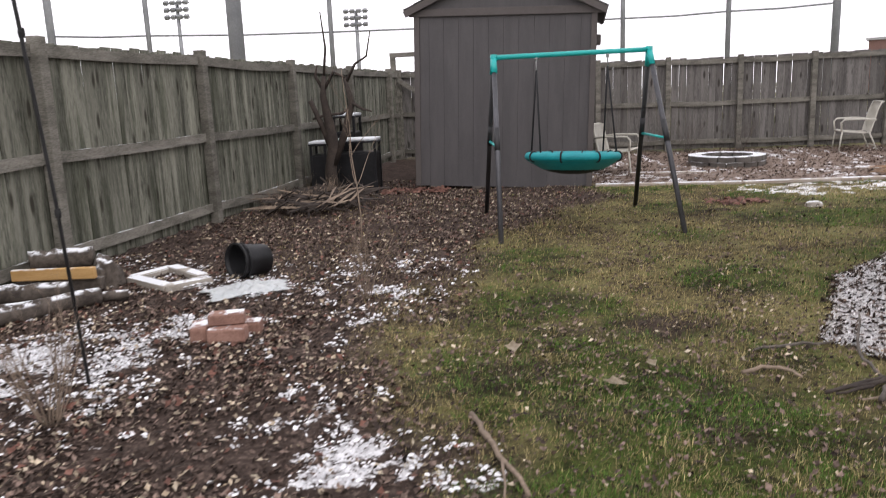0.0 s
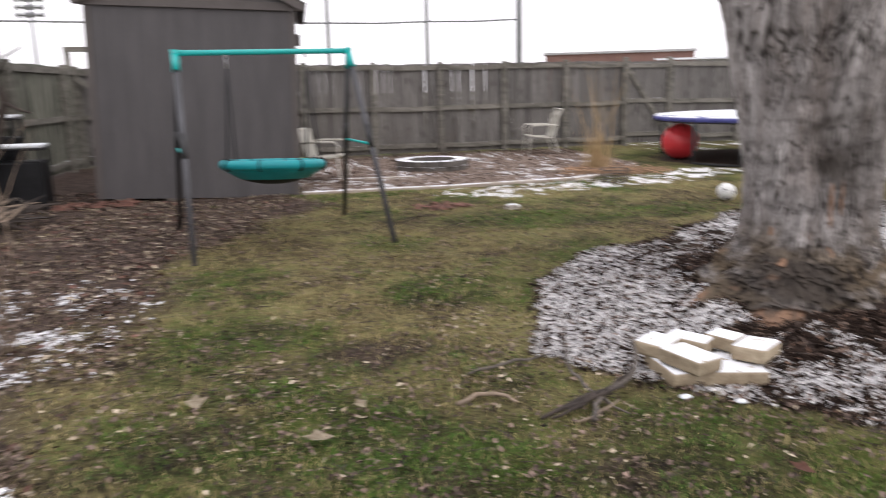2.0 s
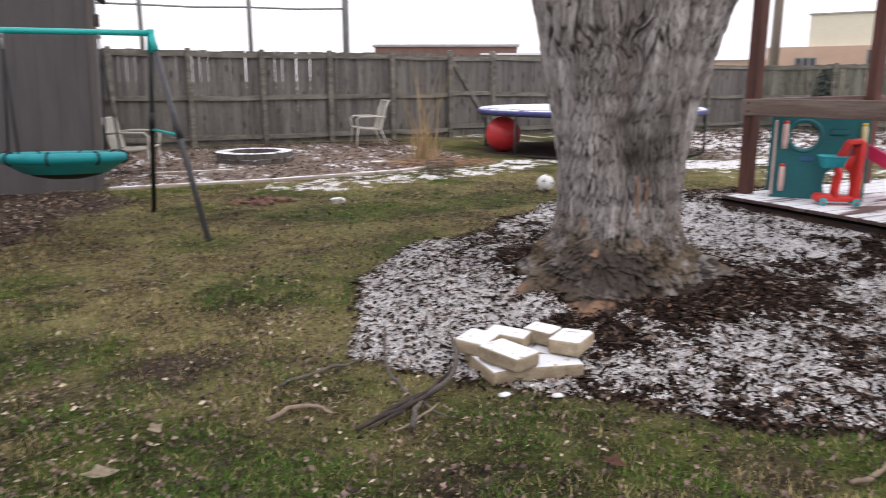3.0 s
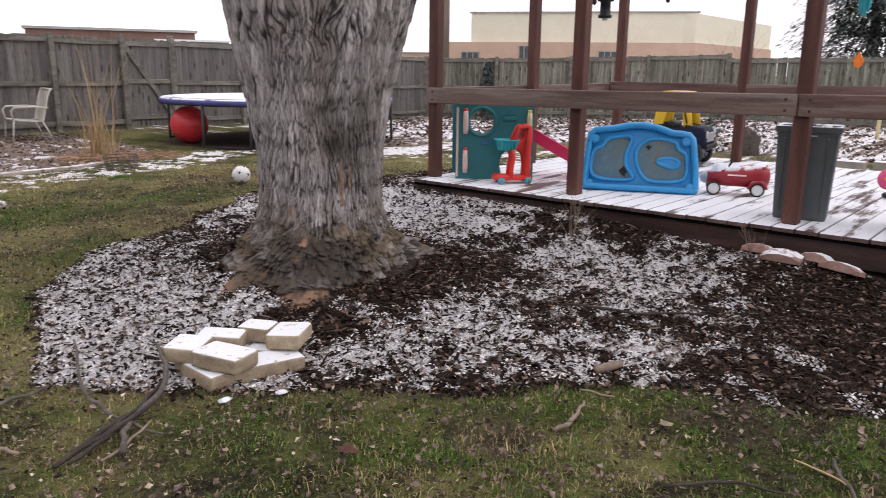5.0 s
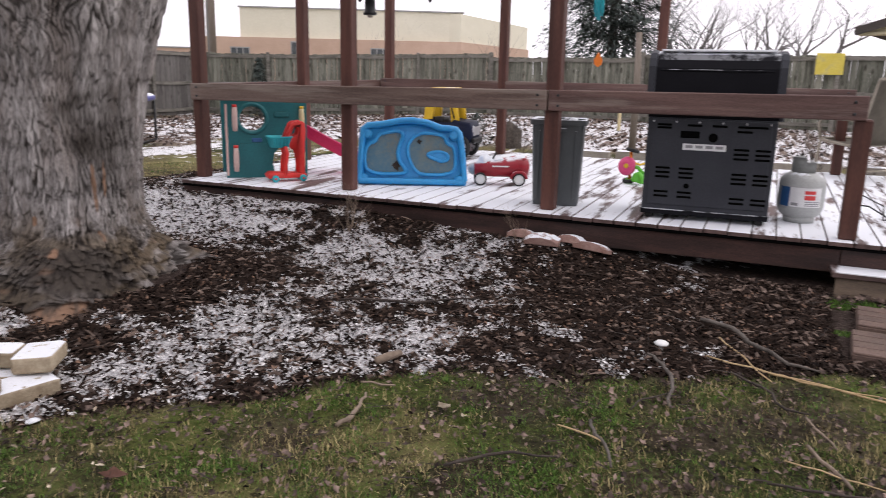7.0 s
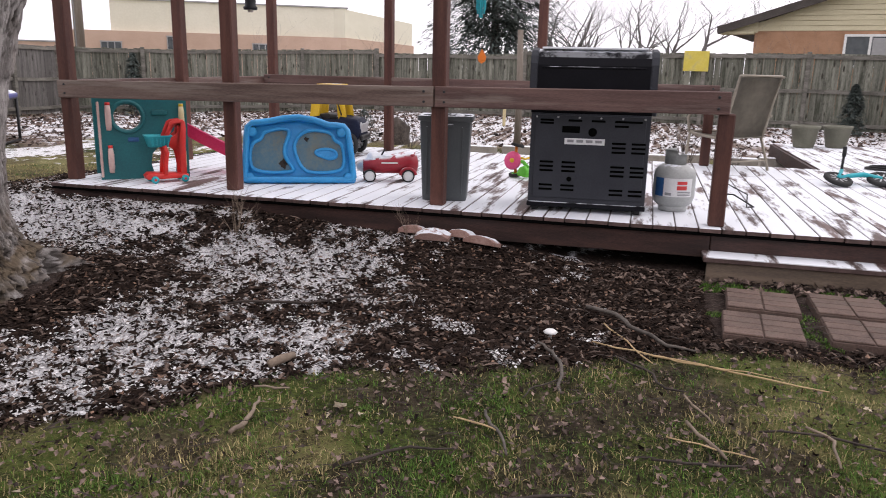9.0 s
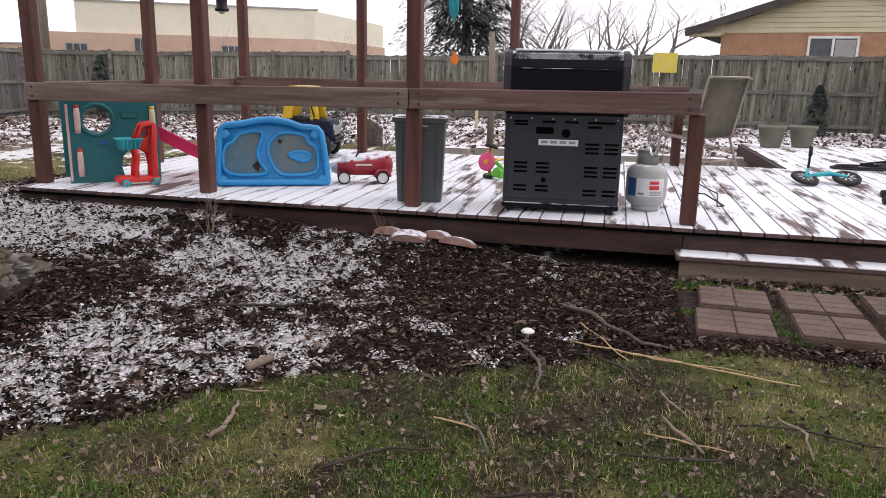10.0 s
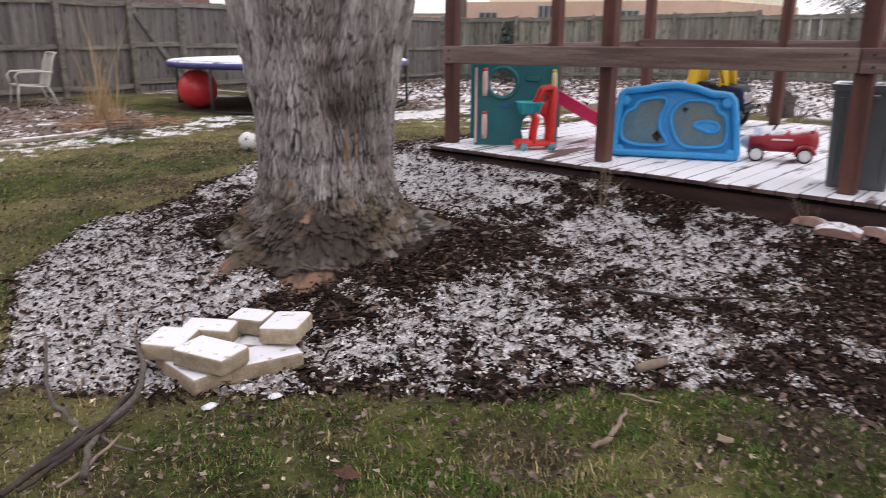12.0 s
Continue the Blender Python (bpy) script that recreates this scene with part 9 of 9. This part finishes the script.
flat_bits("twig_litter", 5200, (-4, 5.4, -1.8, 8), lambda x, y: np.clip(near(x, y) * 1.4, 0, 1) * seen_side(x, y) * off_deck(x, y), 0.03, 0.13, M_darktwig, "small twigs strewn over the ground", "twigs", twig_v, twig_f, 0.02, 0.12)
flat_bits("brush_twigs", 700, (-3.7, -2.1, 7.2, 9.0), lambda x, y: smooth(1.0, 0.3, np.hypot((x + 2.95) / 0.75, (y - 8.1) / 0.85)), 0.25, 0.8, M_darktwig, "dark cut twigs heaped by the fence", "twigs", twig_v, twig_f, 0.05, 0.22)
flat_bits("brush_stalks", 120, (-3.7, -2.1, 7.2, 9.0), lambda x, y: smooth(1.0, 0.3, np.hypot((x + 2.9) / 0.75, (y - 8.0) / 0.8)), 0.25, 0.7, M_stalk, "pale dry stalks on the heap of twigs", "twigs", twig_v, twig_f, 0.1, 0.3)
M_stem = surf("rusty_dry_stem", (0.17, 0.09, 0.05), (0.36, 0.23, 0.14), 0.9, 6, 40, 0.1, island=0.4)
flat_bits("bed_stems", 900, (4.0, 6.3, 9.5, 11.0), lambda x, y: smooth(1.0, 0.2, np.hypot((x - 5.1) / 1.1, (y - 10.15) / 0.65)), 0.12, 0.4, M_stem, "rusty dry stems strewn round the ornamental grass", "stems", twig_v, twig_f, 0.02, 0.2)
flat_bits("far_litter", 12000, (8.95, 22, -6, 16), lambda x, y: zones(x, y)[2] * off_deck(x, y), 0.03, 0.09, M_leaf, "dark leaf litter in the far beds", "leaves", leaf_v, leaf_f, 0.01, 0.4)
flat_bits("bed_debris", 6000, (0.4, 6.4, 9.5, 15.1), lambda x, y: zones(x, y)[2], 0.015, 0.05, M_chip_pale, "dry leaves and chips in the garden bed", "leaves", leaf_v, leaf_f, 0.01, 0.4)
flat_bits("brick_rubble", 260, (1.45, 2.4, 7.55, 8.1), lambda x, y: smooth(1, 0.4, np.hypot((x - 1.92) / 0.45, (y - 7.82) / 0.22)), 0.04, 0.12, M_leaf_red, "broken brick rubble on the lawn", "rubble", chip_v, chip_f, 0.01, 0.3)
flat_bits("brick_rubble", 160, (-2.4, -1.5, 9.2, 9.7), lambda x, y: x * 0 + 0.8, 0.04, 0.11, M_leaf_red, "broken brick rubble by the shed", "rubble", chip_v, chip_f, 0.01, 0.3)
# moss between the pavers
blades("paver_moss", 60000, (3.7, 4.9, -1.8, -0.35), lambda x, y: ((np.abs(y + 0.865) < 0.075) | (np.abs(y + 1.33) < 0.06) | (np.abs(x - 4.225) < 0.05) | (x > 4.7)) * 0.8 * smooth(0.4, 0.6, fbm(x * 5, y * 5, 3, 83)), 0.014, 0.03, 0.004, M_grass, "green moss and grass between the pavers", 0.9)


# ---- single finds on the ground ----
def lone_leaf(x, y, s, mat, label, yaw=0.0, dz=0.03):
    bm = bmesh.new()
    vs = [bm.verts.new((a * s, b * s, c * s)) for a, b, c in leaf_v]
    for f in leaf_f:
        bm.faces.new([vs[i] for i in f])
    bmesh.ops.solidify(bm, geom=bm.faces[:], thickness=0.002)
    solo("fallen_leaf", bm, mat, pose(x, y, g0(x, y) + dz, 6, -4, yaw), label, "leaf", "single leaves")


lone_leaf(1.635, 1.75, 0.08, M_leaf_red, "curled russet leaf on the grass", 40)
lone_leaf(0.115, 2.416, 0.11, M_leaf_pale, "large pale cream leaf on the grass", 100)
lone_leaf(0.309, 2.716, 0.07, M_leaf_pale, "pale curled leaf on the grass", 20)
lone_leaf(2.535, 1.05, 0.07, M_leaf_pale, "yellow crumpled leaf on the grass", 70)
lone_leaf(-0.35, 2.9, 0.11, M_leaf_pale, "pale folded leaf at the edge of the litter", 10)
solo("white_mushroom", lathed([(0, 0.0), (0.008, 0.0), (0.007, 0.03), (0.030, 0.032), (0.034, 0.038), (0.022, 0.048), (0, 0.052)], 18), M_white, pose(3.511, 0.394, g0(3.511, 0.394) + 0.01), "white capped mushroom in the mulch", "mushroom", shade=True)
solo("stone", lumpy(0.09, 0.07, 0.06, 14.0, 3), M_concrete, pose(2.62, 7.5, g0(2.62, 7.5)), "pale rounded stone on the lawn", "stone", shade=True)
for k, (x, y) in enumerate(((1.62, 2.42), (1.82, 2.33))):
    solo("snow_lump", lumpy(0.028, 0.018, 0.012, 20.0 + k, 3), M_white_snow, pose(x, y, g0(x, y) + 0.012), "small lump of snow on the grass by the blocks", "snow", shade=True)
solo("wood_chunk", tubed([(2.806, 1.483, 0.03 + g0(2.806, 1.483)), (2.867, 1.457, 0.035 + g0(2.867, 1.457)), (2.927, 1.43, 0.03 + g0(2.927, 1.43))], [0.018, 0.02, 0.016], 10), M_stalk, Matrix.Identity(4), "short chunk of pale wood in the mulch", "wood chunk", shade=True)


# ---- deck boards ----
DB = []
for s in range(4):
    bm = boxed((0, 0, 0), (1, 0.1395, 0.032), None, 0.004)
    me = bpy.data.meshes.new("board")
    bm.to_mesh(me)
    bm.free()
    me.materials.append(M_deckwood)
    DB.append(me)
rb = random.Random(4)
nb = int((DECK_Y1 - DECK_Y0) / 0.1425)
for i in range(nb):
    y = DECK_Y1 - (i + 0.5) * (DECK_Y1 - DECK_Y0) / nb
    split = rb.choice([6.6, 7.4, 8.0, 9.0])
    x0 = DECK_X0 - rb.uniform(0.0, 0.012)
    for a, b in ((x0, min(split, DECK_X1) - 0.003), (split + 0.003, DECK_X1)):
        if b - a < 0.2:
            continue
        ob = new("board", DB[rb.randrange(4)])
        ob.parent = deck
        ob.matrix_world = pose((a + b) / 2, y, DECK_Z - 0.016 + rb.uniform(-0.0015, 0.0015)) @ Matrix.Diagonal((b - a, rb.uniform(0.97, 1.0), 1, 1))
for i in range(17):
    y = -1.80 - (i + 0.5) * 0.1425
    ob = new("board", DB[rb.randrange(4)])
    ob.parent = deck
    ob.matrix_world = pose((8.96 + 12.3) / 2, y, DECK_Z - 0.016 + rb.uniform(-0.0015, 0.0015)) @ Matrix.Diagonal((12.3 - 8.96, rb.uniform(0.97, 1.0), 1, 1))
